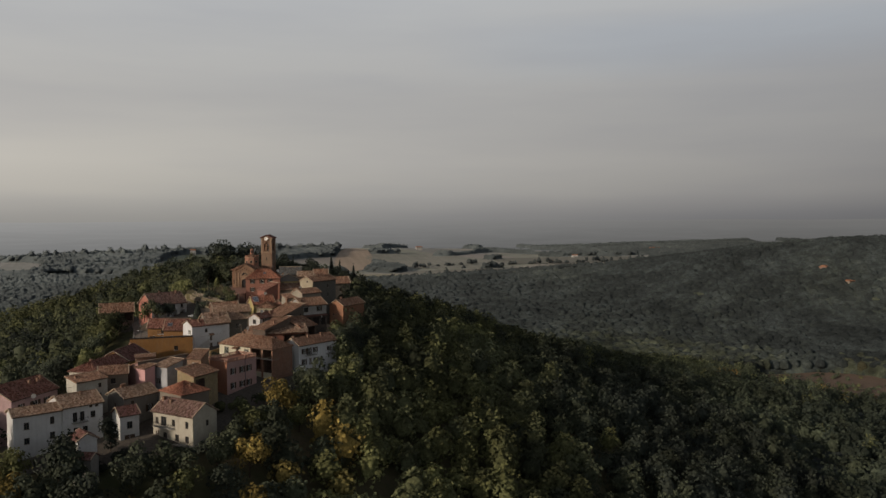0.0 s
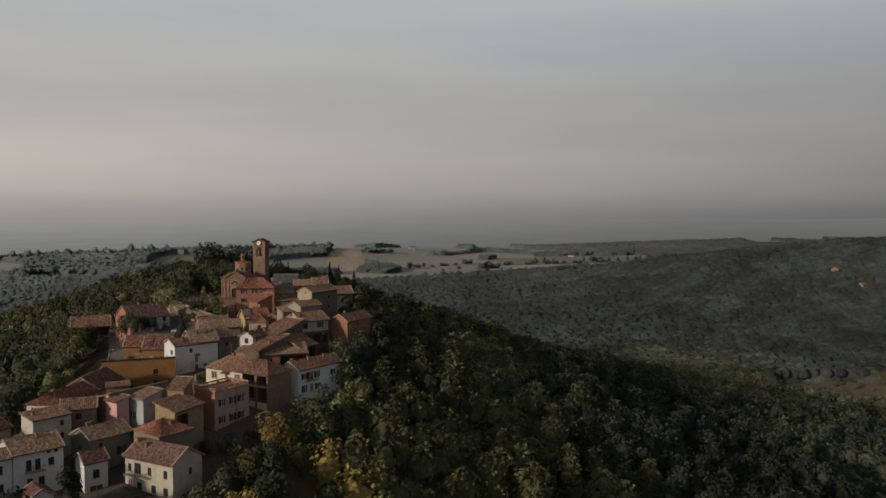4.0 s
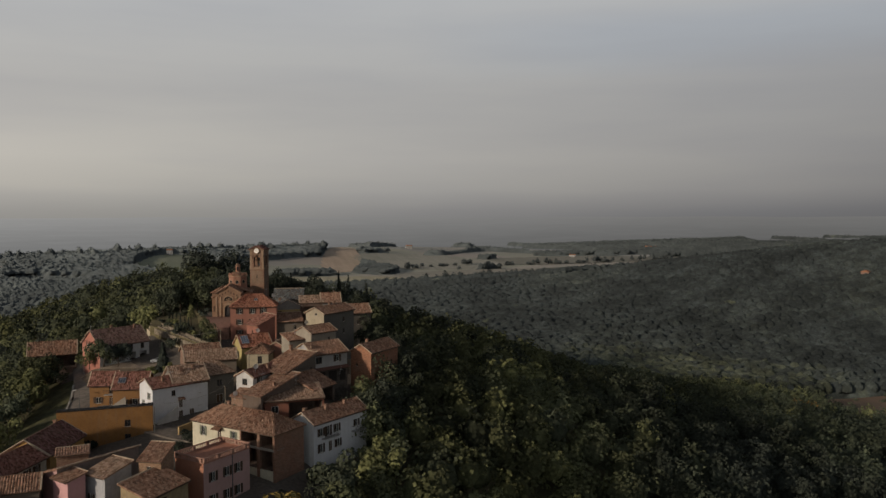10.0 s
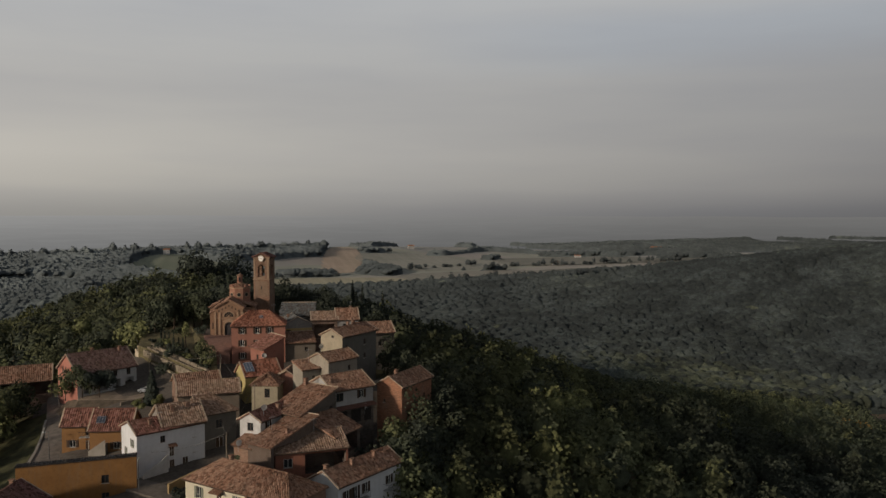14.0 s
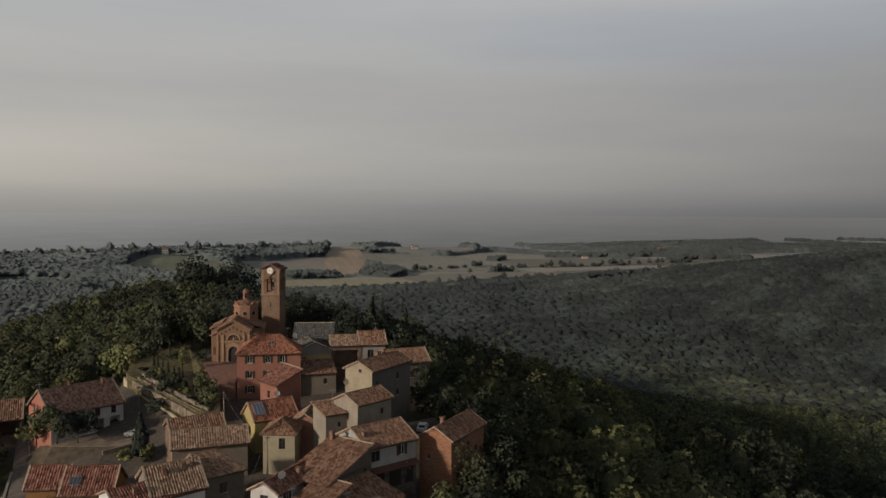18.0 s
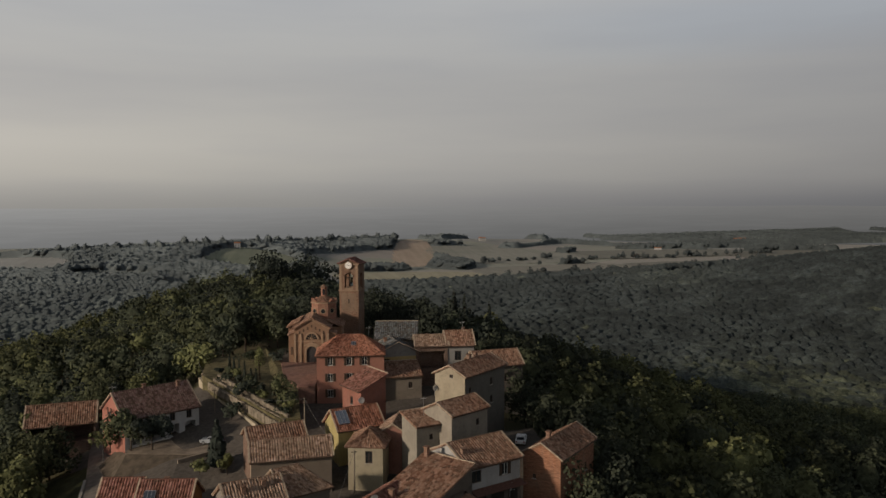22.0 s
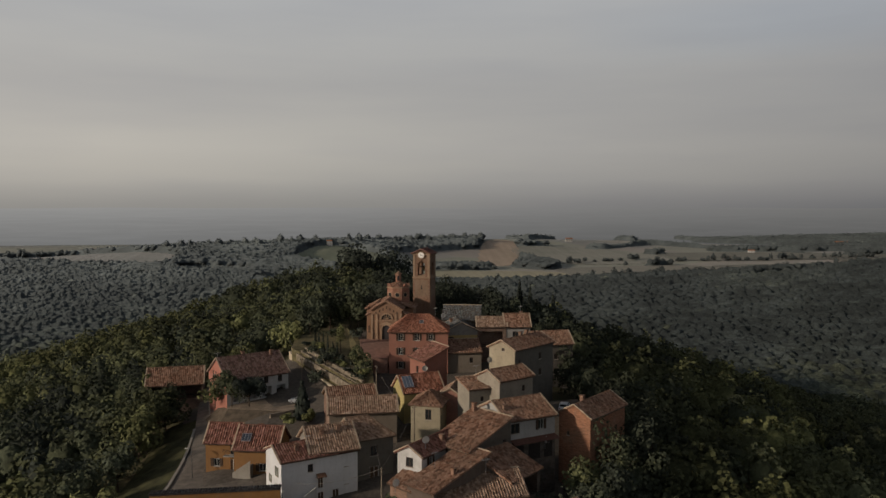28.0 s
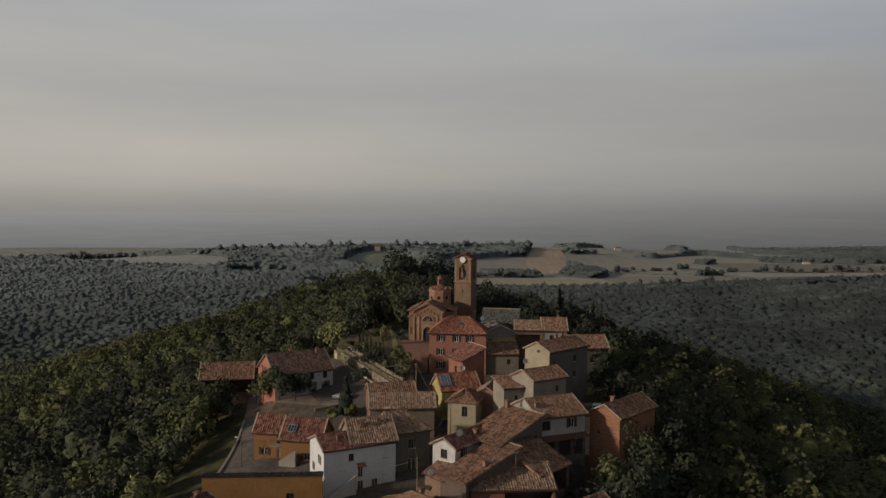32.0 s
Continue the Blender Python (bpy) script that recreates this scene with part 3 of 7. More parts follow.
house("lower_house", "mono", (1.5, -98.5, -48, 5.5, 11.0, 74.6, 77.4), 69.0, plaster((0.15, 0.11, 0.085)), "brown", "low house with weathered tile roof",
      [], deep=[("R", 0.06, 0.9, 0.2, 5.0, 4.0)], chimneys=[(2.0, -1.0, 0.9)], seed=13)
# porch lined in dark brick colour to stand for shade
house("terracotta_house", "mono", (5.9, -99.8, 6, 12.4, 5.2, 73.2, 74.9), 66.5, plaster((0.33, 0.14, 0.09), 0.4), "stone", "terracotta house with mottled tile roof and dark porch",
      [win("F", 0.17, 4.0, 1.5, 1.5, False, "window")], deep=[("F", 0.40, 0.97, 2.6, 3.4, 3.2)], shade_lining=masonry("brick", (0.10, 0.07, 0.055)), chimneys=[(-4.6, 1.2, 0.9)], seed=15)
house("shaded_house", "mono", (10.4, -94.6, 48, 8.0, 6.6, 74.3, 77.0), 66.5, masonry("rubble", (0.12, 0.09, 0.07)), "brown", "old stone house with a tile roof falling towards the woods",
      deep=[("F", 0.1, 0.9, 4.0, 3.2, 2.5)], shade_lining=masonry("brick", (0.10, 0.07, 0.055)), seed=16)
house("dish_house", "gable", (-0.6, -91.5, 52, 11.0, 4.4, 77.3, 78.5), 71.5, plaster(WHITE), "red", "small white house with red tile roof",
      [win("L", 0.5, 3.8, 1.3, 1.4, False, "dark"), win("F", 0.2, 3.4, 0.9, 1.9, BR_SH)], chimneys=[(1.0, -1.2, 0.8)], seed=17)
house("lean_house", "mono", (-3.9, -97.5, -48, 4.6, 3.6, 73.6, 75.0), 69.0, masonry("brick", (0.26, 0.15, 0.10)), "brown", "small brick lean-to with tile roof", seed=18)
house("solar_house", "gable", (-2.0, -58.0, 20, 8.0, 6.0, 78.0, 80.5), 72.0, plaster(YELLOW, 0.25), "orange", "yellow house with orange tiles and solar panel",
      [win("L", 0.5, 3.0, 0.8, 1.4, BR_SH)], chimneys=[(2.4, 1.0, 0.9)], seed=19)
house("yellow_house", "hip", (0.0, -66.5, 75, 7.0, 5.4, 77.6, 79.3), 71.0, plaster((0.40, 0.34, 0.23), 0.3), "brown", "pale tan house with hipped tile roof and yellow side",
      [win("L", 0.6, 3.8, 1.1, 1.9, False, "dark")], sides_of={"B": plaster(YELLOW, 0.25)}, seed=21)
house("brown_roof_house", "gable", (4.6, -62.5, 75, 6.0, 4.6, 77.9, 79.4), 72.0, plaster((0.36, 0.18, 0.13)), "stone", "small reddish house with tile roof", seed=22)
house("red_house", "hip", (-1.2, -33.5, -4, 13.0, 8.5, 85.5, 88.6), 76.0, plaster(PINK, 0.2), "orange", "three-storey pink house with red hipped roof",
      [win("F", s, z, 1.0, 1.55, True) for z in (7.3, 4.2, 1.1) for s in (0.2, 0.48, 0.71)], seed=23)
house("annex_house", "mono", (0.3, -49.0, -65, 7.0, 5.0, 82.0, 84.2), 75.5, plaster((0.35, 0.15, 0.105)), "red", "pink annex with sloping red tile roof",
      [win("F", 0.5, 3.4, 1.0, 1.4, False, "dark")], seed=25)
house("yellow_gable_house", "gable", (8.2, -27.0, 96, 8.0, 8.2, 84.2, 86.2), 76.0, plaster((0.46, 0.33, 0.14)), "grey", "ochre yellow house with grey plastered gable and weathered roof",
      [win("L", 0.2, 6.0, 1.2, 0.9, False, "dark")], chimneys=[(1.5, 1.6, 0.8)], seed=27)
part("gable_plaster", prism(bmesh.new(), [(-4.0, 7.3), (4.0, 7.3), (4.0, 8.1), (0.0, 10.1), (-4.0, 8.1)], -0.06, 0.0), plaster((0.27, 0.25, 0.22), 0.4), HOUSES["yellow_gable_house"], "bare grey plaster gable").matrix_local = pose(-4.0, 0, 0, 0, 0, -90)
house("tile_lean_to", "mono", (8.6, -34.6, 4, 7.6, 5.0, 80.6, 82.4), 75.5, plaster(STONE), "brown", "stone lean-to with brown tile roof",
      [win("F", 0.7, 2.6, 0.8, 1.2, False, "dark")], seed=28)
house("back_house", "mono", (9.5, -19.0, -8, 9.0, 6.0, 85.5, 88.0), 76.0, plaster(STONE), "grey", "old house with grey single-pitch roof", seed=29)
house("back_house", "gable", (21.6, -28.0, 0, 5.6, 6.0, 85.4, 87.8), 76.0, plaster((0.34, 0.32, 0.29)), "brown", "grey house with brown tile roof",
      [win("F", 0.4, 6.0, 1.4, 2.0, False, "dark"), win("F", 0.8, 6.2, 0.8, 1.4, False, "dark")], chimneys=[(1.2, 0.6, 0.8)], seed=31)
house("barn_house", "gable", (15.7, -28.0, -3, 6.6, 6.0, 85.4, 87.1), 76.0, masonry("brick", (0.16, 0.10, 0.075)), "stone", "dark brick barn with mottled tile roof",
      deep=[("F", 0.1, 0.9, 4.5, 3.6, 2.5)], seed=33)
house("back_house", "gable", (27.0, -38.0, 8, 9.4, 7.0, 83.1, 85.3), 74.0, plaster((0.13, 0.115, 0.095)), "brown", "old house with brown roof above the woods",
      [win("F", 0.6, 5.6, 0.9, 1.3, False, "dark"), win("F", 0.6, 2.4, 0.9, 1.3, False, "dark")], seed=35)
house("pink_farmhouse", "gable", (-38.7, -37.2, 34, 13.9, 10.5, 76.9, 80.6), 71.9, plaster((0.47, 0.195, 0.14), 0.3), "wine", "pink and white farmhouse with red roof",
      [win("F", s, 3.0, 1.0, 1.4, False, "dark") for s in (0.2, 0.42, 0.63, 0.86)] + [win("L", 0.35, 4.2, 1.0, 1.5, BR_SH), win("L", 0.7, 3.0, 0.9, 1.3, BR_SH)],
      deep=[("F", 0.10, 0.24, 0.0, 2.3, 2.0), ("F", 0.33, 0.50, 0.0, 2.3, 2.0), ("F", 0.56, 0.72, 0.0, 2.3, 2.0), ("F", 0.80, 0.95, 0.0, 2.3, 2.0)], chimneys=[(-1.0, 0.5, 0.9), (5.0, -0.8, 1.0)], seed=37, sides_of={"F": plaster((0.62, 0.60, 0.56), 0.2)})
house("open_barn", "gable", (-56.5, -29.5, 10, 12.0, 7.0, 73.3, 76.3), 69.5, masonry("brick", (0.14, 0.09, 0.07)), "brown", "open barn with brown tile roof beside the road",
      deep=[("F", 0.03, 0.48, 0.1, 3.2, 4.0), ("F", 0.52, 0.97, 0.1, 3.2, 4.0)], seed=39)
house("ochre_house", "gable", (-36.1, -69.5, -8, 5.8, 5.2, 72.2, 74.7), 66.7, plaster(OCHRE, 0.2), "red", "ochre house with red tile roof beside the road",
      [win("F", 0.34, 1.0, 1.1, 1.4, BR_SH), win("F", 0.85, 0.1, 1.0, 2.2, False, "door"), win("F", 0.85, 3.2, 1.0, 2.0, False, "dark")], seed=41)
house("ochre_house", "gable", (-29.7, -70.8, -8, 7.6, 7.2, 71.5, 74.5), 66.7, plaster(OCHRE, 0.2), "red", "ochre house wing with skylight in red roof",
      [win("F", 0.66, 0.9, 1.2, 1.3, BR_SH)], chimneys=[(-0.6, 1.2, 0.8)], seed=42)
house("tall_white_house", "gable", (-19.45, -84.13, 28, 12.6, 7.3, 74.5, 76.0), 66.5, WHITE_W, "red", "three-storey white house with red roof",
      [win("F", 0.37, 5.6, 0.9, 1.2, False, "dark"), win("F", 0.86, 5.4, 1.1, 1.7, False, "dark"), win("F", 0.50, 2.7, 0.9, 2.1, False, "door"), win("F", 0.86, 2.6, 1.1, 1.7, False, "dark"),
       win("F", 0.50, 0.0, 1.0, 2.1, False, "door"), win("F", 0.70, 0.0, 1.1, 2.1, False, "door"), win("F", 0.88, 0.2, 1.1, 1.7, False, "dark"),
       win("L", 0.72, 5.2, 0.8, 1.4, PALE_SH), win("L", 0.72, 2.4, 0.8, 1.4, PALE_SH), win("L", 0.30, 3.4, 0.6, 1.2, PALE_SH)], chimneys=[(-3.2, -1.8, 0.9)], seed=43)
house("tile_roof_house", "gable", (-17.1, -81.9, 19, 7.4, 8.6, 75.0, 77.7), 67.0, WHITE_W, "stone", "house with mottled stone-coloured tile roof", sides_of={"L": plaster((0.30, 0.26, 0.215), 0.4)}, chimneys=[(-1.4, -1.6, 0.8), (1.4, -1.2, 0.8)], over=0.6, seed=45)
house("tile_roof_house", "hip1", (-11.1, -77.9, 26, 6.9, 6.6, 75.5, 78.0), 67.5, plaster((0.17, 0.155, 0.13)), "stone", "set-back stone house with hipped tile roof",
      [win("F", 0.5, 4.6, 1.3, 1.6, False, "dark"), win("F", 0.5, 0.6, 1.6, 2.2, False, "door")], over=0.6, seed=46)
house("tile_shed", "gable", (-12.3, -67.0, 6, 12.0, 6.0, 76.5, 78.5), 71.5, plaster((0.25, 0.20, 0.15)), "stone", "long low shed with pale tile roof",
      sides_of={"L": plaster((0.42, 0.32, 0.22))}, seed=47)
house("small_shed", "gable", (-15.0, -60.0, 15, 9.0, 6.0, 77.0, 78.8), 72.0, masonry("brick", (0.22, 0.13, 0.09)), "brown", "small brick shed with brown roof", seed=49)
# only 1.4 m deep, so the roof shows as a thin edge from the camera
house("ochre_hall", "mono", (-32.0, -94.7, 5, 18.3, 1.4, 72.0, 71.95), 62.5, plaster((0.31, 0.155, 0.052), 0.35), "tar", "ochre building front, kept thin for the view, with flat dark roof edge",
      [win("F", 0.73, 5.3, 1.2, 1.4, False, "dark"), win("F", 0.73, 2.3, 1.2, 1.4, False, "dark"), win("F", 0.95, 2.6, 0.9, 0.9, False, "dark")], over=0.14, seed=51)
# loggia lining darker than the cream wall, painting its inner shade
house("loggia_house", "hip", (-3.5, -110.7, -45, 21.8, 8.2, 71.4, 73.9), 64.5, plaster((0.66, 0.60, 0.44), 0.2), "brown", "long cream house with open brick loggia",
      [win("F", 0.14, 4.0, 1.0, 1.9, PALE_SH), win("F", 0.34, 3.6, 1.1, 2.3, False, "door"), win("F", 0.52, 4.0, 1.0, 1.9, PALE_SH)],
      deep=[("F", 0.61, 0.80, 3.9, 2.8, 3.2), ("F", 0.83, 0.985, 3.9, 2.8, 3.2), ("F", 0.61, 0.80, -0.2, 3.6, 3.2), ("F", 0.83, 0.985, -0.2, 3.6, 3.2)], chimneys=[(-5.5, 0.5, 0.9)], seed=53, sides_of={"R": masonry("brick", (0.27, 0.14, 0.09))}, shade_lining=masonry("brick", (0.15, 0.095, 0.07)))
for s0, s1 in ((0.595, 0.612), (0.798, 0.832), (0.983, 1.002)):
    box("pier", masonry("brick", (0.27, 0.14, 0.09)), HOUSES["loggia_house"], -10.9 + 21.8 * s0, -10.9 + 21.8 * s1, -4.16, -3.6, -3.0, 6.85)
box("floor_slab", plaster((0.36, 0.32, 0.27), 0.4), HOUSES["loggia_house"], 2.4, 10.9, -4.22, -1.0, 3.45, 3.85)
box("fascia", masonry("brick", (0.22, 0.12, 0.08)), HOUSES["loggia_house"], 2.0, 10.9, -4.16, -4.03, 6.7, 6.87)
house("white_row_house", "gable", (13.0, -107.5, 40, 15.5, 6.2, 71.0, 72.8), 64.5, WHITE_W, "brown", "white row house with brown tile roof",
      [win("F", 0.13, 3.6, 1.0, 1.6, BR_SH), win("F", 0.26, 3.2, 1.0, 2.1, BR_SH), win("F", 0.42, 3.6, 1.0, 1.6, BR_SH), win("F", 0.13, 0.3, 1.0, 1.8, BR_SH), win("F", 0.30, 0.0, 1.0, 2.1, False, "door"), win("F", 0.44, 0.4, 1.0, 1.6, BR_SH), win("F", 0.8, 3.4, 0.9, 1.4, BR_SH)],
      chimneys=[(-6.6, 0.6, 0.8), (-2.0, -0.8, 1.0), (3.5, -0.8, 0.9)], seed=57)
house("cream_house", "gable", (-19.7, -151.7, -42, 13.4, 7.5, 62.6, 65.0), 53.0, plaster((0.52, 0.47, 0.37), 0.3), "wine", "cream three-storey house with brown roof",
      [win("F", s, 6.4, 1.0, 1.6, False, "dark") for s in (0.1, 0.52, 0.85)] + [win("F", 0.27, 6.2, 1.9, 2.2, False, "dark")] + [win("F", s, 3.0, 1.3, 1.6, False, "dark") for s in (0.3, 0.6, 0.85)] + [win("F", 0.1, 2.8, 1.0, 2.1, False, "door"), win("R", 0.6, 6.4, 0.8, 1.4, False, "dark"), win("R", 0.5, 1.0, 1.0, 2.0, False, "door")],
      chimneys=[(-6.0, -1.0, 0.9), (-3.0, -1.5, 0.9)], seed=59)
house("corner_house", "gable", (-44.8, -148.5, 32, 9.0, 9.5, 65.4, 67.4), 56.0, plaster(WHITE, 0.2), "stone", "white house with balcony and lichen roof",
      [win("F", 0.3, 5.6, 1.0, 2.2, False, "dark"), win("F", 0.48, 5.6, 1.0, 2.2, False, "dark"), win("F", 0.75, 6.0, 1.1, 1.5, False, "dark"), win("F", 0.7, 8.4, 0.7, 0.5, False, "dark"), win("F", 0.85, 8.4, 0.7, 0.5, False, "dark"), win("F", 0.32, 2.2, 1.1, 2.0, False, "dark"), win("F", 0.55, 2.2, 1.1, 2.0, False, "dark"), win("L", 0.9, 6.6, 0.6, 0.9, False, "dark")], chimneys=[(1.0, -1.0, 0.7)], seed=61)
house("wing_house", "gable", (-52.2, -154.4, 28, 10.0, 6.0, 65.0, 66.2), 56.0, plaster(WHITE, 0.2), "stone", "white house wing with lichen tile roof",
      [win("F", 0.27, 5.6, 1.1, 1.6, False, "dark"), win("F", 0.80, 6.0, 0.9, 1.7, False, "dark"), win("F", 0.27, 2.3, 1.1, 1.4, False, "dark"), win("F", 0.80, 2.6, 1.1, 1.6, False, "dark")], seed=63)
house("grey_house", "gable", (-33.3, -140.5, 40, 9.0, 7.5, 65.0, 66.8), 56.0, plaster((0.25, 0.225, 0.19)), "stone", "old grey stone house with tile roof",
      [win("F", 0.25, 6.6, 0.8, 1.3, False, "dark"), win("F", 0.4, 3.6, 0.9, 1.9, False, "dark"), win("F", 0.75, 4.4, 1.0, 1.8, BR_SH), win("F", 0.4, 0.4, 1.0, 2.0, False, "door"), win("L", 0.45, 6.0, 0.7, 1.2, False, "dark")], chimneys=[(-2.6, 0.4, 0.8), (-1.8, 0.5, 0.9)], seed=65)
house("red_roof_house", "hip0", (-45.0, -120.5, 68, 15.0, 7.6, 68.6, 70.5), 61.0, plaster(CREAM), "red", "cream house with broad red hipped roof",
      [win("L", 0.3, 5.2, 1.1, 1.6, BR_SH), win("L", 0.8, 5.2, 1.1, 1.6, BR_SH), win("F", 0.65, 5.0, 1.0, 1.8, BR_SH), win("F", 0.82, 5.0, 1.0, 1.8, BR_SH)], chimneys=[(-3.0, 0.4, 0.6)], seed=67)
house("ochre_gable_house", "gable", (-41.0, -106.5, 75, 13.0, 9.0, 68.5, 71.2), 61.5, plaster((0.44, 0.26, 0.09)), "dark", "ochre house with dark red roof", chimneys=[(5.0, 0.4, 0.7)], seed=69)
house("pink_house", "mono", (-30.0, -122.8, -138, 15.0, 6.0, 68.8, 70.7), 60.0, plaster((0.50, 0.30, 0.27), 0.35), "brown", "pink house with weathered tile roof",
      [win("B", 0.62, 7.2, 1.0, 0.8, False, "dark")], seed=71, sides_of={"B": plaster((0.30, 0.24, 0.20))})
house("pale_house", "mono", (-25.8, -130.0, -45, 5.0, 5.0, 69.8, 71.0), 58.5, plaster((0.44, 0.44, 0.44)), "stone", "pale grey house wing with tiles",
      [win("L", 0.5, 9.0, 0.6, 1.0, False, "dark"), win("F", 0.3, 6.6, 0.8, 1.4, BR_SH), win("F", 0.7, 3.6, 0.8, 1.6, False, "dark")], seed=73)
house("pink_house", "mono", (-31.6, -130.9, -48, 4.2, 3.0, 69.6, 70.2), 58.5, plaster((0.64, 0.36, 0.34), 0.15), "brown", "bright pink plastered house corner", seed=72)
house("brick_box", "mono", (-33.0, -121.0, 10, 5.0, 4.0, 70.9, 71.0), 61.0, masonry("brick", (0.26, 0.15, 0.10)), "brown", "plain brick house with flat top", seed=74)
house("brick_tower_house", "mono", (-18.4, -129.5, -24, 4.0, 4.0, 71.4, 73.0), 61.0, masonry("brick", (0.30, 0.18, 0.11)), "brown", "narrow brick house with tiled roof",
      [win("F", 0.45, 8.0, 0.8, 1.3, False, "window")], seed=75)
house("lean_to_house", "mono", (-17.9, -136.0, 55, 9.4, 5.2, 68.4, 70.0), 59.0, plaster((0.38, 0.29, 0.16), 0.5), "brown", "yellowish house under low tile roof",
      [win("L", 0.35, 6.4, 0.8, 1.2, False, "dark")], deep=[("F", 0.08, 0.45, 5.2, 3.2, 2.0)], shade_lining=masonry("brick", (0.10, 0.07, 0.055)), seed=77)
house("orange_roof_house", "hip", (-20.5, -144.0, 40, 8.0, 9.0, 65.9, 68.0), 57.0, plaster(STONE), "orange", "house with bright orange hipped roof", chimneys=[(0.5, -2.0, 0.5)], seed=79)
house("flat_house", "mono", (-44.6, -137.0, 40, 8.0, 5.0, 68.4, 69.2), 58.0, plaster((0.56, 0.53, 0.44)), "brown", "pale house with low sloping roof",
      [win("F", 0.75, 8.2, 0.8, 1.1, False, "dark"), win("F", 0.75, 5.4, 0.8, 1.3, False, "dark")], chimneys=[(-2.6, 0.3, 0.6)], seed=81)
house("pink_wide_house", "gable", (-59.9, -140.4, 62, 14.5, 11.0, 66.5, 69.3), 57.0, plaster((0.55, 0.37, 0.35)), "red", "pale pink house with broad red roof",
      [win("F", 0.2, 6.4, 1.0, 1.6, BR_SH), win("F", 0.5, 6.4, 1.6, 1.5, BR_SH), win("F", 0.75, 6.4, 1.0, 1.5, BR_SH), win("F", 0.5, 3.0, 1.2, 1.6, BR_SH)], chimneys=[(2.0, -2.0, 0.9), (4.6, -2.0, 0.9), (6.0, -1.5, 0.9)], seed=83)
house("low_house", "gable", (-39.6, -130.0, 8, 7.0, 6.0, 68.6, 70.2), 60.0, plaster(STONE), "brown", "low stone house with brown roof",
      [win("F", 0.5, 6.0, 1.2, 1.4, False, "dark")], seed=85)
house("garage_house", "gable", (-33.5, -149.5, 30, 4.5, 5.0, 62.3, 63.8), 55.0, plaster(WHITE, 0.2), "dark", "small white house with garage door",
      [win("F", 0.5, 3.8, 1.3, 1.7, False, "dark"), win("F", 0.5, 0.2, 2.6, 2.2, False, "door")], seed=87)
house("garden_house", "gable", (-40.0, -163.0, -60, 5.0, 4.0, 60.6, 61.8), 56.0, plaster(WHITE, 0.2), "dark", "small white garden house with brown roof", seed=89)
house("garden_shed", "gable", (-38.5, -168.0, -20, 4.0, 3.0, 57.6, 58.4), 55.0, plaster(GREY), "dark", "low garden shed with dark roof", seed=90)

# ---------------------------------------------------------------- distance
def make_backdrop():
    """The hazy plain at the foot of the sky, ring by ring, its haze given as glow."""
    rad = np.geomspace(1700, 4930, 40)
    ang = np.radians(np.linspace(-20, 200, 160))
    R, A = np.meshgrid(rad, ang, indexing="ij")
    X, Y = R * np.cos(A), R * np.sin(A)
    Z = ground_z(X, Y) + 0.5 + 2.5 * (R - 1700) / 3000
    n, k = R.shape
    V = np.stack([X, Y, Z], -1).reshape(-1, 3)
    i = np.arange(n * k).reshape(n, k)
    Fq = np.stack([i[:-1, :-1], i[1:, :-1], i[1:, 1:], i[:-1, 1:]], -1).reshape(-1, 4)
    m = Mat("hazy_plain", 1.0)
    m.b.inputs["Specular IOR Level"].default_value = 0.0
    d = m.t.nodes.new("ShaderNodeVectorMath")
    d.operation = "LENGTH"
    m.t.links.new(m.gm.outputs["Position"], d.inputs[0])
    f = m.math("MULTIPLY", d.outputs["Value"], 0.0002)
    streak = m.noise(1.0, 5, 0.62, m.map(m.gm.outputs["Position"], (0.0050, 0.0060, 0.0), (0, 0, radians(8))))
    # haze painted as emission, brighter farther out
    haze_glow = m.ramp(f, [(0.34, (0.115, 0.116, 0.115)), (0.5, (0.140, 0.140, 0.138)), (0.70, (0.172, 0.171, 0.168)), (0.85, (0.184, 0.182, 0.178)), (0.99, (0.192, 0.189, 0.185))])
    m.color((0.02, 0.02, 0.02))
    patchy = m.mix(m.ramp(f, [(0.4, 1.0), (0.8, 0.35), (0.95, 0.0)]), haze_glow, m.mix(1.0, haze_glow, m.ramp(streak, [(0.36, 0.95), (0.50, 0.98), (0.62, 1.04)]), "MULTIPLY"))
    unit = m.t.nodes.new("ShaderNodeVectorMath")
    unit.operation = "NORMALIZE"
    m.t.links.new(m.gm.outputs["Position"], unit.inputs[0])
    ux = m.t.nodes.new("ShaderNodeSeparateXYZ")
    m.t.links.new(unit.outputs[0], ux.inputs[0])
    # painted haze glow stronger towards the sun's side
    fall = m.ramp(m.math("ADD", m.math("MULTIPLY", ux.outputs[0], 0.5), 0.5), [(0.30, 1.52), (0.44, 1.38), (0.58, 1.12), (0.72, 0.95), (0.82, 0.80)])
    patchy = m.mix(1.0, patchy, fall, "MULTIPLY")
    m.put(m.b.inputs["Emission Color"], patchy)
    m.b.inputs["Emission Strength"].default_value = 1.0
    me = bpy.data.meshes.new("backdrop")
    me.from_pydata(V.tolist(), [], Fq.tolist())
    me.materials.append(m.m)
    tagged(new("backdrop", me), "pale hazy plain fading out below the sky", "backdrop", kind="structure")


make_backdrop()


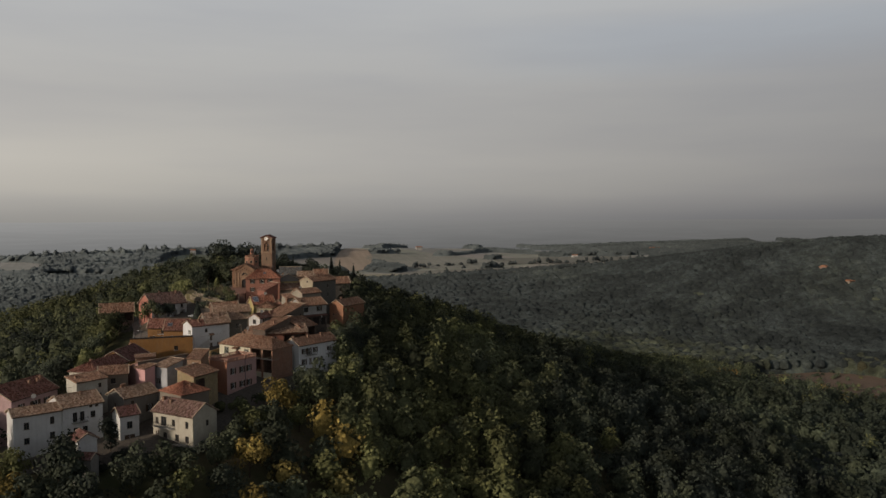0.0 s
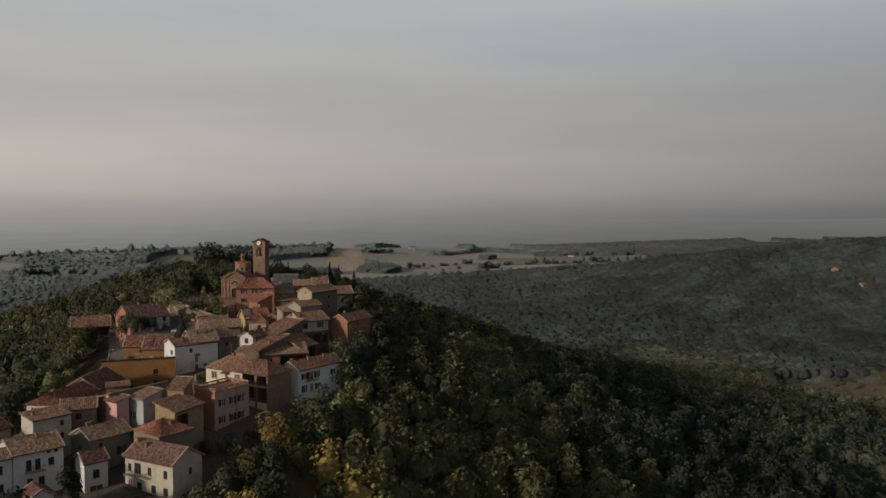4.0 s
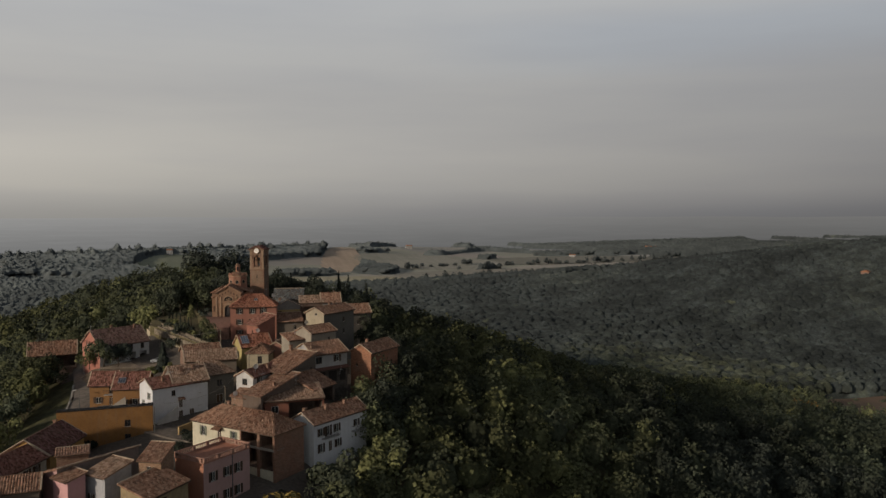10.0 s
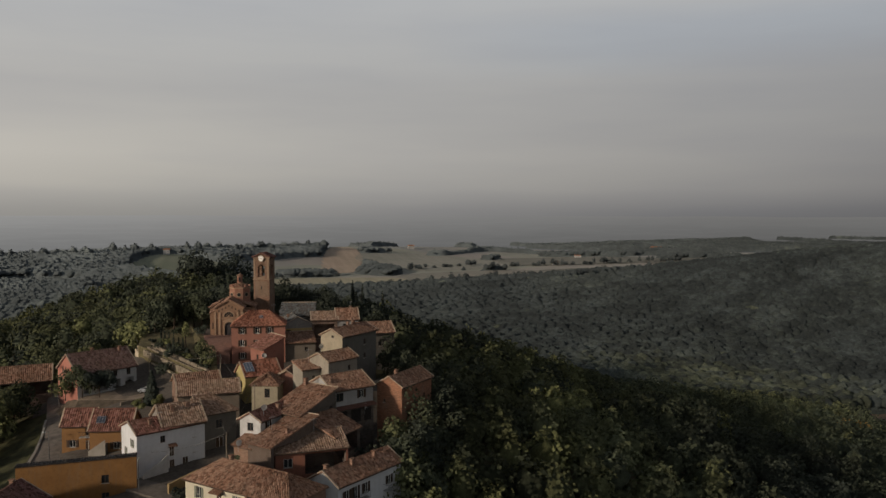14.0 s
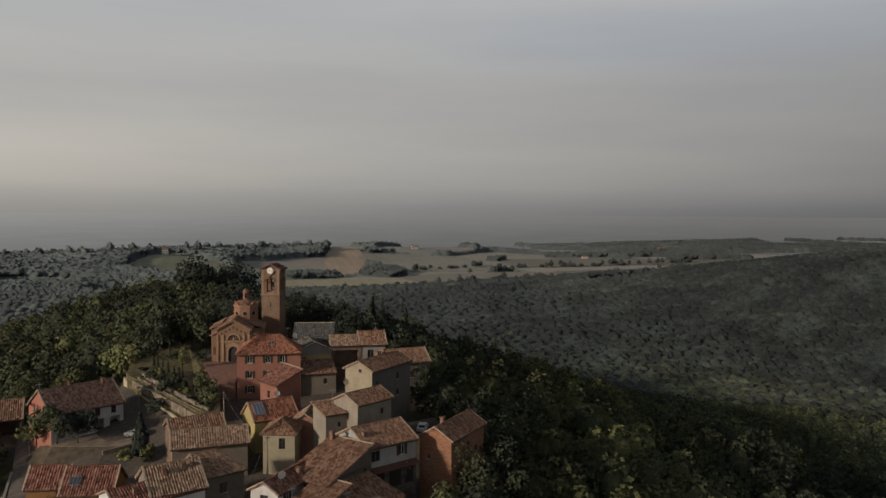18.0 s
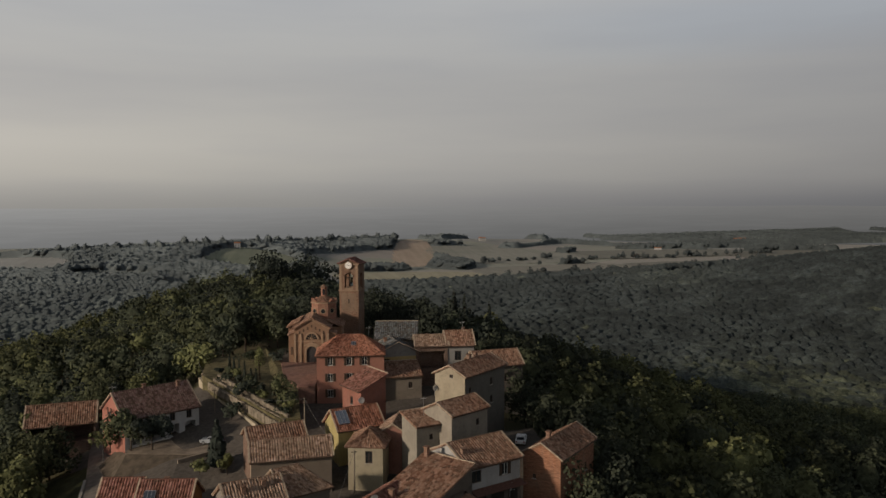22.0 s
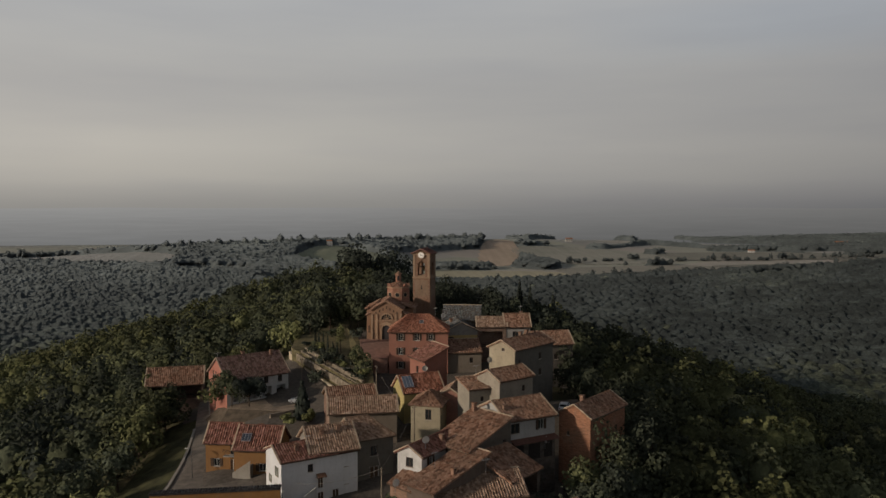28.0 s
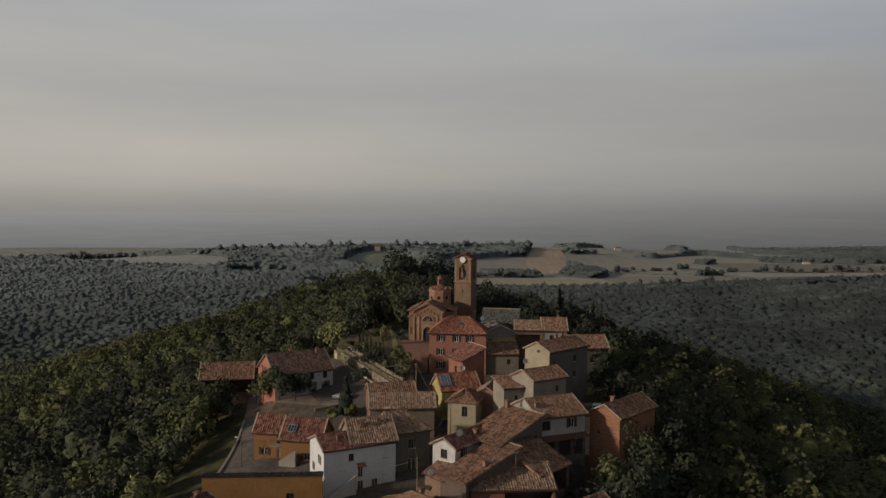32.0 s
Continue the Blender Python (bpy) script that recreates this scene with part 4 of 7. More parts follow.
# ---------------------------------------------------------------- woods
def quad_corners(C, Nrm, size):
    """Corners of one ragged leaf clump per centre, facing Nrm."""
    n = len(C)
    rng = np.random.RandomState(n % 9973)
    u = np.cross(Nrm, rng.normal(size=(n, 3)))
    u /= np.linalg.norm(u, axis=1)[:, None] + 1e-9
    v = np.cross(Nrm, u)
    s = size[:, None] * 0.5
    asp = rng.uniform(0.7, 1.3, (n, 1))
    return np.stack([C - u * s * asp - v * s * 0.6, C + u * s * 0.8 - v * s, C + u * s * asp + v * s * 0.7, C - u * s * 0.7 + v * s], 1).reshape(-1, 3)


def quads_mesh(name, C, Nrm, size, attr=None):
    """One small bent leaf clump per centre: two triangles in a quad, facing Nrm."""
    n = len(C)
    V = quad_corners(C, Nrm, size)
    me = bpy.data.meshes.new(name)
    me.vertices.add(4 * n)
    me.vertices.foreach_set("co", V.astype(np.float32).ravel())
    me.loops.add(4 * n)
    me.loops.foreach_set("vertex_index", np.arange(4 * n, dtype=np.int32))
    me.polygons.add(n)
    me.polygons.foreach_set("loop_start", np.arange(0, 4 * n, 4, dtype=np.int32))
    me.update(calc_edges=True)
    if attr is not None:
        at = me.attributes.new("kind", "FLOAT", "POINT")
        at.data.foreach_set("value", np.repeat(attr, 4).astype(np.float32))
    return me


def crown_points(rng, n, tall, wide, lobes=7):
    """Leaf clump centres, outward directions and a mask of lobes for one crown with its foot at 0."""
    lc = rng.normal(size=(lobes, 3)) * np.array([wide * 0.24, wide * 0.24, tall * 0.15])
    lc[:, 2] += tall * 0.62
    lc[0] = (0, 0, tall * 0.72)
    lr = rng.uniform(0.22, 0.34, lobes) * wide
    k = rng.randint(0, lobes, n)
    d = rng.normal(size=(n, 3))
    d[:, 2] = d[:, 2] * 0.85 + 0.25
    d /= np.linalg.norm(d, axis=1)[:, None]
    P = lc[k] + d * lr[k][:, None] * rng.uniform(0.8, 1.08, (n, 1)) * np.array([1, 1, 0.9])
    P[:, 2] = np.clip(P[:, 2], tall * 0.12, None)
    return P, d


def leaf_mat(name, dark, mid, light, yellow, vary=0.22, grain=0.9, soft=0.3, rough=0.3):
    m = Mat(name, 0.85)
    m.b.inputs["Specular IOR Level"].default_value = 0.1
    at = m.t.nodes.new("ShaderNodeAttribute")
    at.attribute_name = "kind"
    isl = m.gm.outputs["Random Per Island"]
    g = m.ramp(at.outputs["Fac"], [(0.0, dark), (0.30, mid), (0.62, light), (0.80, tint(light, 0.9)), (0.86, tint(yellow, 0.6)), (1.0, yellow)])
    col = m.mix(1.0, g, m.ramp(isl, [(0.0, 1 - vary), (0.6, 1.0), (1.0, 1 + vary)]), "MULTIPLY")
    n = m.noise(grain, 4, 0.65)
    col = m.mix(1.0, col, m.ramp(n, [(0.32, 0.62), (0.5, 0.95), (0.68, 1.3)]), "MULTIPLY")
    stand = m.ramp(m.noise(0.11, 4, 0.7), [(0.36, 0.70), (0.5, 1.0), (0.64, 1.42)])
    col = m.mix(1.0, col, stand, "MULTIPLY")
    col = m.mix(1.0, col, m.ramp(m.noise(0.022, 4, 0.6), [(0.36, 0.66), (0.5, 1.0), (0.64, 1.45)]), "MULTIPLY")
    # distance haze painted into the leaf colour, as far as the pale attribute says
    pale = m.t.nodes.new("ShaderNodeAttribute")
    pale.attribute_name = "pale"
    haze_tint = m.mix(1.0, (0.250, 0.286, 0.290), m.ramp(m.noise(0.03, 4, 0.65), [(0.36, 0.80), (0.64, 1.14)]), "MULTIPLY")
    haze_tint = m.mix(1.0, haze_tint, m.ramp(at.outputs["Fac"], [(0.0, 0.76), (0.25, 0.97), (0.6, 1.24)]), "MULTIPLY")
    col = m.mix(pale.outputs["Fac"], col, haze_tint)
    m.color(col).bump(n, 0.5 / grain, rough)
    # shading normals pulled to one fixed direction, flattening contrast more where haze is painted
    lift = m.t.nodes.new("ShaderNodeMix")
    lift.data_type = "VECTOR"
    m.put(lift.inputs[0], m.math("MAXIMUM", m.math("ADD", m.math("MULTIPLY", pale.outputs["Fac"], 0.6), soft * 0.9), soft))
    m.t.links.new(m.gm.outputs["Normal"], lift.inputs[4])
    lift.inputs[5].default_value = (-0.25, -0.25, 0.93)
    unit = m.t.nodes.new("ShaderNodeVectorMath")
    unit.operation = "NORMALIZE"
    m.t.links.new(lift.outputs[1], unit.inputs[0])
    bump = [k for k in m.t.nodes if k.bl_idname == "ShaderNodeBump"][0]
    m.t.links.new(unit.outputs[0], bump.inputs["Normal"])
    return m.m


# dark greens lifted and blued a little for haze
NEAR_LEAF = leaf_mat("leaves_near", (0.031, 0.037, 0.030), (0.052, 0.060, 0.037), (0.114, 0.119, 0.050), (0.22, 0.165, 0.05), 0.22, 1.0, 0.42)
MID_LEAF = leaf_mat("leaves_mid", (0.040, 0.050, 0.038), (0.066, 0.078, 0.048), (0.125, 0.134, 0.062), (0.26, 0.175, 0.06), 0.16, 0.8, 0.62)
WOOD_LEAF = leaf_mat("leaves_wood", (0.033, 0.040, 0.040), (0.045, 0.054, 0.049), (0.078, 0.088, 0.058), (0.14, 0.11, 0.055), 0.10, 0.3, 0.94, 0.06)

CROWN_LEAF = leaf_mat("leaves_crown", (0.033, 0.040, 0.040), (0.045, 0.054, 0.049), (0.078, 0.088, 0.058), (0.14, 0.12, 0.06), 0.10, 0.5, 0.86, 0.06)

HULL = [(-68, -162), (-66, -130), (-58, -104), (-53, -80), (-54, -60), (-52, -44), (-57, -33), (-60, -24), (-48, -20), (-34, -8), (-20, 4), (8, 9), (26, -22), (28, -60), (29, -72), (25, -86), (18, -92), (19, -108), (10, -127), (-1, -143), (-6, -150), (-9, -159), (-20, -166), (-45, -168)]


def in_hull(x, y, grow=0.0):
    hx, hy = np.array([p[0] for p in HULL], float), np.array([p[1] for p in HULL], float)
    cx, cy = hx.mean(), hy.mean()
    ln = np.hypot(hx - cx, hy - cy)
    hx, hy = hx + (hx - cx) / ln * grow, hy + (hy - cy) / ln * grow
    inside = np.zeros(np.shape(x), bool)
    j = len(hx) - 1
    for i in range(len(hx)):
        cond = ((hy[i] > y) != (hy[j] > y)) & (x < (hx[j] - hx[i]) * (y - hy[i]) / (hy[j] - hy[i] + 1e-12) + hx[i])
        inside ^= cond
        j = i
    return inside


def smooth_noise(x, y, f, seed):
    rng = np.random.RandomState(seed)
    out = np.zeros(np.shape(x))
    for k in range(6):
        a, ph = rng.uniform(0, 2 * math.pi, 2)
        w = f * rng.uniform(0.6, 1.7)
        out = out + np.sin((x * math.cos(a) + y * math.sin(a)) * w + ph)
    return out / 6


def spots(x0, x1, y0, y1, step, seed):
    rng = np.random.RandomState(seed)
    X, Y = np.meshgrid(np.arange(x0, x1, step), np.arange(y0, y1, step))
    X, Y = X.ravel(), Y.ravel()
    X = X + rng.uniform(-0.45, 0.45, X.shape) * step
    Y = Y + rng.uniform(-0.45, 0.45, Y.shape) * step
    keep = (97 - ground_z(X, Y) < 0.41 * (Y + 346)) & (X < (Y + 350) * 1.05 + 40) & (X > -(Y + 230) * 0.72 - 70)
    return X[keep], Y[keep], rng


def kinds(x, y, rng):
    """0 dark green to 1 autumn yellow, tree by tree."""
    k = np.clip(0.22 + 0.42 * smooth_noise(x, y, 0.03, 4) + rng.normal(0, 0.08, x.shape), 0.0, 0.74)
    k = np.where(rng.rand(*x.shape) < np.where(np.hypot(x, y + 150) < 425, 0.012, 0.003), rng.uniform(0.84, 1.0, x.shape), k)
    # western slopes get lighter leaf colour to stand for sunlight on them
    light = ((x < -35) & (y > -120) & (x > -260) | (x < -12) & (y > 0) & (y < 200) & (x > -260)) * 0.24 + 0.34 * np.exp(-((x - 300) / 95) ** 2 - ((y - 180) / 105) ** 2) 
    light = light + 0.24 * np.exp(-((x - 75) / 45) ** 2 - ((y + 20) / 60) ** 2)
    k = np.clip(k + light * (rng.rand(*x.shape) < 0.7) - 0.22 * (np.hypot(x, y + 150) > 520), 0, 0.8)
    g = np.exp(-((x - 12) / 20) ** 2 - ((y + 160) / 20) ** 2) + 0.6 * np.exp(-((x + 38) / 24) ** 2 - ((y + 181) / 11) ** 2) + 1.1 * np.exp(-((x - 420) / 14) ** 2 - ((y - 114) / 18) ** 2) + 0.25 * np.exp(-((x - 330) / 60) ** 2 - ((y - 40) / 40) ** 2)
    k = np.where(rng.rand(*x.shape) < g * 0.85, rng.uniform(0.66, 1.0, x.shape), k)
    return k


def haze_amount(x, y):
    """How much haze is painted into a stand's leaves: more with distance, most on the sun's side."""
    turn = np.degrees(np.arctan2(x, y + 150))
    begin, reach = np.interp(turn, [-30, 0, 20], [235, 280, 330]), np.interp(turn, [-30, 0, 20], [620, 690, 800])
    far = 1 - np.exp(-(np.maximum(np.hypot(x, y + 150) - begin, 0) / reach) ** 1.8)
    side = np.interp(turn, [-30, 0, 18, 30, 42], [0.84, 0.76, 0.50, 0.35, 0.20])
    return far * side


def dome(seed, rings, segs):
    """One closed lobed crown of unit height and width: corners and faces."""
    rng = np.random.RandomState(seed)
    el = np.radians(np.linspace(-50, 72, rings))
    az = np.arange(segs) * 2 * math.pi / segs
    E, A = np.meshgrid(el, az, indexing="ij")
    A = A + (np.arange(rings) % 2)[:, None] * math.pi / segs
    d = np.stack([np.cos(E) * np.cos(A), np.cos(E) * np.sin(A), np.sin(E)], -1).reshape(-1, 3)
    d = np.concatenate([d, [[0, 0, 1.0]]])
    r = np.ones(len(d))
    for k in range(13):
        q = rng.normal(size=3)
        q /= np.linalg.norm(q)
        r += rng.uniform(0.12, 0.30) * np.exp(-((1 - d @ q) / 0.10) ** 2)
    r = r / r.mean() * rng.uniform(0.90, 1.10, len(d))
    V = d * r[:, None] * np.array([0.5, 0.5, 0.42]) + np.array([0, 0, 0.55])
    F = []
    for i in range(rings - 1):
        for j in range(segs):
            p, q = i * segs + j, i * segs + (j + 1) % segs
            u, w = p + segs, q + segs
            F += [(p, q, u), (q, w, u)] if i % 2 == 0 else [(p, q, w), (p, w, u)]
    top = len(d) - 1
    F += [((rings - 1) * segs + j, (rings - 1) * segs + (j + 1) % segs, top) for j in range(segs)]
    return V, np.array(F), d


def woods(name, x, y, rng, per, tall, wide, leaf, material, label, rings=3, segs=6, spread=0.3, core=0.78, calm=1.0):
    """Many crowns, each a closed lobed body with loose leaf clumps on it."""
    z = ground_z(x, y)
    kd = kinds(x, y, rng)
    n = len(x)
    which = rng.randint(0, 8, n)
    ang = rng.uniform(0, 6.283, n)
    h, w = tall * rng.uniform(1 - 0.28 * calm, 1 + 0.25 * calm, n) * (1 + 0.35 * calm * smooth_noise(x, y, 0.09, 8)) * np.where((np.abs(x + 12) < 45) & (y > 4) & (y < 125), 0.66, 1.0), wide * rng.uniform(0.75, 1.25, n)
    VV, FF, KK, base = [], [], [], 0
    C, N, S, K = [], [], [], []
    for k in range(8):
        i = np.flatnonzero(which == k)
        V, F, d = dome(70 + k, rings, segs)
        ca, sa = np.cos(ang[i])[:, None], np.sin(ang[i])[:, None]

        def put(P):
            return np.stack([(P[..., 0] * ca - P[..., 1] * sa) * w[i][:, None] + x[i][:, None], (P[..., 0] * sa + P[..., 1] * ca) * w[i][:, None] + y[i][:, None], P[..., 2] * h[i][:, None] + z[i][:, None] - 0.5], -1)
        Q = put((V * core + np.array([0, 0, 0.55 * (1 - core)]))[None])
        VV.append(Q.reshape(-1, 3))
        FF.append((F[None] + (np.arange(len(i)) * len(V))[:, None, None]).reshape(-1, 3) + base)
        KK.append(np.repeat(kd[i], len(V)))
        base += len(i) * len(V)
        if per:
            f = rng.randint(0, len(F), (len(i), per))
            b = rng.dirichlet((1, 1, 1), (len(i), per))
            P = (V[F[f]] * b[..., None]).sum(2)
            D = (d[F[f]] * b[..., None]).sum(2)
            P = P + (D * np.array([0.5, 0.5, 0.42])) * rng.uniform(-0.16, 0.22, (len(i), per, 1))
            C.append(put(P).reshape(-1, 3))
            D = np.stack([D[..., 0] * ca - D[..., 1] * sa, D[..., 0] * sa + D[..., 1] * ca, D[..., 2] + 0.15], -1).reshape(-1, 3)
            D = D + rng.normal(0, spread, D.shape)
            N.append(D / np.linalg.norm(D, axis=1)[:, None])
            S.append(leaf * rng.uniform(0.6, 1.4, len(D)))
            K.append(np.repeat(kd[i], per))
    V, F, KA = np.concatenate(VV), np.concatenate(FF), np.concatenate(KK)
    nq = 0
    if per:
        qv = quad_corners(np.concatenate(C), np.concatenate(N), np.concatenate(S))
        nq = len(qv) // 4
        V = np.concatenate([V, qv])
        KA = np.concatenate([KA, np.repeat(np.concatenate(K), 4)])
    me = bpy.data.meshes.new(name)
    me.vertices.add(len(V))
    me.vertices.foreach_set("co", V.astype(np.float32).ravel())
    me.loops.add(3 * len(F) + 4 * nq)
    me.loops.foreach_set("vertex_index", np.concatenate([F.ravel(), np.arange(base, base + 4 * nq)]).astype(np.int32))
    me.polygons.add(len(F) + nq)
    me.polygons.foreach_set("loop_start", np.concatenate([np.arange(len(F)) * 3, 3 * len(F) + np.arange(nq) * 4]).astype(np.int32))
    me.polygons.foreach_set("use_smooth", np.ones(len(F) + nq, bool))
    me.update(calc_edges=True)
    at = me.attributes.new("kind", "FLOAT", "POINT")
    at.data.foreach_set("value", KA.astype(np.float32))
    # share of painted haze, point by point
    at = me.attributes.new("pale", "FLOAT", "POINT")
    at.data.foreach_set("value", haze_amount(V[:, 0], V[:, 1]).astype(np.float32))
    me.materials.append(material)
    return tagged(new(name, me), label, "woods", kind="stuff")


def crowns(X, Y, size, seed):
    """Rounded crowns side by side: the height over the canopy's level and a number per crown."""
    i, j = np.floor(X / size), np.floor(Y / size)
    best, mark = np.full(np.shape(X), -9.0), np.zeros(np.shape(X))
    for di in (-1, 0, 1):
        for dj in (-1, 0, 1):
            a, b = i + di, j + dj
            f = [np.modf(np.abs(np.sin(a * p + b * q + seed)) * 4375.85)[0] for p, q in ((12.71, 31.17), (26.95, 18.33), (41.3, 7.71))]
            h = 1.5 * f[2] - 1.9 * np.hypot(X / size - a - 0.1 - 0.8 * f[0], Y / size - b - 0.1 - 0.8 * f[1]) ** 2
            mark = np.where(h > best, f[2] * 0.5 + f[0] * 0.5, mark)
            best = np.maximum(h, best)
    return best, mark


def canopy(name, wooded, x0, x1, y0, y1, step, tall, lump, material, label, seed, wedge=True, size=8.0, fuzz=0.5):
    """Distant woods as one closed canopy, lumpy crown by crown, falling to the ground at its edges."""
    rng = np.random.RandomState(seed)
    X, Y = np.meshgrid(np.arange(x0, x1, step), np.arange(y0, y1, step))
    M = (wooded(X, Y) & ((X < (Y + 350) * 1.05 + 60) & (X > -(Y + 230) * 0.72 - 90) | (not wedge))).astype(float)
    for k in range(2):
        M[1:-1, 1:-1] = (M[1:-1, 1:-1] * 2 + M[:-2, 1:-1] + M[2:, 1:-1] + M[1:-1, :-2] + M[1:-1, 2:]) / 6
    up = np.clip(M * 1.7 - 0.35, 0, 1)
    top, mark = crowns(X, Y, size, seed)
    tall = np.where(np.hypot(X, Y + 150) < 430, 0.6, 1.0) * tall
    Z = ground_z(X, Y) + up * (tall * (1 + 0.12 * smooth_noise(X, Y, 0.045, seed) + 0.05 * smooth_noise(X, Y, 0.17, seed + 3)) + top * lump + rng.normal(0, 0.08 * lump, X.shape)) - 0.6 * (M < 0.12)
    X = X + rng.uniform(-0.3, 0.3, X.shape) * step
    Y = Y + rng.uniform(-0.3, 0.3, Y.shape) * step
    n, k = X.shape
    i = np.arange(n * k).reshape(n, k)
    q = (M[:-1, :-1] + M[1:, :-1] + M[1:, 1:] + M[:-1, 1:]) > 0.05
    F = np.stack([i[:-1, :-1], i[:-1, 1:], i[1:, 1:], i[1:, :-1]], -1)[q]
    used, inv = np.unique(F, return_inverse=True)
    V = np.stack([X, Y, Z], -1).reshape(-1, 3)[used]
    hue = np.clip(kinds(V[:, 0], V[:, 1], rng) * 0.8 + 0.46 * (mark.ravel()[used] - 0.5), 0, 0.84)
    # loose sprays of leaves standing up from the crowns
    pick = np.flatnonzero((rng.rand(len(V)) < fuzz) & (up.ravel()[used] > 0.6))
    nrm = rng.normal(0, 1, (len(pick), 3)) * np.array([0.8, 0.8, 0.4]) + np.array([-0.3, -0.5, 0.4])
    nrm /= np.linalg.norm(nrm, axis=1)[:, None]
    sprays = quad_corners(V[pick] + rng.normal(0, 0.3 * step, (len(pick), 3)) * np.array([1, 1, 0.3]) + np.array([0, 0, 0.1 * step]), nrm, step * rng.uniform(0.3, 0.6, len(pick)))
    loops = np.concatenate([inv.ravel(), len(V) + np.arange(4 * len(pick))])
    hue = np.concatenate([hue, np.repeat(np.clip(hue[pick] + rng.normal(0, 0.10, len(pick)), 0, 0.84), 4)])
    V = np.concatenate([V, sprays])
    m = len(F) + len(pick)
    me = bpy.data.meshes.new(name)
    me.vertices.add(len(V))
    me.vertices.foreach_set("co", V.astype(np.float32).ravel())
    me.loops.add(4 * m)
    me.loops.foreach_set("vertex_index", loops.astype(np.int32))
    me.polygons.add(m)
    me.polygons.foreach_set("loop_start", np.arange(0, 4 * m, 4, dtype=np.int32))
    me.polygons.foreach_set("use_smooth", np.ones(m, bool))
    me.update(calc_edges=True)
    at = me.attributes.new("kind", "FLOAT", "POINT")
    at.data.foreach_set("value", hue.astype(np.float32))
    # haze share for the canopy's leaf colour
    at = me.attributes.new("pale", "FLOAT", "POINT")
    at.data.foreach_set("value", haze_amount(V[:, 0], V[:, 1]).astype(np.float32))
    me.materials.append(material)
    return tagged(new(name, me), label, "woods", kind="stuff")


def tree_proto(seed, tall, wide, kind, per=1150, leaf=0.52, lobes=10):
    """A broadleaf tree: tapered trunk with limbs, and a ragged crown."""
    rng = np.random.RandomState(seed)
    root = empty("tree", Matrix.Identity(4))
    bm = bmesh.new()
    limbs = [((0, 0, -0.6), (rng.uniform(-.3, .3), rng.uniform(-.3, .3), tall * 0.55), 0.028 * tall, 0.012 * tall)]
    top = Vector(limbs[0][1])
    for i in range(5):
        a = i * 1.26 + rng.uniform(-.3, .3)
        f = rng.uniform(0.35, 0.95)
        p = Vector((0, 0, 0)).lerp(top, f)
        q = p + Vector((math.cos(a) * wide * 0.3, math.sin(a) * wide * 0.3, tall * 0.22))
        limbs.append((p, q, 0.012 * tall, 0.004 * tall))
    for p, q, r0, r1 in limbs:
        p, q = Vector(p), Vector(q)
        m = look(p, q)
        r = bmesh.ops.create_cone(bm, cap_ends=True, segments=7, radius1=r0, radius2=r1, depth=(q - p).length)
        for v in r["verts"]:
            v.co = m @ Vector((v.co.x, v.co.y, -(v.co.z + (q - p).length / 2)))
    part("trunk", bm, plain("tree_bark", (0.06, 0.045, 0.033), 0.95, 0, 0.35, 4.0), root)
    P, d = crown_points(rng, per, 1.0, 1.0, lobes)
    P = P * np.array([wide, wide, tall]) * np.array([0.95, 0.95, 1.0])
    d = d + rng.normal(0, 0.3, d.shape)
    d /= np.linalg.norm(d, axis=1)[:, None]
    me = quads_mesh("crown", P, d, leaf * rng.uniform(0.65, 1.35, per), np.full(per, kind) + rng.normal(0, 0.04, per))
    me.materials.append(NEAR_LEAF)
    new("crown", me).parent = root
    return root


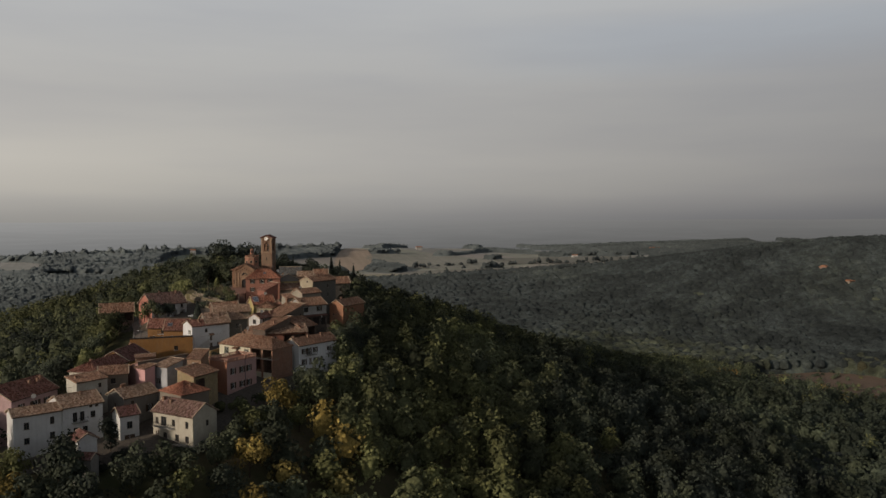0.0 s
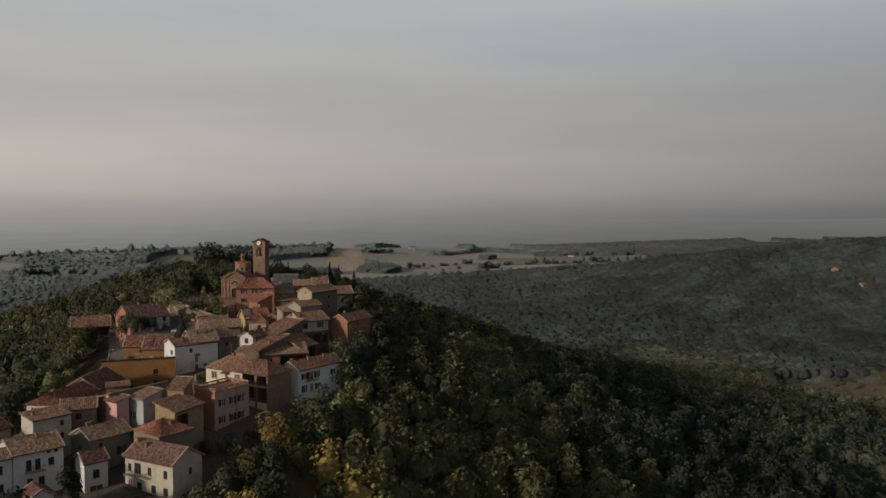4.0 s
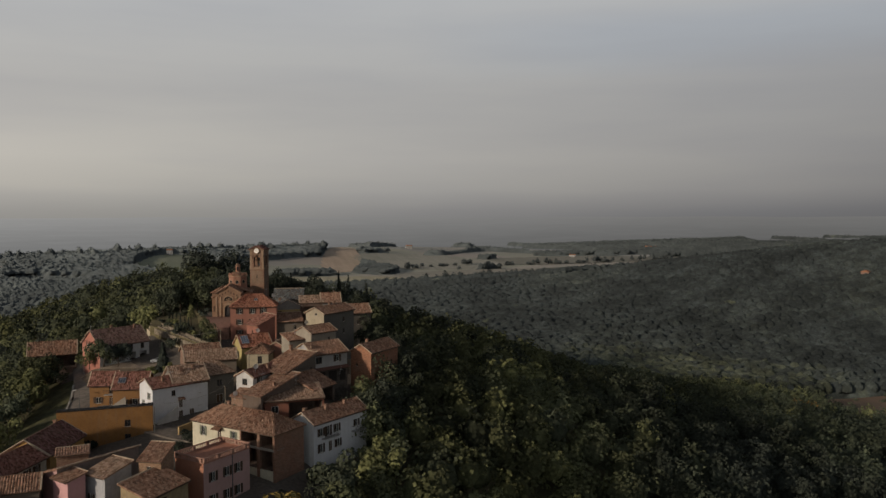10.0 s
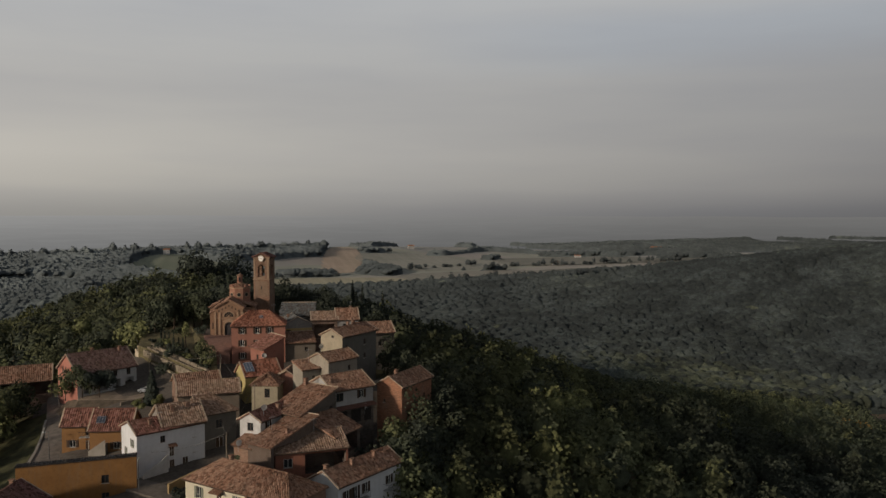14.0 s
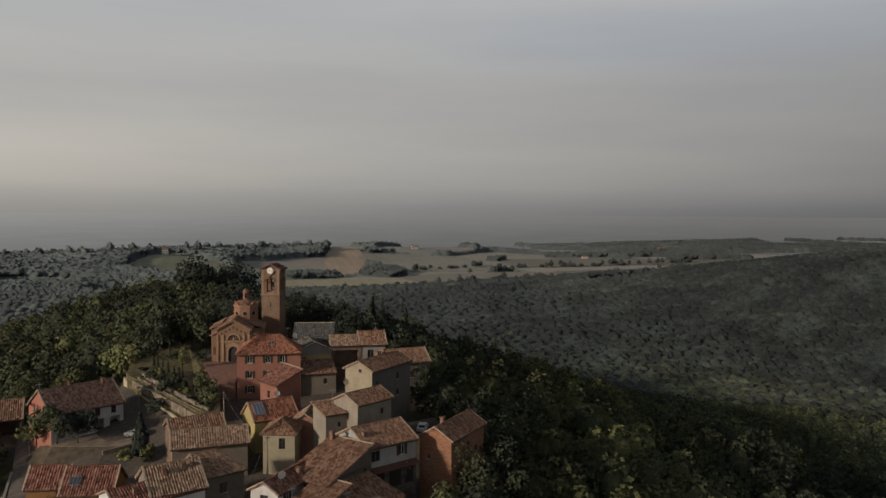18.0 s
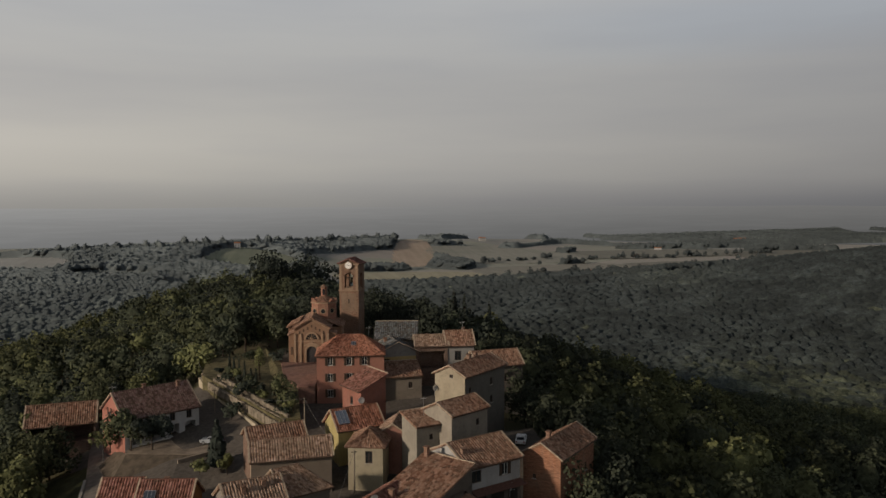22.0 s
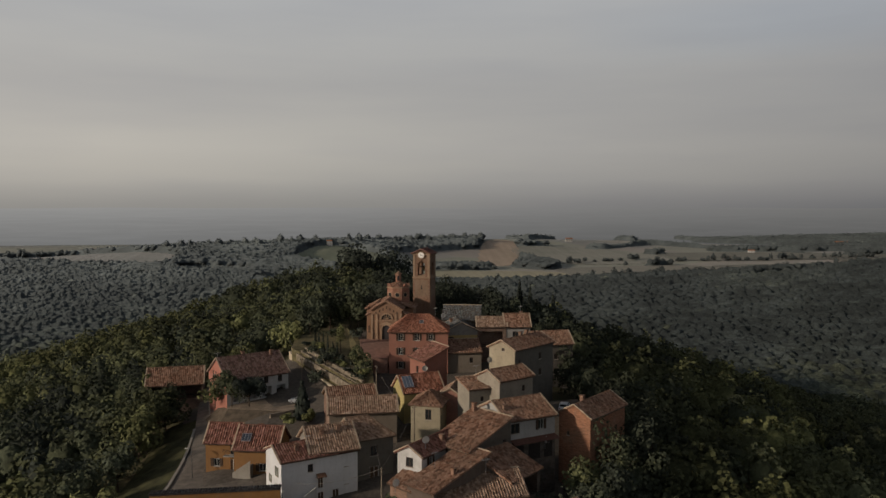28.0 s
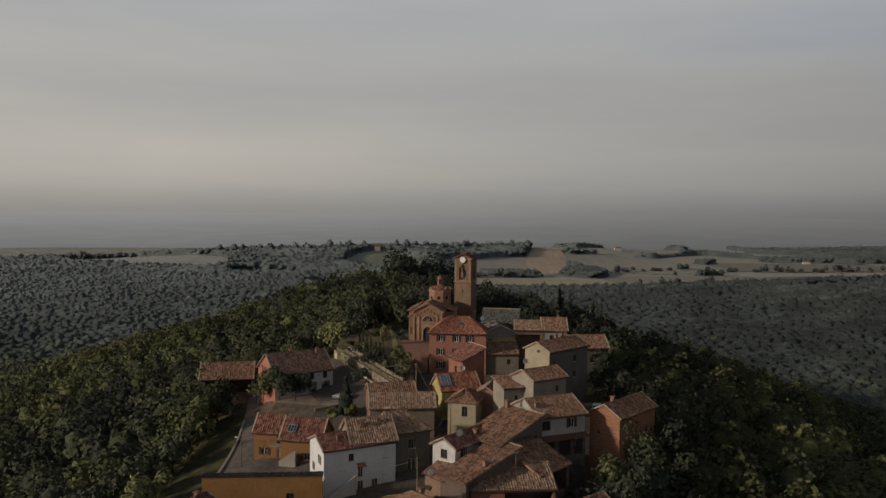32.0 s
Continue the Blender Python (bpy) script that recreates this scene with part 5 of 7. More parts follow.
def plant_woods():
    x, y, rng = spots(-150, 190, -235, 150, 7.0, 11)
    clear = in_hull(x, y, 1.0)
    for (ax, ay), (bx, by) in zip(ROAD, ROAD[1:]):
        t = np.clip(((x - ax) * (bx - ax) + (y - ay) * (by - ay)) / ((bx - ax) ** 2 + (by - ay) ** 2), 0, 1)
        clear |= np.hypot(x - ax - t * (bx - ax), y - ay - t * (by - ay)) < 5.8
    x, y = x[~clear], y[~clear]
    close = in_hull(x, y, 14.0) & (y > -190)
    order = np.flatnonzero(close)[:230]
    rest = np.ones(len(x), bool)
    rest[order] = False
    protos = []
    for i, (tall, wide, kind) in enumerate([(10, 8.0, 0.10), (9, 7.5, 0.30), (11, 8.5, 0.42), (8.5, 7.2, 0.58), (10, 8.0, 0.22), (9.5, 7.5, 0.72), (9, 7.5, 0.92)]):
        protos.append(tree_proto(200 + i, tall, wide, kind))
    kd = kinds(x, y, rng)
    pk = np.array([0.10, 0.30, 0.42, 0.58, 0.22, 0.72, 0.92])
    words = {0: "dark green", 1: "green", 2: "green", 3: "light green", 4: "dark green", 5: "yellow-green", 6: "autumn yellow"}
    used = set()
    for j in order:
        i = int(np.argmin(np.abs(pk - kd[j]) + rng.uniform(0, 0.06, 7)))
        s = rng.uniform(0.72, 1.12)
        m = pose(x[j], y[j], gz(x[j], y[j]) - 0.2, 0, 0, rng.uniform(0, 360))
        if i not in used:
            ob = protos[i]
            ob.matrix_world = m
            used.add(i)
            tagged(ob, words[i] + " broadleaf tree on the village slope", "tree", "trees round the village")
        else:
            ob = copy_thing(protos[i], m)
            ob.scale = (s, s, s * rng.uniform(0.9, 1.15))
    for i in range(7):
        if i not in used:
            protos[i].matrix_world = pose(60 + 9 * i, -120, gz(60 + 9 * i, -120) - 0.2)
            tagged(protos[i], words[i] + " broadleaf tree on the wooded slope", "tree", "trees round the village")
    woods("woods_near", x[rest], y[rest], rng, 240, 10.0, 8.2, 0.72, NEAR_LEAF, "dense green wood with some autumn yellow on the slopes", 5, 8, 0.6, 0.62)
    # valley, opposite hill and the land behind, up to the fields
    def near_box(X, Y):
        return (X > -148) & (X < 188) & (Y > -233) & (Y < 148)

    def cleared(X, Y):
        edge = 10 * smooth_noise(X, Y, 0.06, 37)
        out = np.hypot((X - 365) / 0.95, Y - 74) < 62 + 0.5 * edge
        for f in FIELDS:
            out |= in_field(f, X, Y, 2.0)
        return out

    def wooded(X, Y):
        edge = 14 * smooth_noise(X, Y, 0.05, 35)
        west = np.interp(X, [-700, -470, -300, -150, -40], [560, 575, 600, 610, 655])
        wood = np.where(X < -40, Y < west + edge, Y < 638 + edge + 0.12 * np.maximum(X - 300, 0))
        yc = np.interp(X, RIDGE_X, RIDGE_Y)
        wood |= (X < 150) & (Y > yc - 105 + edge) & (Y < yc + 130)
        wood |= (X < -20) & (Y > 560) & (Y < yc)
        for cx, cy, rx, ry in COPSES:
            wood |= np.hypot((X - cx) / rx, (Y - cy) / ry) < 1 + edge / 50
        return wood & ~cleared(X, Y)

    x, y, rng = spots(-520, 560, -230, 330, 6.0, 12)
    r = np.hypot(x, y + 150)
    a = ~near_box(x, y) & wooded(x, y) & (r < 430)
    woods("woods_valley", x[a], y[a], rng, 64, 10.0, 8.6, 0.9, MID_LEAF, "dense dark wood filling the valley floor", 4, 7, 0.6, 0.66, 0.9)
    # filler canopy that closes dark gaps and lowers shadow contrast, then crown by crown
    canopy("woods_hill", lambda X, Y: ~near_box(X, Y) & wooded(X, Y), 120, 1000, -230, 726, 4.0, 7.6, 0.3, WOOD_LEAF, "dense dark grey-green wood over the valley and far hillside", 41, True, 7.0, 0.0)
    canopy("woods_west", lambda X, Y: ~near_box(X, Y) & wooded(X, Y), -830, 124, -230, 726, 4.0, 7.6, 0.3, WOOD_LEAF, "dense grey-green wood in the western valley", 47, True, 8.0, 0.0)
    canopy("woods_far", wooded, -1000, 1100, 718, 1330, 4.6, 8.4, 0.3, WOOD_LEAF, "grey-green woods along the far ridge, paled by painted haze", 48, True, 9.0, 0.0)
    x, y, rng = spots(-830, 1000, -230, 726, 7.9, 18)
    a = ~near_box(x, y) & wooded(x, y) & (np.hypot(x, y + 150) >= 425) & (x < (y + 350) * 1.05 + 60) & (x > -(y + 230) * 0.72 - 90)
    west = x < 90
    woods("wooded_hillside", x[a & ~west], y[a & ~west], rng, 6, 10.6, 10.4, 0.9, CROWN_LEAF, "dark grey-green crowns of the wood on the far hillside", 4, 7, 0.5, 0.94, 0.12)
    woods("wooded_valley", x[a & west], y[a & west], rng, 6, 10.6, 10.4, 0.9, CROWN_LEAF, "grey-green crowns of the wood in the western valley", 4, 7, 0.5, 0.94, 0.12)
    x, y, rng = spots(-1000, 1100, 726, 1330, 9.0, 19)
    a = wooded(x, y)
    woods("ridge_woods", x[a], y[a], rng, 8, 11.0, 11.5, 1.6, CROWN_LEAF, "grey-green crowns on the far ridge and copses, haze painted in", 4, 7, 0.5, 0.92, 0.2)
    # low scrub on the clearing
    x, y = 366 + 42 * rng.normal(0, 0.6, 60), 84 + 48 * rng.normal(0, 0.6, 60)
    woods("scrub", x, y, rng, 50, 2.8, 3.6, 0.5, MID_LEAF, "low brown-green scrub on the bare clearing", 4, 7, 0.6, 0.66)
    canopy("woods_foot", lambda X, Y: (97 - ground_z(X, Y) > 0.41 * (Y + 340)) & (smooth_noise(X, Y, 0.02, 51) > -0.3), -260, 330, -480, -20, 3.6, 8.0, 1.3, MID_LEAF, "dense green wood at the foot of the village slope", 45, False)

    # single trees and hedges between the far fields
    rng = np.random.RandomState(16)
    hx, hy = [], []
    for (ax, ay), (bx, by), n in HEDGES:
        t = rng.rand(n)
        hx.append(ax + (bx - ax) * t + rng.normal(0, 6, n))
        hy.append(ay + (by - ay) * t + rng.normal(0, 6, n))
    hx, hy = np.concatenate(hx), np.concatenate(hy)
    woods("hedgerow_trees", hx, hy, rng, 60, 8.5, 9.0, 1.3, CROWN_LEAF, "grey-green trees and hedges between the far fields", 4, 7, 0.5, 0.75, 1.5)
    cx = np.arange(-640, 150, 9.0) + rng.uniform(-4, 4, 88)
    cy = np.interp(cx, RIDGE_X, RIDGE_Y) + rng.normal(-12, 16, 88)
    a = wooded(cx, cy) & (rng.rand(88) < 0.85)
    woods("ridge_trees", cx[a], cy[a], rng, 60, 15.0, 12.0, 1.5, CROWN_LEAF, "taller haze-paled trees along the far ridge", 5, 8, 0.4, 0.9)
    canopy("woods_plain", lambda X, Y: (smooth_noise(X, Y, 0.010, 31) > 0.10) & (Y > 1320) & (X > 250) | (np.abs(smooth_noise(X, Y, 0.012, 33)) < 0.02) & (Y > 1150) & (X > 350), -1300, 1900, 1130, 1760, 6.0, 10.0, 1.1, WOOD_LEAF, "haze-paled woods and hedgerows on the far plain", 44)


# far fields: middle, half length and width, turn, colour with distance haze mixed in
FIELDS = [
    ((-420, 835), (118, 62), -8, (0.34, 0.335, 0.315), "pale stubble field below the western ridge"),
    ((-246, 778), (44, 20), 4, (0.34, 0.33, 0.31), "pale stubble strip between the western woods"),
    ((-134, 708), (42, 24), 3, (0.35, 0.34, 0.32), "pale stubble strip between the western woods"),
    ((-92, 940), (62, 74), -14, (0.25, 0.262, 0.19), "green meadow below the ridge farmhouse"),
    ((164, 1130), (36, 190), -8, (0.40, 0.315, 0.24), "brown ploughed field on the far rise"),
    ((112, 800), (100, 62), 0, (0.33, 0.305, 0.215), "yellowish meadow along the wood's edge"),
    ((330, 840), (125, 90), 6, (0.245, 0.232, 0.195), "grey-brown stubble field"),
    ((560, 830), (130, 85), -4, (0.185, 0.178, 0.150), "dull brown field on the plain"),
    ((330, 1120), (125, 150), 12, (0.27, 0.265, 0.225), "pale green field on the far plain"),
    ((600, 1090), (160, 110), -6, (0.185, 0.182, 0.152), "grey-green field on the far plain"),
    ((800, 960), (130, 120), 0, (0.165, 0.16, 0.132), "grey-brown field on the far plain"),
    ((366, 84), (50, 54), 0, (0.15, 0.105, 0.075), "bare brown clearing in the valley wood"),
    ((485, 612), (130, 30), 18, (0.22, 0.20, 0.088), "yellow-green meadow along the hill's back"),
]
HEDGES = [((-520, 735), (-300, 735), 22), ((-300, 742), (-180, 735), 14), ((-200, 690), (-60, 672), 12), ((20, 860), (125, 890), 16), ((300, 935), (420, 925), 5), ((290, 800), (420, 790), 7), ((430, 1010), (560, 985), 14),
          ((560, 990), (760, 1010), 24), ((640, 900), (700, 905), 8), ((230, 690), (330, 700), 12), ((250, 1000), (420, 1060), 18), ((480, 720), (680, 760), 20), ((-560, 800), (-480, 880), 12), ((228, 640), (440, 655), 34), ((60, 660), (220, 650), 20)]


def in_field(f, X, Y, grow=0.0):
    (cx, cy), (a, b), turn = f[:3]
    c, s = math.cos(radians(turn)), math.sin(radians(turn))
    u, v = (X - cx) * c + (Y - cy) * s, -(X - cx) * s + (Y - cy) * c
    wob = 1 + 0.10 * smooth_noise(X, Y, 0.02, 61)
    return (np.abs(u) / (a * wob + grow)) ** 3.2 + (np.abs(v) / (b * wob + grow)) ** 3.2 < 1


COPSES = [(195, 975, 38, 90), (225, 1120, 30, 60), (82, 905, 46, 20), (250, 1225, 60, 60), (385, 936, 22, 12), (480, 1170, 90, 22), (655, 1060, 95, 40), (700, 880, 40, 24), (560, 1000, 60, 9), (740, 1250, 150, 40), (860, 1080, 90, 40)]
ROAD = [(-48.5, -22), (-47.5, -34), (-44.5, -48), (-42.2, -60), (-41.6, -74), (-42, -90), (-50, -104), (-66, -120)]
plant_woods()

# ---------------------------------------------------------------- paving, road, garden terraces
ASPHALT = plain("worn_asphalt", (0.14, 0.122, 0.104), 0.95, 0, 0.3, 0.8)
GRAVEL = plain("gravel_yard", (0.21, 0.17, 0.13), 0.95, 0, 0.35, 0.5)
COBBLE = plain("village_paving", (0.095, 0.082, 0.069), 0.95, 0, 0.3, 1.5)
BRICKPAVE = plain("brick_paving", (0.22, 0.125, 0.095), 0.9, 0, 0.25, 1.2)
EARTH = plain("bare_earth", (0.085, 0.068, 0.05), 0.95, 0, 0.4, 0.8)
GRASS = plain("dry_grass", (0.105, 0.090, 0.045), 0.95, 0, 0.5, 0.7)
STONEBLOCK = plain("pale_stone_block", (0.185, 0.155, 0.115), 0.9, 0, 0.5, 1.1)


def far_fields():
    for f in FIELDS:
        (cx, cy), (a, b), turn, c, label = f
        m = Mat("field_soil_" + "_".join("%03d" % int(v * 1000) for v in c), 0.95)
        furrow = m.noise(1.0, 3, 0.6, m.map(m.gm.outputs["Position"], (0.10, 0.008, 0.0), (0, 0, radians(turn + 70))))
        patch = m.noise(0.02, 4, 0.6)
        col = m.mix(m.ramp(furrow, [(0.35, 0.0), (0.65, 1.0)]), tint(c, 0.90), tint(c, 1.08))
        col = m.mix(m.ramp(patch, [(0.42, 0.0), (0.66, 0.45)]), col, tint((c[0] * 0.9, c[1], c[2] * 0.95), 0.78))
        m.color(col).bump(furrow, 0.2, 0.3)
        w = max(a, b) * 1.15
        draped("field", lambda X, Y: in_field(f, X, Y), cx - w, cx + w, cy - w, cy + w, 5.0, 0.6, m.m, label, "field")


def draped(name, inside, x0, x1, y0, y1, step, lift, material, label, category):
    xs, ys = np.arange(x0, x1 + step, step), np.arange(y0, y1 + step, step)
    X, Y = np.meshgrid(xs, ys)
    Z = ground_z(X, Y) + lift
    ok = inside(X, Y)
    n, k = X.shape
    i = np.arange(n * k).reshape(n, k)
    q = ok[:-1, :-1] & ok[1:, :-1] & ok[1:, 1:] & ok[:-1, 1:]
    Fq = np.stack([i[:-1, :-1], i[:-1, 1:], i[1:, 1:], i[1:, :-1]], -1)[q]
    used, inv = np.unique(Fq, return_inverse=True)
    V = np.stack([X, Y, Z], -1).reshape(-1, 3)[used]
    me = bpy.data.meshes.new(name)
    me.from_pydata(V.tolist(), [], inv.reshape(-1, 4).tolist())
    me.materials.append(material)
    return tagged(new(name, me), label, category, kind="structure")


def ribbon(name, pts, width, lift, material, label, category):
    P = [Vector(p) for p in pts]
    dense = []
    for a, b in zip(P, P[1:]):
        n = max(2, int((b - a).length / 2.0))
        dense += [a.lerp(b, k / n) for k in range(n)]
    dense.append(P[-1])
    V, Fq = [], []
    for k, p in enumerate(dense):
        d = (dense[min(k + 1, len(dense) - 1)] - dense[max(k - 1, 0)]).normalized()
        s = Vector((-d.y, d.x)) * width / 2
        zc = gz(p.x, p.y)
        for t in (-1, -0.33, 0.33, 1):
            V.append((p.x + s.x * t, p.y + s.y * t, zc * 0.6 + 0.4 * gz(p.x + s.x * t, p.y + s.y * t) + lift))
        for t in (1, -1):
            V.append((p.x + s.x * t * 1.02, p.y + s.y * t * 1.02, gz(p.x + s.x * t, p.y + s.y * t) - 0.8))
    for k in range(len(dense) - 1):
        a, b = 6 * k, 6 * (k + 1)
        for j in range(3):
            Fq.append((a + j, b + j, b + j + 1, a + j + 1))
        Fq += [(a + 3, b + 3, b + 4, a + 4), (a + 5, b + 5, b, a)]
    me = bpy.data.meshes.new(name)
    me.from_pydata(V, [], Fq)
    me.materials.append(material)
    return tagged(new(name, me), label, category, kind="structure")


def slab(name, poly, material, depth, label, category, kind="structure"):
    """A raised flat: the polygon's top and its sides down by depth."""
    n = len(poly)
    V = [tuple(p) for p in poly] + [(p[0], p[1], p[2] - depth) for p in poly]
    Fq = [tuple(range(n))] + [(i, i + n, (i + 1) % n + n, (i + 1) % n) for i in range(n)]
    me = bpy.data.meshes.new(name)
    me.from_pydata(V, [], Fq)
    me.materials.append(material)
    return tagged(new(name, me), label, category, kind=kind)


far_fields()
draped("pavement", lambda X, Y: in_hull(X, Y, -2.0), -70, 40, -175, 12, 1.6, 0.22, COBBLE, "worn grey-brown paving between the houses", "pavement")
ribbon("road", [(x, y) for x, y in ROAD], 5.8, 0.5, ASPHALT, "narrow worn asphalt road along the village", "road")
ribbon("road", [(-43.5, -80), (-38, -84), (-29, -81.5), (-24.5, -92), (-18, -97), (-13, -100)], 4.5, 0.45, ASPHALT, "narrow lane bending between the houses", "road")
slab("yard", [(-41, -47, 71.2), (-30, -50, 71.4), (-25, -50, 71.6), (-24, -43, 72.0), (-26.5, -33, 72.2), (-31, -36, 72.0), (-41.5, -44, 71.4)], GRAVEL, 2.5, "gravel yard before the farmhouse", "yard")
tagged(mesh_ob("bank", [(-41, -47, 71.15), (-30, -50, 71.35), (-25, -50, 71.5), (-42.5, -52, 67.9), (-31, -56.5, 68.0), (-25.5, -56.0, 68.4), (-44, -41, 70.2), (-47.0, -44.5, 67.6)], [(0, 3, 4, 1), (1, 4, 5, 2), (6, 7, 3, 0)], EARTH), "bare earth bank below the farm yard", "bank", kind="structure")
slab("pavement", [(-15.5, -17.2, 80.15), (-14.5, -30, 79.9), (-11.5, -37, 79.3), (-8.3, -37, 79.3), (-7.6, -29, 79.9), (-3.5, -24, 80.1), (-3.5, -17.2, 80.15)], BRICKPAVE, 6, "reddish paved square before the church", "square")
slab("garden", [(-33, -4, 78.6), (-32, -18, 78.2), (-29.5, -24, 78.5), (-14.5, -49, 76.4), (-11, -49, 76.6), (-11.6, -37, 78.9), (-14.6, -30, 79.5), (-15.6, -16, 79.7), (-20, 2, 79.9)], GRASS, 6, "sloping dry grass garden below the church", "garden")


def terrace_wall(a, b, hgt, n, seed, label):
    a, b = Vector(a), Vector(b)
    rng = random.Random(seed)
    root = empty("terrace_wall", Matrix.Translation(a))
    tagged(root, label, "wall", "terrace walls")
    d = b - a
    ang = math.atan2(d.y, d.x)
    rise = d.z
    flat = math.hypot(d.x, d.y)
    for i in range(n):
        s0, s1 = flat * i / n, flat * (i + 1) / n - 0.03
        z = rise * (i + 0.5) / n
        m = Matrix.Rotation(ang, 4, "Z")
        box("stone", STONEBLOCK, root, s0, s1, -0.25 + rng.uniform(-.05, .05), 0.25, z - 1.4, z + hgt + rng.uniform(-.06, .06), m, bevel=0.05)
    return root


terrace_wall((-28.0, -23.5, 79.2), (-13.0, -48.6, 76.8), 0.30, 22, 1, "pale stone terrace wall in the church garden")
terrace_wall((-28.9, -24.0, 78.6), (-13.7, -49.1, 76.2), 0.22, 22, 2, "pale stone terrace wall in the church garden")
terrace_wall((-29.8, -24.6, 78.0), (-14.5, -49.6, 75.7), 0.22, 22, 3, "pale stone terrace wall in the church garden")
terrace_wall((-33.0, -10.0, 76.6), (-31.0, -18.0, 76.2), 0.5, 6, 4, "lit stone retaining wall beside the lane")


def solid_wall(pts, height, thick, material, label, name="retaining_wall"):
    """A wall along a line, its top following the given heights."""
    bm = bmesh.new()
    P = [Vector(p) for p in pts]
    for a, b in zip(P, P[1:]):
        d = Vector((b.x - a.x, b.y - a.y, 0)).normalized()
        s = Vector((-d.y, d.x, 0)) * thick / 2
        vs = [bm.verts.new(q) for q in (a + s, a - s, b - s, b + s, a + s - Vector((0, 0, height)), a - s - Vector((0, 0, height)), b - s - Vector((0, 0, height)), b + s - Vector((0, 0, height)))]
        for f in ((0, 1, 2, 3), (4, 7, 6, 5), (0, 4, 5, 1), (1, 5, 6, 2), (2, 6, 7, 3), (3, 7, 4, 0)):
            bm.faces.new([vs[i] for i in f])
    me = bpy.data.meshes.new(name)
    bm.to_mesh(me)
    bm.free()
    me.materials.append(material)
    return tagged(new(name, me), label, "wall")


solid_wall([(-33.4, -12, 76.4), (-30.5, -21, 75.8), (-26.0, -30, 75.0), (-22.0, -37.0, 74.6), (-19.0, -44.0, 74.4)], 5, 0.4, plaster((0.55, 0.46, 0.32), 0.25), "pale plastered retaining wall under the garden")
road_wall = [(-47.3, -49), (-45.9, -59), (-45.0, -67), (-44.6, -75), (-45.0, -84)]
solid_wall([(x, y, gz(x, y) + 1.35) for x, y in road_wall], 3, 0.45, plaster((0.40, 0.36, 0.30), 0.3), "low stone parapet along the road", "parapet")
solid_wall([(-17.5, -97.5, 67.6), (-13.2, -92.5, 68.0), (-10.8, -92.0, 68.2)], 3, 0.35, plaster((0.46, 0.32, 0.15), 0.3), "ochre garden wall by the lane", "garden_wall")
solid_wall([(-31.5, -52.5, 71.4), (-26.5, -50.0, 71.8), (-24.0, -52.5, 71.6)], 3, 0.35, plaster((0.34, 0.27, 0.20), 0.3), "low stone wall round the yard", "garden_wall")


# ---------------------------------------------------------------- church
def each_slope(slopes, tile, root, seed):
    for k, sl in enumerate(slopes):
        add_roof("roof", [sl], tile, root, seed + k)


def arch_prism(bm, x0, x1, z0, z1, y0, y1, m=None, seg=10):
    """A slab with a round top, from y0 to y1."""
    r = (x1 - x0) / 2
    cx, zs = (x0 + x1) / 2, z1 - r
    pts = [(x0, z0), (x1, z0)] + [(cx + r * math.cos(a), zs + r * math.sin(a)) for a in np.linspace(0, math.pi, seg)]
    f = [bm.verts.new((x, y0, z)) for x, z in pts]
    g = [bm.verts.new((x, y1, z)) for x, z in pts]
    if m is not None:
        for v in f + g:
            v.co = m @ v.co
    n = len(pts)
    bm.faces.new(f)
    bm.faces.new(g[::-1])
    for i in range(n):
        bm.faces.new((f[i], g[i], g[(i + 1) % n], f[(i + 1) % n]))
    return bm


def arch_ring(bm, cx, zs, r0, r1, y0, y1, seg=14, a0=0.0, a1=math.pi):
    A = np.linspace(a0, a1, seg)
    ring = []
    for a in A:
        c, s = math.cos(a), math.sin(a)
        ring.append([bm.verts.new((cx + r * c, y, zs + r * s)) for r, y in ((r0, y0), (r1, y0), (r1, y1), (r0, y1))])
    for p, q in zip(ring, ring[1:]):
        for k in range(4):
            bm.faces.new((p[k], p[(k + 1) % 4], q[(k + 1) % 4], q[k]))
    bm.faces.new(ring[0])
    bm.faces.new(ring[-1][::-1])
    return bm


def ngon(bm, cx, cy, r, z0, z1, n=8, r2=None, turn=22.5):
    lo = [bm.verts.new((cx + r * math.cos(radians(turn + 360 * i / n)), cy + r * math.sin(radians(turn + 360 * i / n)), z0)) for i in range(n)]
    r2 = r if r2 is None else r2
    hi = [bm.verts.new((cx + r2 * math.cos(radians(turn + 360 * i / n)), cy + r2 * math.sin(radians(turn + 360 * i / n)), z1)) for i in range(n)]
    for i in range(n):
        bm.faces.new((lo[i], lo[(i + 1) % n], hi[(i + 1) % n], hi[i]))
    bm.faces.new(lo[::-1])
    bm.faces.new(hi)
    return bm


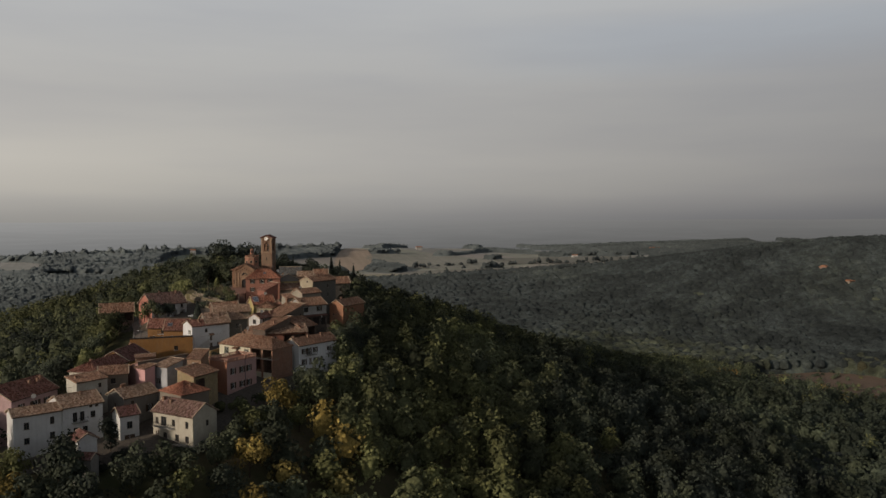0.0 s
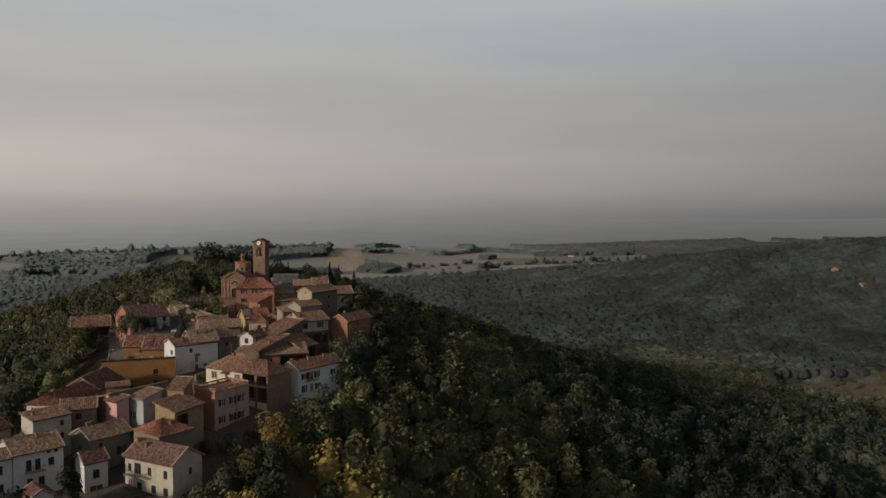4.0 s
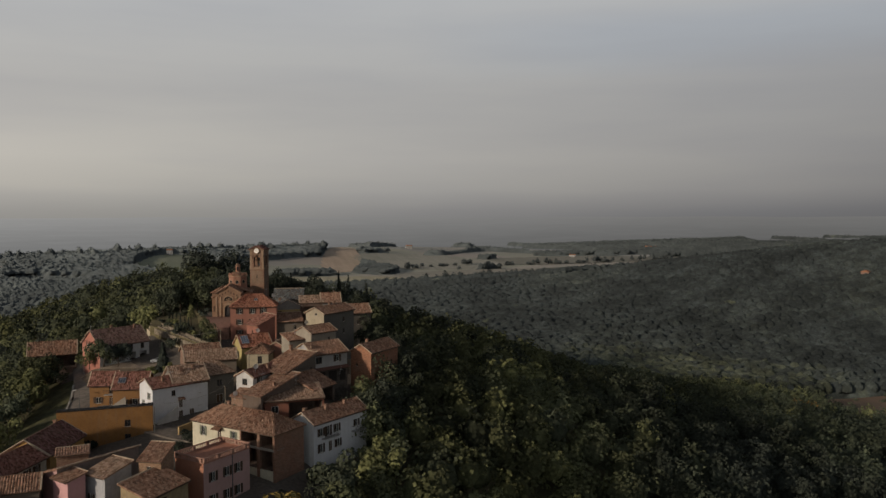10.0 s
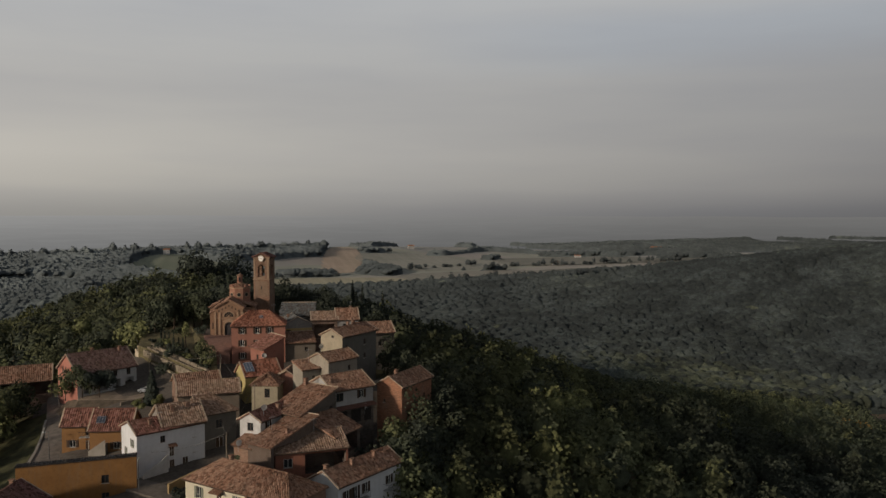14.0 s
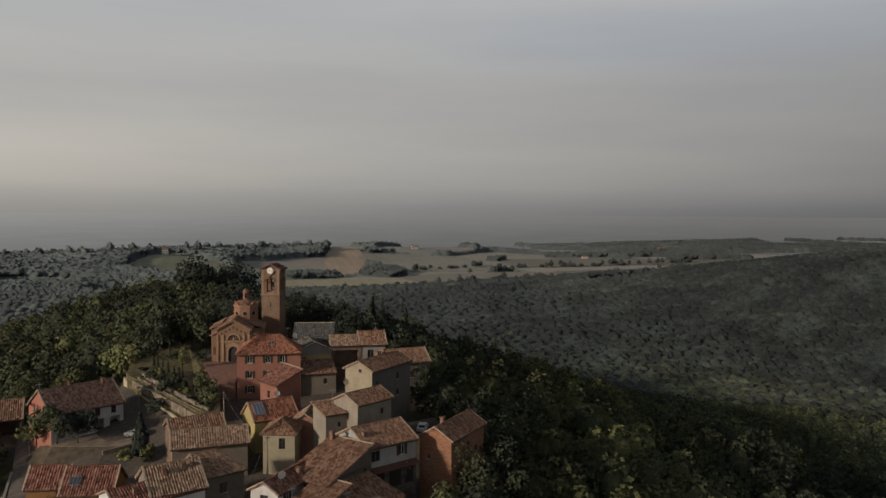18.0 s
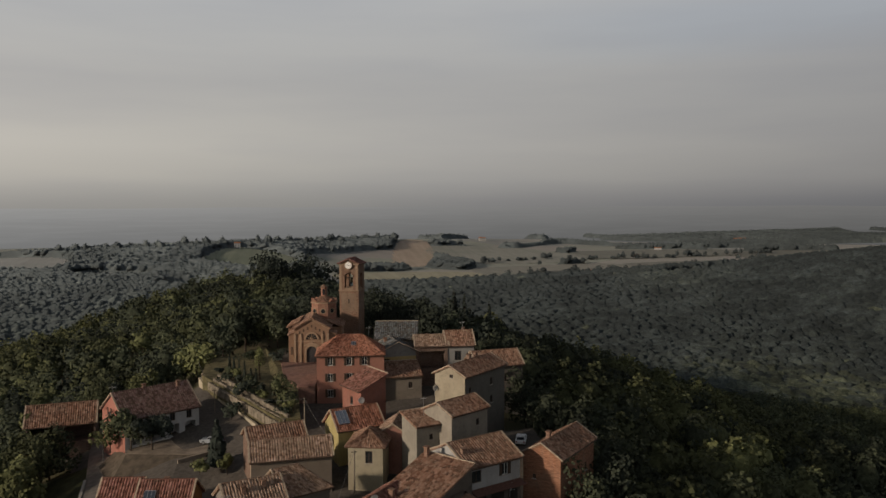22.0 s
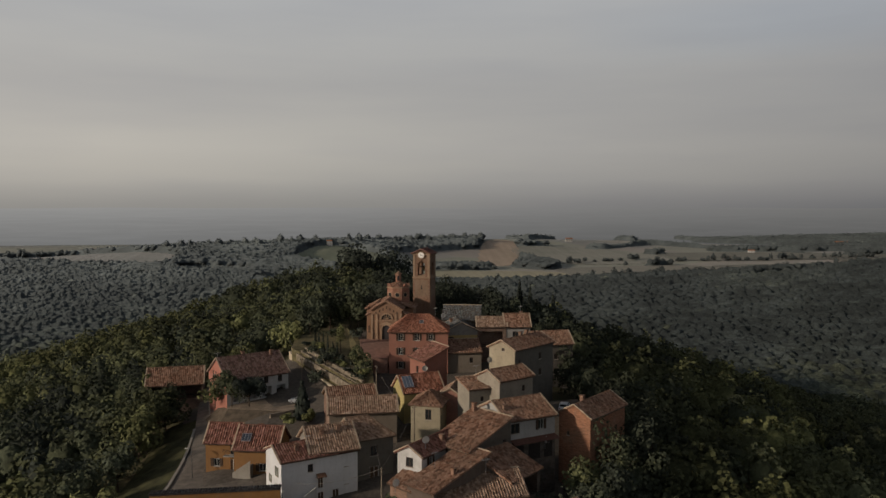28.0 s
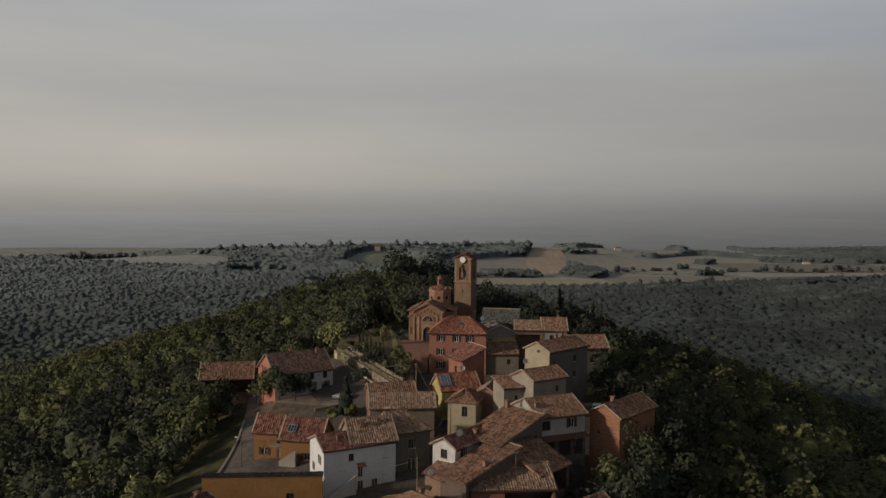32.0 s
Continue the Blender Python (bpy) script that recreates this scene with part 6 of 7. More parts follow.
def church():
    root = empty("church", pose(-8.9, -18.0, 80.1, 0, 0, -6))
    tagged(root, "sandy brick church with round window and octagonal lantern", "church")
    stone = plaster((0.35, 0.205, 0.125), 0.4)
    trim = plaster((0.43, 0.285, 0.18), 0.35)
    brick = masonry("brick", (0.34, 0.15, 0.095))
    dark = glass_mat()
    # nave with the facade gable
    bm = bmesh.new()
    prism(bm, [(-3.7, -1.5), (3.7, -1.5), (3.7, 7.6), (0, 9.7), (-3.7, 7.6)], 0.0, 16.0)
    wall = part("wall", bm, stone, root)
    part("transept", prism(bmesh.new(), [(-5.6, -1.5), (6.2, -1.5), (6.2, 7.0), (-5.6, 7.0)], 4.5, 12.5), stone, root)
    part("aisle", prism(bmesh.new(), [(-5.0, -1.5), (-3.7, -1.5), (-3.7, 6.6), (-5.0, 6.0)], 0.6, 5.0), stone, root)
    part("aisle", prism(bmesh.new(), [(3.7, -1.5), (5.0, -1.5), (5.0, 6.0), (3.7, 6.6)], 0.6, 5.0), stone, root)
    tile = rooftile(BROWN_T, "brown", 0.4)
    each_slope([((-4.2, 16.2, 7.35), (-4.2, -0.45, 7.35), (0, -0.45, 9.75), (0, 16.2, 9.75)), ((4.2, -0.45, 7.35), (4.2, 16.2, 7.35), (0, 16.2, 9.75), (0, -0.45, 9.75))], tile, root, 301)
    each_slope([((-6.0, 12.8, 7.0), (-6.0, 4.1, 7.0), (-3.0, 4.1, 8.5), (-3.0, 12.8, 8.5)), ((6.6, 4.1, 7.0), (6.6, 12.8, 7.0), (3.0, 12.8, 8.5), (3.0, 4.1, 8.5))], tile, root, 305)
    each_slope([((-5.3, 5.0, 5.95), (-5.3, 0.4, 5.95), (-3.7, 0.4, 6.75), (-3.7, 5.0, 6.75)), ((5.3, 0.4, 5.95), (5.3, 5.0, 5.95), (3.7, 5.0, 6.75), (3.7, 0.4, 6.75))], tile, root, 309)
    # facade: pilasters, raking cornice, portal, lunette, arcade under the gable
    for x in (-3.55, -2.35, 2.35, 3.55):
        box("pilaster", trim, root, x - 0.22, x + 0.22, -0.22, 0.05, -0.2, 6.3, bevel=0.03)
    box("cornice", trim, root, -3.8, 3.8, -0.2, 0.05, 4.55, 4.75)
    for sgn in (-1, 1):
        bm = bmesh.new()
        prism(bm, [(sgn * 4.0, 7.15), (sgn * 4.0, 7.5), (0, 9.75), (0, 9.35)], -0.35, 0.02)
        part("raking_cornice", bm, trim, root)
    # flat plates, not recesses: the arches' shade is in their dark colour
    for i, x in enumerate(np.linspace(-2.6, 2.6, 7)):
        z = 7.35 + (2.6 - abs(x)) * 0.52 - 0.55
        part("blind_arch", arch_prism(bmesh.new(), x - 0.19, x + 0.19, z - 0.55, z + 0.1, -0.03, 0.02), plain("arch_shadow", (0.10, 0.065, 0.045), 0.9), root)
    portal = part("portal", arch_ring(bmesh.new(), 0, 2.45, 1.12, 1.5, -0.4, 0.05), trim, root)
    for sgn in (-1, 1):
        box("jamb", trim, portal, sgn * 1.31 - 0.19, sgn * 1.31 + 0.19, -0.4, 0.05, 0, 2.45)
    part("door", arch_prism(bmesh.new(), -1.12, 1.12, 0, 3.57, -0.06, 0.02), wood_mat((0.045, 0.04, 0.04), "church_door_wood"), root, "dark wooden arched door")
    bm = bmesh.new()
    prism(bm, [(-1.75, 3.55), (1.75, 3.55), (1.75, 3.75), (0, 4.55), (-1.75, 3.75)], -0.3, 0.0)
    part("pediment", bm, trim, root)
    lun = part("lunette_window", arch_ring(bmesh.new(), 0, 5.05, 1.25, 1.6, -0.25, 0.05), trim, root)
    part("pane", arch_prism(bmesh.new(), -1.25, 1.25, 5.0, 6.3, -0.03, 0.02), dark, lun)
    for a in np.linspace(25, 155, 5):
        m = Matrix.Translation((0, -0.06, 5.05)) @ Matrix.Rotation(radians(90 - a), 4, "Y")
        box("bar", trim, lun, -0.05, 0.05, -0.03, 0.03, 0, 1.25, m)
    # niches are flat plates too, painted in the shade colour
    for sgn in (-1, 1):
        part("niche", arch_prism(bmesh.new(), sgn * 4.35 - 0.28, sgn * 4.35 + 0.28, 1.6, 3.4, 0.55, 0.62), plain("arch_shadow", (0.10, 0.065, 0.045), 0.9), root)
    # octagonal drum and lantern
    cx, cy = 1.9, 9.6
    dr = 2.95
    drum = part("drum", ngon(bmesh.new(), cx, cy, dr, 7.2, 12.1), brick, root, "brick octagonal drum")
    part("drum_cornice", ngon(bmesh.new(), cx, cy, dr + 0.2, 11.9, 12.15), trim, root)
    for i in range(8):
        a = radians(45 * i)
        m = Matrix.Translation((cx, cy, 0)) @ Matrix.Rotation(a + math.pi / 2, 4, "Z") @ Matrix.Translation((0, -dr * 0.924, 0))
        bm = bmesh.new()
        prism(bm, [(-1.15, 11.9), (1.15, 11.9), (0, 12.9)], -0.12, 0.5)
        bmesh.ops.transform(bm, matrix=m, verts=bm.verts)
        part("gablet", bm, brick, drum)
        if i in (5, 6, 7, 4):
            bm = bmesh.new()
            arch_ring(bm, 0, 10.2, 0.5, 0.72, -0.12, 0.1, 18, 0, 2 * math.pi)
            bmesh.ops.transform(bm, matrix=m, verts=bm.verts)
            part("oculus", bm, trim, drum)
            bm = bmesh.new()
            bmesh.ops.create_circle(bm, cap_ends=True, segments=18, radius=0.52, matrix=Matrix.Translation((0, -0.03, 10.2)) @ Matrix.Rotation(math.pi / 2, 4, "X"))
            bmesh.ops.transform(bm, matrix=m, verts=bm.verts)
            part("oculus_glass", bm, dark, drum)
    part("drum_roof", ngon(bmesh.new(), cx, cy, dr + 0.25, 12.2, 13.4, 8, 0.7), tile, root)
    lant = part("lantern", ngon(bmesh.new(), cx, cy, 0.75, 13.0, 15.4, 8), brick, root)
    for i in range(4):
        m = Matrix.Translation((cx, cy, 0)) @ Matrix.Rotation(radians(90 * i), 4, "Z")
        part("opening", arch_prism(bmesh.new(), -0.24, 0.24, 13.7, 15.0, -0.74, -0.66, m), dark, lant)
    part("lantern_roof", ngon(bmesh.new(), cx, cy, 0.98, 15.4, 16.0, 8, 0.1), tile, root)


def bell_tower():
    root = empty("bell_tower", pose(0.1, 0.0, 79.5, 0, 0, -20))
    tagged(root, "square brick bell tower with clock and arched belfry", "tower")
    brick = masonry("brick", (0.235, 0.13, 0.082))
    render = plaster((0.27, 0.18, 0.12), 0.5)
    trim = plaster((0.34, 0.23, 0.15), 0.35)
    w, d = 2.4, 4.8
    box("shaft", brick, root, -w, w, 0, d, -1.5, 13.9)
    box("panel", render, root, -w + 0.5, w - 0.5, -0.06, 0.1, 9.2, 13.4, label="plastered panel")
    box("panel", render, root, w - 0.1, w + 0.06, 0.6, d - 0.6, 9.2, 13.4)
    box("slit", glass_mat(), root, -0.12, 0.12, -0.09, 0, 11.0, 12.0)
    box("cornice", trim, root, -w - 0.2, w + 0.2, -0.2, d + 0.2, 13.9, 14.2, bevel=0.05)
    # belfry: piers, arches, solid top
    p = 0.78
    for x0, x1 in ((-w, -w + 1.35), (w - 1.35, w)):
        for y0, y1 in ((0, 1.35), (d - 1.35, d)):
            box("pier", brick, root, x0, x1, y0, y1, 14.2, 18.4)
    for y0 in (0.0, d - 1.35):
        part("arch", arch_ring(bmesh.new(), 0, 17.3, 1.05, 1.5, y0, y0 + 1.35), brick, root)
        box("sill", trim, root, -1.05, 1.05, y0 + 0.1, y0 + 1.2, 14.2, 14.7)
    for sgn in (-1, 1):
        bm = arch_ring(bmesh.new(), 0, 17.3, 1.05, 1.5, -0.67, 0.68)
        bmesh.ops.transform(bm, matrix=Matrix.Translation((sgn * (w - 0.675), d / 2, 0)) @ Matrix.Rotation(math.pi / 2, 4, "Z"), verts=bm.verts)
        part("arch", bm, brick, root)
        box("sill", trim, root, sgn * (w - 0.675) - 0.55, sgn * (w - 0.675) + 0.55, d / 2 - 1.05, d / 2 + 1.05, 14.2, 14.7)
    box("head", brick, root, -w, w, 0, d, 18.4, 20.6)
    part("gable", prism(bmesh.new(), [(-w, 20.6), (w, 20.6), (0, 21.6)], 0, d), brick, root)
    for x in (-w + 0.35, w - 0.35):
        box("pilaster", trim, root, x - 0.3, x + 0.3, -0.1, 0.05, 14.2, 20.2)
        box("pilaster", trim, root, w - 0.05, w + 0.1, d / 2 + (x / w) * d / 2 - 0.3, d / 2 + (x / w) * d / 2 + 0.3, 14.2, 20.2)
    box("cornice", trim, root, -w - 0.25, w + 0.25, -0.25, d + 0.25, 20.2, 20.5, bevel=0.05)
    tile = rooftile(DARK_T, "dark", 0.15)
    each_slope([((-w - 0.5, d + 0.5, 20.55), (-w - 0.5, -0.5, 20.55), (0, -0.5, 21.85), (0, d + 0.5, 21.85)), ((w + 0.5, -0.5, 20.55), (w + 0.5, d + 0.5, 20.55), (0, d + 0.5, 21.85), (0, -0.5, 21.85))], tile, root, 401)
    # clock
    bm = bmesh.new()
    bmesh.ops.create_cone(bm, cap_ends=True, segments=28, radius1=0.85, radius2=0.85, depth=0.14, matrix=Matrix.Translation((0, -0.3, 20.2)) @ Matrix.Rotation(math.pi / 2, 4, "X"))
    clock = part("clock", bm, plain("white_clock_face", (0.72, 0.70, 0.66), 0.5, 0, 0.08), root, "round white clock face")
    part("rim", arch_ring(bmesh.new(), 0, 20.2, 0.83, 0.98, -0.42, -0.2, 24, 0, 2 * math.pi), trim, clock)
    ink = plain("black_clock_paint", (0.02, 0.02, 0.02), 0.6)
    for a, l, wd in ((300, 0.45, 0.09), (105, 0.65, 0.06)):
        m = Matrix.Translation((0, -0.40, 20.2)) @ Matrix.Rotation(radians(a), 4, "Y")
        box("pointer", ink, clock, -wd / 2, wd / 2, -0.02, 0.02, -0.08, l, m)
    for k in range(12):
        m = Matrix.Translation((0, -0.39, 20.2)) @ Matrix.Rotation(radians(30 * k), 4, "Y")
        box("mark", ink, clock, -0.025, 0.025, -0.01, 0.01, 0.62, 0.76, m)
    # bell
    bm = bmesh.new()
    prof = [(0.1, 1.0), (0.35, 0.9), (0.42, 0.5), (0.5, 0.2), (0.68, 0.0)]
    rings = [[bm.verts.new((r * math.cos(a), d / 2 + r * math.sin(a), 15.8 + z)) for a in np.linspace(0, 2 * math.pi, 14, endpoint=False)] for r, z in prof]
    for p0, p1 in zip(rings, rings[1:]):
        for i in range(14):
            bm.faces.new((p0[i], p1[i], p1[(i + 1) % 14], p0[(i + 1) % 14]))
    part("bell", bm, plain("bell_bronze", (0.14, 0.11, 0.06), 0.45, 0.8), root, "bronze bell")
    box("beam", wood_mat(), root, -1.6, 1.6, d / 2 - 0.12, d / 2 + 0.12, 16.8, 17.05)


church()
bell_tower()


# ---------------------------------------------------------------- house with a roof terrace
def terrace_house():
    th = pose(-9.5, -124.0, 60.5, 0, 0, -46)
    root = empty("terrace_house", th)
    tagged(root, "pink house with balustraded terracotta roof terrace", "house")
    L, W, H = 7.2, 10.6, 9.1
    V, Fc, Mi = [], [], []
    c = [(-L / 2, -W / 2), (L / 2, -W / 2), (L / 2, W / 2), (-L / 2, W / 2)]
    pink, terra = plaster((0.52, 0.33, 0.29), 0.2), plaster((0.46, 0.21, 0.13), 0.25)
    spots_ = [(s, z) for z in (5.6, 1.6) for s in (0.2, 0.5, 0.74)]
    holes = {1: [(s * W - 0.5, s * W + 0.5, z, z + 1.7, 0.16, False) for s, z in spots_]}
    for k in range(4):
        wall_face(V, Fc, Mi, c[k], c[(k + 1) % 4], -4, H, holes.get(k, []), 2 if k == 0 else 0)
    ob = mesh_ob("wall", V, Fc, [pink, glass_mat(), terra], root)
    ob.data.polygons.foreach_set("material_index", Mi)
    for s, z in spots_:
        window_parts(root, (L / 2, -W / 2 + s * W, z), (0, 1), (1, 0), 1.0, 1.7, BR_SH, "window", ("white_window_paint", (0.55, 0.54, 0.5)))
    box("terrace_floor", plain("terracotta_floor", (0.34, 0.155, 0.10), 0.85, 0, 0.2, 1.5), root, -L / 2 - 0.1, L / 2 + 0.1, -W / 2 - 0.1, W / 2 + 0.1, H, H + 0.12)
    conc = plaster((0.44, 0.25, 0.18), 0.3)
    for k in range(4):
        a, b = Vector((*c[k], 0)), Vector((*c[(k + 1) % 4], 0))
        d = b - a
        m = Matrix.Translation(a) @ Matrix.Rotation(math.atan2(d.y, d.x), 4, "Z")
        bal = box("balustrade", conc, root, 0, d.length, -0.14, 0.14, H + 0.88, H + 1.02, m, bevel=0.03)
        box("plinth", conc, bal, 0, d.length, -0.12, 0.12, H + 0.12, H + 0.24, m)
        n = int(d.length / 0.38)
        for i in range(n):
            s = (i + 0.5) * d.length / n
            if i % 8 == 0:
                box("post", conc, bal, s - 0.17, s + 0.17, -0.17, 0.17, H + 0.12, H + 1.06, m)
            else:
                box("baluster", conc, bal, s - 0.07, s + 0.07, -0.07, 0.07, H + 0.24, H + 0.88, m, bevel=0.02)
    box("downpipe", plain("grey_pipe", (0.10, 0.10, 0.10), 0.5), root, L / 2 + 0.02, L / 2 + 0.14, -W / 2 + W * 0.6, -W / 2 + W * 0.6 + 0.12, -2, H)


terrace_house()


# grassy verge below the parapet, and paving up to the ochre house
draped("verge", lambda X, Y: (X > -57) & (X < -45.2) & (Y > -96) & (Y < -40) & (X < -45.2 + 0.0 * Y), -57, -45, -96, -40, 1.2, 0.25, plain("verge_grass", (0.050, 0.050, 0.022), 0.95, 0, 0.5, 0.5), "rough green grass bank beside the road", "grass")
slab("pavement", [(-44.0, -82, gz(-42, -82) + 0.75), (-27, -83, 66.5), (-25.5, -74, 66.6), (-33, -65.5, 67.0), (-41.5, -64, gz(-42, -64) + 0.75), (-43.4, -74, gz(-42, -74) + 0.75)], ASPHALT, 3, "worn grey paving before the ochre house", "pavement")

# ---------------------------------------------------------------- single trees and shrubs
def leafy(name, pos, tall, wide, kind, label, category, per=700, leaf=0.5, lobes=8, seed=1, sink=0.2):
    ob = tree_proto(seed, tall, wide, kind, per, leaf, lobes)
    ob.name = name
    ob.matrix_world = pose(pos[0], pos[1], (gz(pos[0], pos[1]) if len(pos) < 3 else pos[2]) - sink, 0, 0, seed * 37 % 360)
    return tagged(ob, label, category)


def spire(name, pos, tall, wide, kind, label, per=700, leaf=0.4, seed=1, droop=0.0):
    """Conifer: tapered trunk and whorls of clumps narrowing to the tip."""
    rng = np.random.RandomState(seed)
    root = empty(name, pose(pos[0], pos[1], (gz(pos[0], pos[1]) if len(pos) < 3 else pos[2]) - 0.2))
    tagged(root, label, "tree")
    bm = bmesh.new()
    r = bmesh.ops.create_cone(bm, cap_ends=True, segments=7, radius1=0.022 * tall, radius2=0.004 * tall, depth=tall * 0.95, matrix=Matrix.Translation((0, 0, tall * 0.475)))
    part("trunk", bm, plain("tree_bark", (0.06, 0.045, 0.033), 0.95, 0, 0.35, 4.0), root)
    t = 0.08 + 0.92 * (1 - np.sqrt(rng.rand(per)))
    ring = (np.floor(t * 9) / 9 - t) * 9 * 0.35 + 1.0
    a = rng.uniform(0, 6.283, per)
    rad = wide / 2 * (1.03 - t) * ring * rng.uniform(0.65, 1.05, per)
    P = np.stack([rad * np.cos(a), rad * np.sin(a), t * tall - droop * rad], 1)
    d = np.stack([np.cos(a), np.sin(a), np.full(per, 0.55)], 1) + rng.normal(0, 0.3, (per, 3))
    d /= np.linalg.norm(d, axis=1)[:, None]
    me = quads_mesh("crown", P, d, leaf * rng.uniform(0.7, 1.3, per), np.full(per, kind))
    me.materials.append(NEAR_LEAF)
    new("crown", me).parent = root
    return root


leafy("round_tree", (-23.5, 128), 16.5, 18, 0.0, "large dark round tree on the ridge", "tree", 1300, 0.95, 10, 501)
leafy("round_tree", (-7.5, 132), 17.5, 20, 0.0, "large dark round tree on the ridge", "tree", 1300, 0.95, 10, 502)
for x, y, top, w, k in ((23.4, -92.5, 75.2, 7.5, 0.45), (30.8, -85.5, 77.0, 8.5, 0.30), (35.0, -79.5, 77.6, 9.0, 0.12), (20.5, -99.0, 74.0, 8.0, 0.20), (38.0, -72.0, 78.0, 9.0, 0.25), (17.0, -96.0, 70.5, 5.5, 0.02), (27.5, -94.0, 74.5, 8.0, 0.08)):
    leafy("tree", (x, y), top - gz(x, y), w, k, "broadleaf tree close below the brick house", "tree", 1600, 0.42, 10, int(600 + x))
for x, y, top, w in ((30.5, 25.0, 91.0, 5.0), (41.0, 26.0, 87.0, 5.5), (35.0, 32.0, 88.5, 5.0), (24.0, 30.0, 88.0, 4.5)):
    spire("fir_tree", (x, y), top - gz(x, y), w, 0.0, "tall dark fir behind the village", 700, 0.6, int(650 + x), 0.2)
for k in range(16):
    q = k / 15
    gx, gy, gzz = -27.5 + 14.0 * q + (k % 3) * 1.1 - 0.6, -22.0 - 24.5 * q + (k % 2) * 1.2, 79.3 - 2.6 * q
    leafy("garden_shrub", (gx, gy, gzz), 1.3 + 0.5 * (k % 3), 1.9 + 0.5 * (k % 4), (0.05, 0.35, 0.6, 0.15)[k % 4], ("dark green", "green", "yellow-green", "dark green")[k % 4] + " shrub on the church garden terraces", "shrub", 170, 0.36, 5, 670 + k)
for x, y, tl, w, k in ((-56.0, -39.5, 8.5, 7.0, 0.3), (-60.0, -37.0, 9.5, 8.0, 0.45), (-64.5, -31.0, 10.5, 8.0, 0.2), (-58.0, -48.0, 9.0, 7.5, 0.55)):
    leafy("tree", (x, y), tl, w, k, "green broadleaf tree beside the open barn", "tree", 1300, 0.45, 9, int(700 - x))
spire("fir_tree", (-24.6, -55.5, 71.4), 8.0, 5.2, 0.0, "dark green conifer beside the yard", 900, 0.5, 11, 0.25)
leafy("small_tree", (-40.5, -45.8, 71.6), 6.5, 6.0, 0.36, "rusty green autumn tree before the farmhouse", "tree", 1100, 0.42, 8, 503)
leafy("small_tree", (-36.8, -46.2, 71.6), 6.4, 5.4, 0.0, "dark green tree before the farmhouse", "tree", 1200, 0.42, 8, 504)
leafy("small_tree", (-44.5, -43.5, 71.2), 4.6, 4.2, 0.55, "low green tree beside the pink farmhouse", "tree", 500, 0.4, 7, 505)
leafy("bushy_tree", (-14.8, -40.5, 77.4), 5.4, 4.8, 0.45, "bushy green tree beside the church square", "tree", 900, 0.34, 7, 506)
leafy("garden_shrub", (-12.9, -42.0, 77.2), 2.6, 3.0, 0.02, "dark shrub beside the church square", "shrub", 300, 0.34, 6, 507)
leafy("thin_tree", (-19.6, -24.0, 79.0), 6.2, 2.8, 0.72, "slender yellow-green tree in the garden", "tree", 350, 0.34, 6, 508)
leafy("garden_shrub", (-22.2, -35.6, 77.3), 3.0, 3.4, 0.06, "dark shrub on the terrace wall", "shrub", 320, 0.34, 6, 509)
leafy("garden_shrub", (-24.0, -38.5, 74.6), 2.8, 4.0, 0.10, "dark shrub under the terrace wall", "shrub", 320, 0.36, 6, 510)
leafy("garden_shrub", (-17.5, -14.0, 79.6), 2.6, 4.0, 0.05, "clipped dark hedge beside the church", "shrub", 320, 0.34, 6, 511)
leafy("garden_shrub", (-22.0, -10.0, 79.5), 2.4, 4.5, 0.30, "green shrub behind the garden", "shrub", 320, 0.34, 6, 512)
for i, (x, y) in enumerate([(-25.4, -18.2), (-23.9, -22.5), (-22.5, -26.2), (-21.0, -29.2), (-19.8, -32.0), (-26.6, -15.0)]):
    tagged(spire("cypress", (x, y, 78.9), 3.4 + 0.3 * (i % 3), 0.95, 0.05, "slim dark cypress in the church garden", 260, 0.26, 520 + i), group="garden cypresses")
for i, (x, y, h, z) in enumerate([(29.5, 17, 16, None), (33, 22, 13, None), (37, 12, 12, None), (41, 18, 11, None), (12, 14, 12, None)]):
    tagged(spire("fir_tree", (x, y), h, 4.4, 0.0, "tall dark fir behind the village roofs", 800, 0.55, 540 + i, 0.3), group="firs behind the village")
leafy("small_tree", (-43.0, -163.5, 55.6), 5.5, 5.4, 0.05, "dark bushy tree before the white house", "tree", 700, 0.45, 8, 561)
leafy("small_tree", (-35.5, -157.5, 55.6), 7.2, 4.6, 0.0, "dark tree before the small white house", "tree", 700, 0.45, 8, 562)
for i, (x, y, h, w, k) in enumerate([(24.5, -93, 7.0, 6.5, 0.2), (30.5, -88, 7.5, 6.5, 0.3), (35, -81, 8.0, 7.0, 0.25), (21.5, -98, 5.5, 5.5, 0.12), (9.5, -121, 5.0, 5.0, 0.35), (14.5, -118.5, 5.0, 5.2, 0.3), (20, -113, 6.0, 6.0, 0.4), (4.5, -130, 4.0, 5.0, 0.3),
                                     (-1.0, -136, 4.5, 5.0, 0.3), (-7, -141, 4.2, 5.0, 0.45), (-4.0, -149, 6.0, 6.5, 0.6), (-12, -140, 3.2, 4.0, 0.5), (-29, -170, 4.0, 5.0, 0.1), (-55, -170, 6.0, 6.5, 0.7), (-48, -173, 5.5, 6.5, 0.75), (-61, -165, 7, 7, 0.3), (-64, -152, 7, 7, 0.2)]):
    leafy("slope_tree", (x, y), h, w, k, "leafy green tree at the edge of the village", "tree", 620, 0.5, 7, 570 + i)["group"] = "trees round the village"
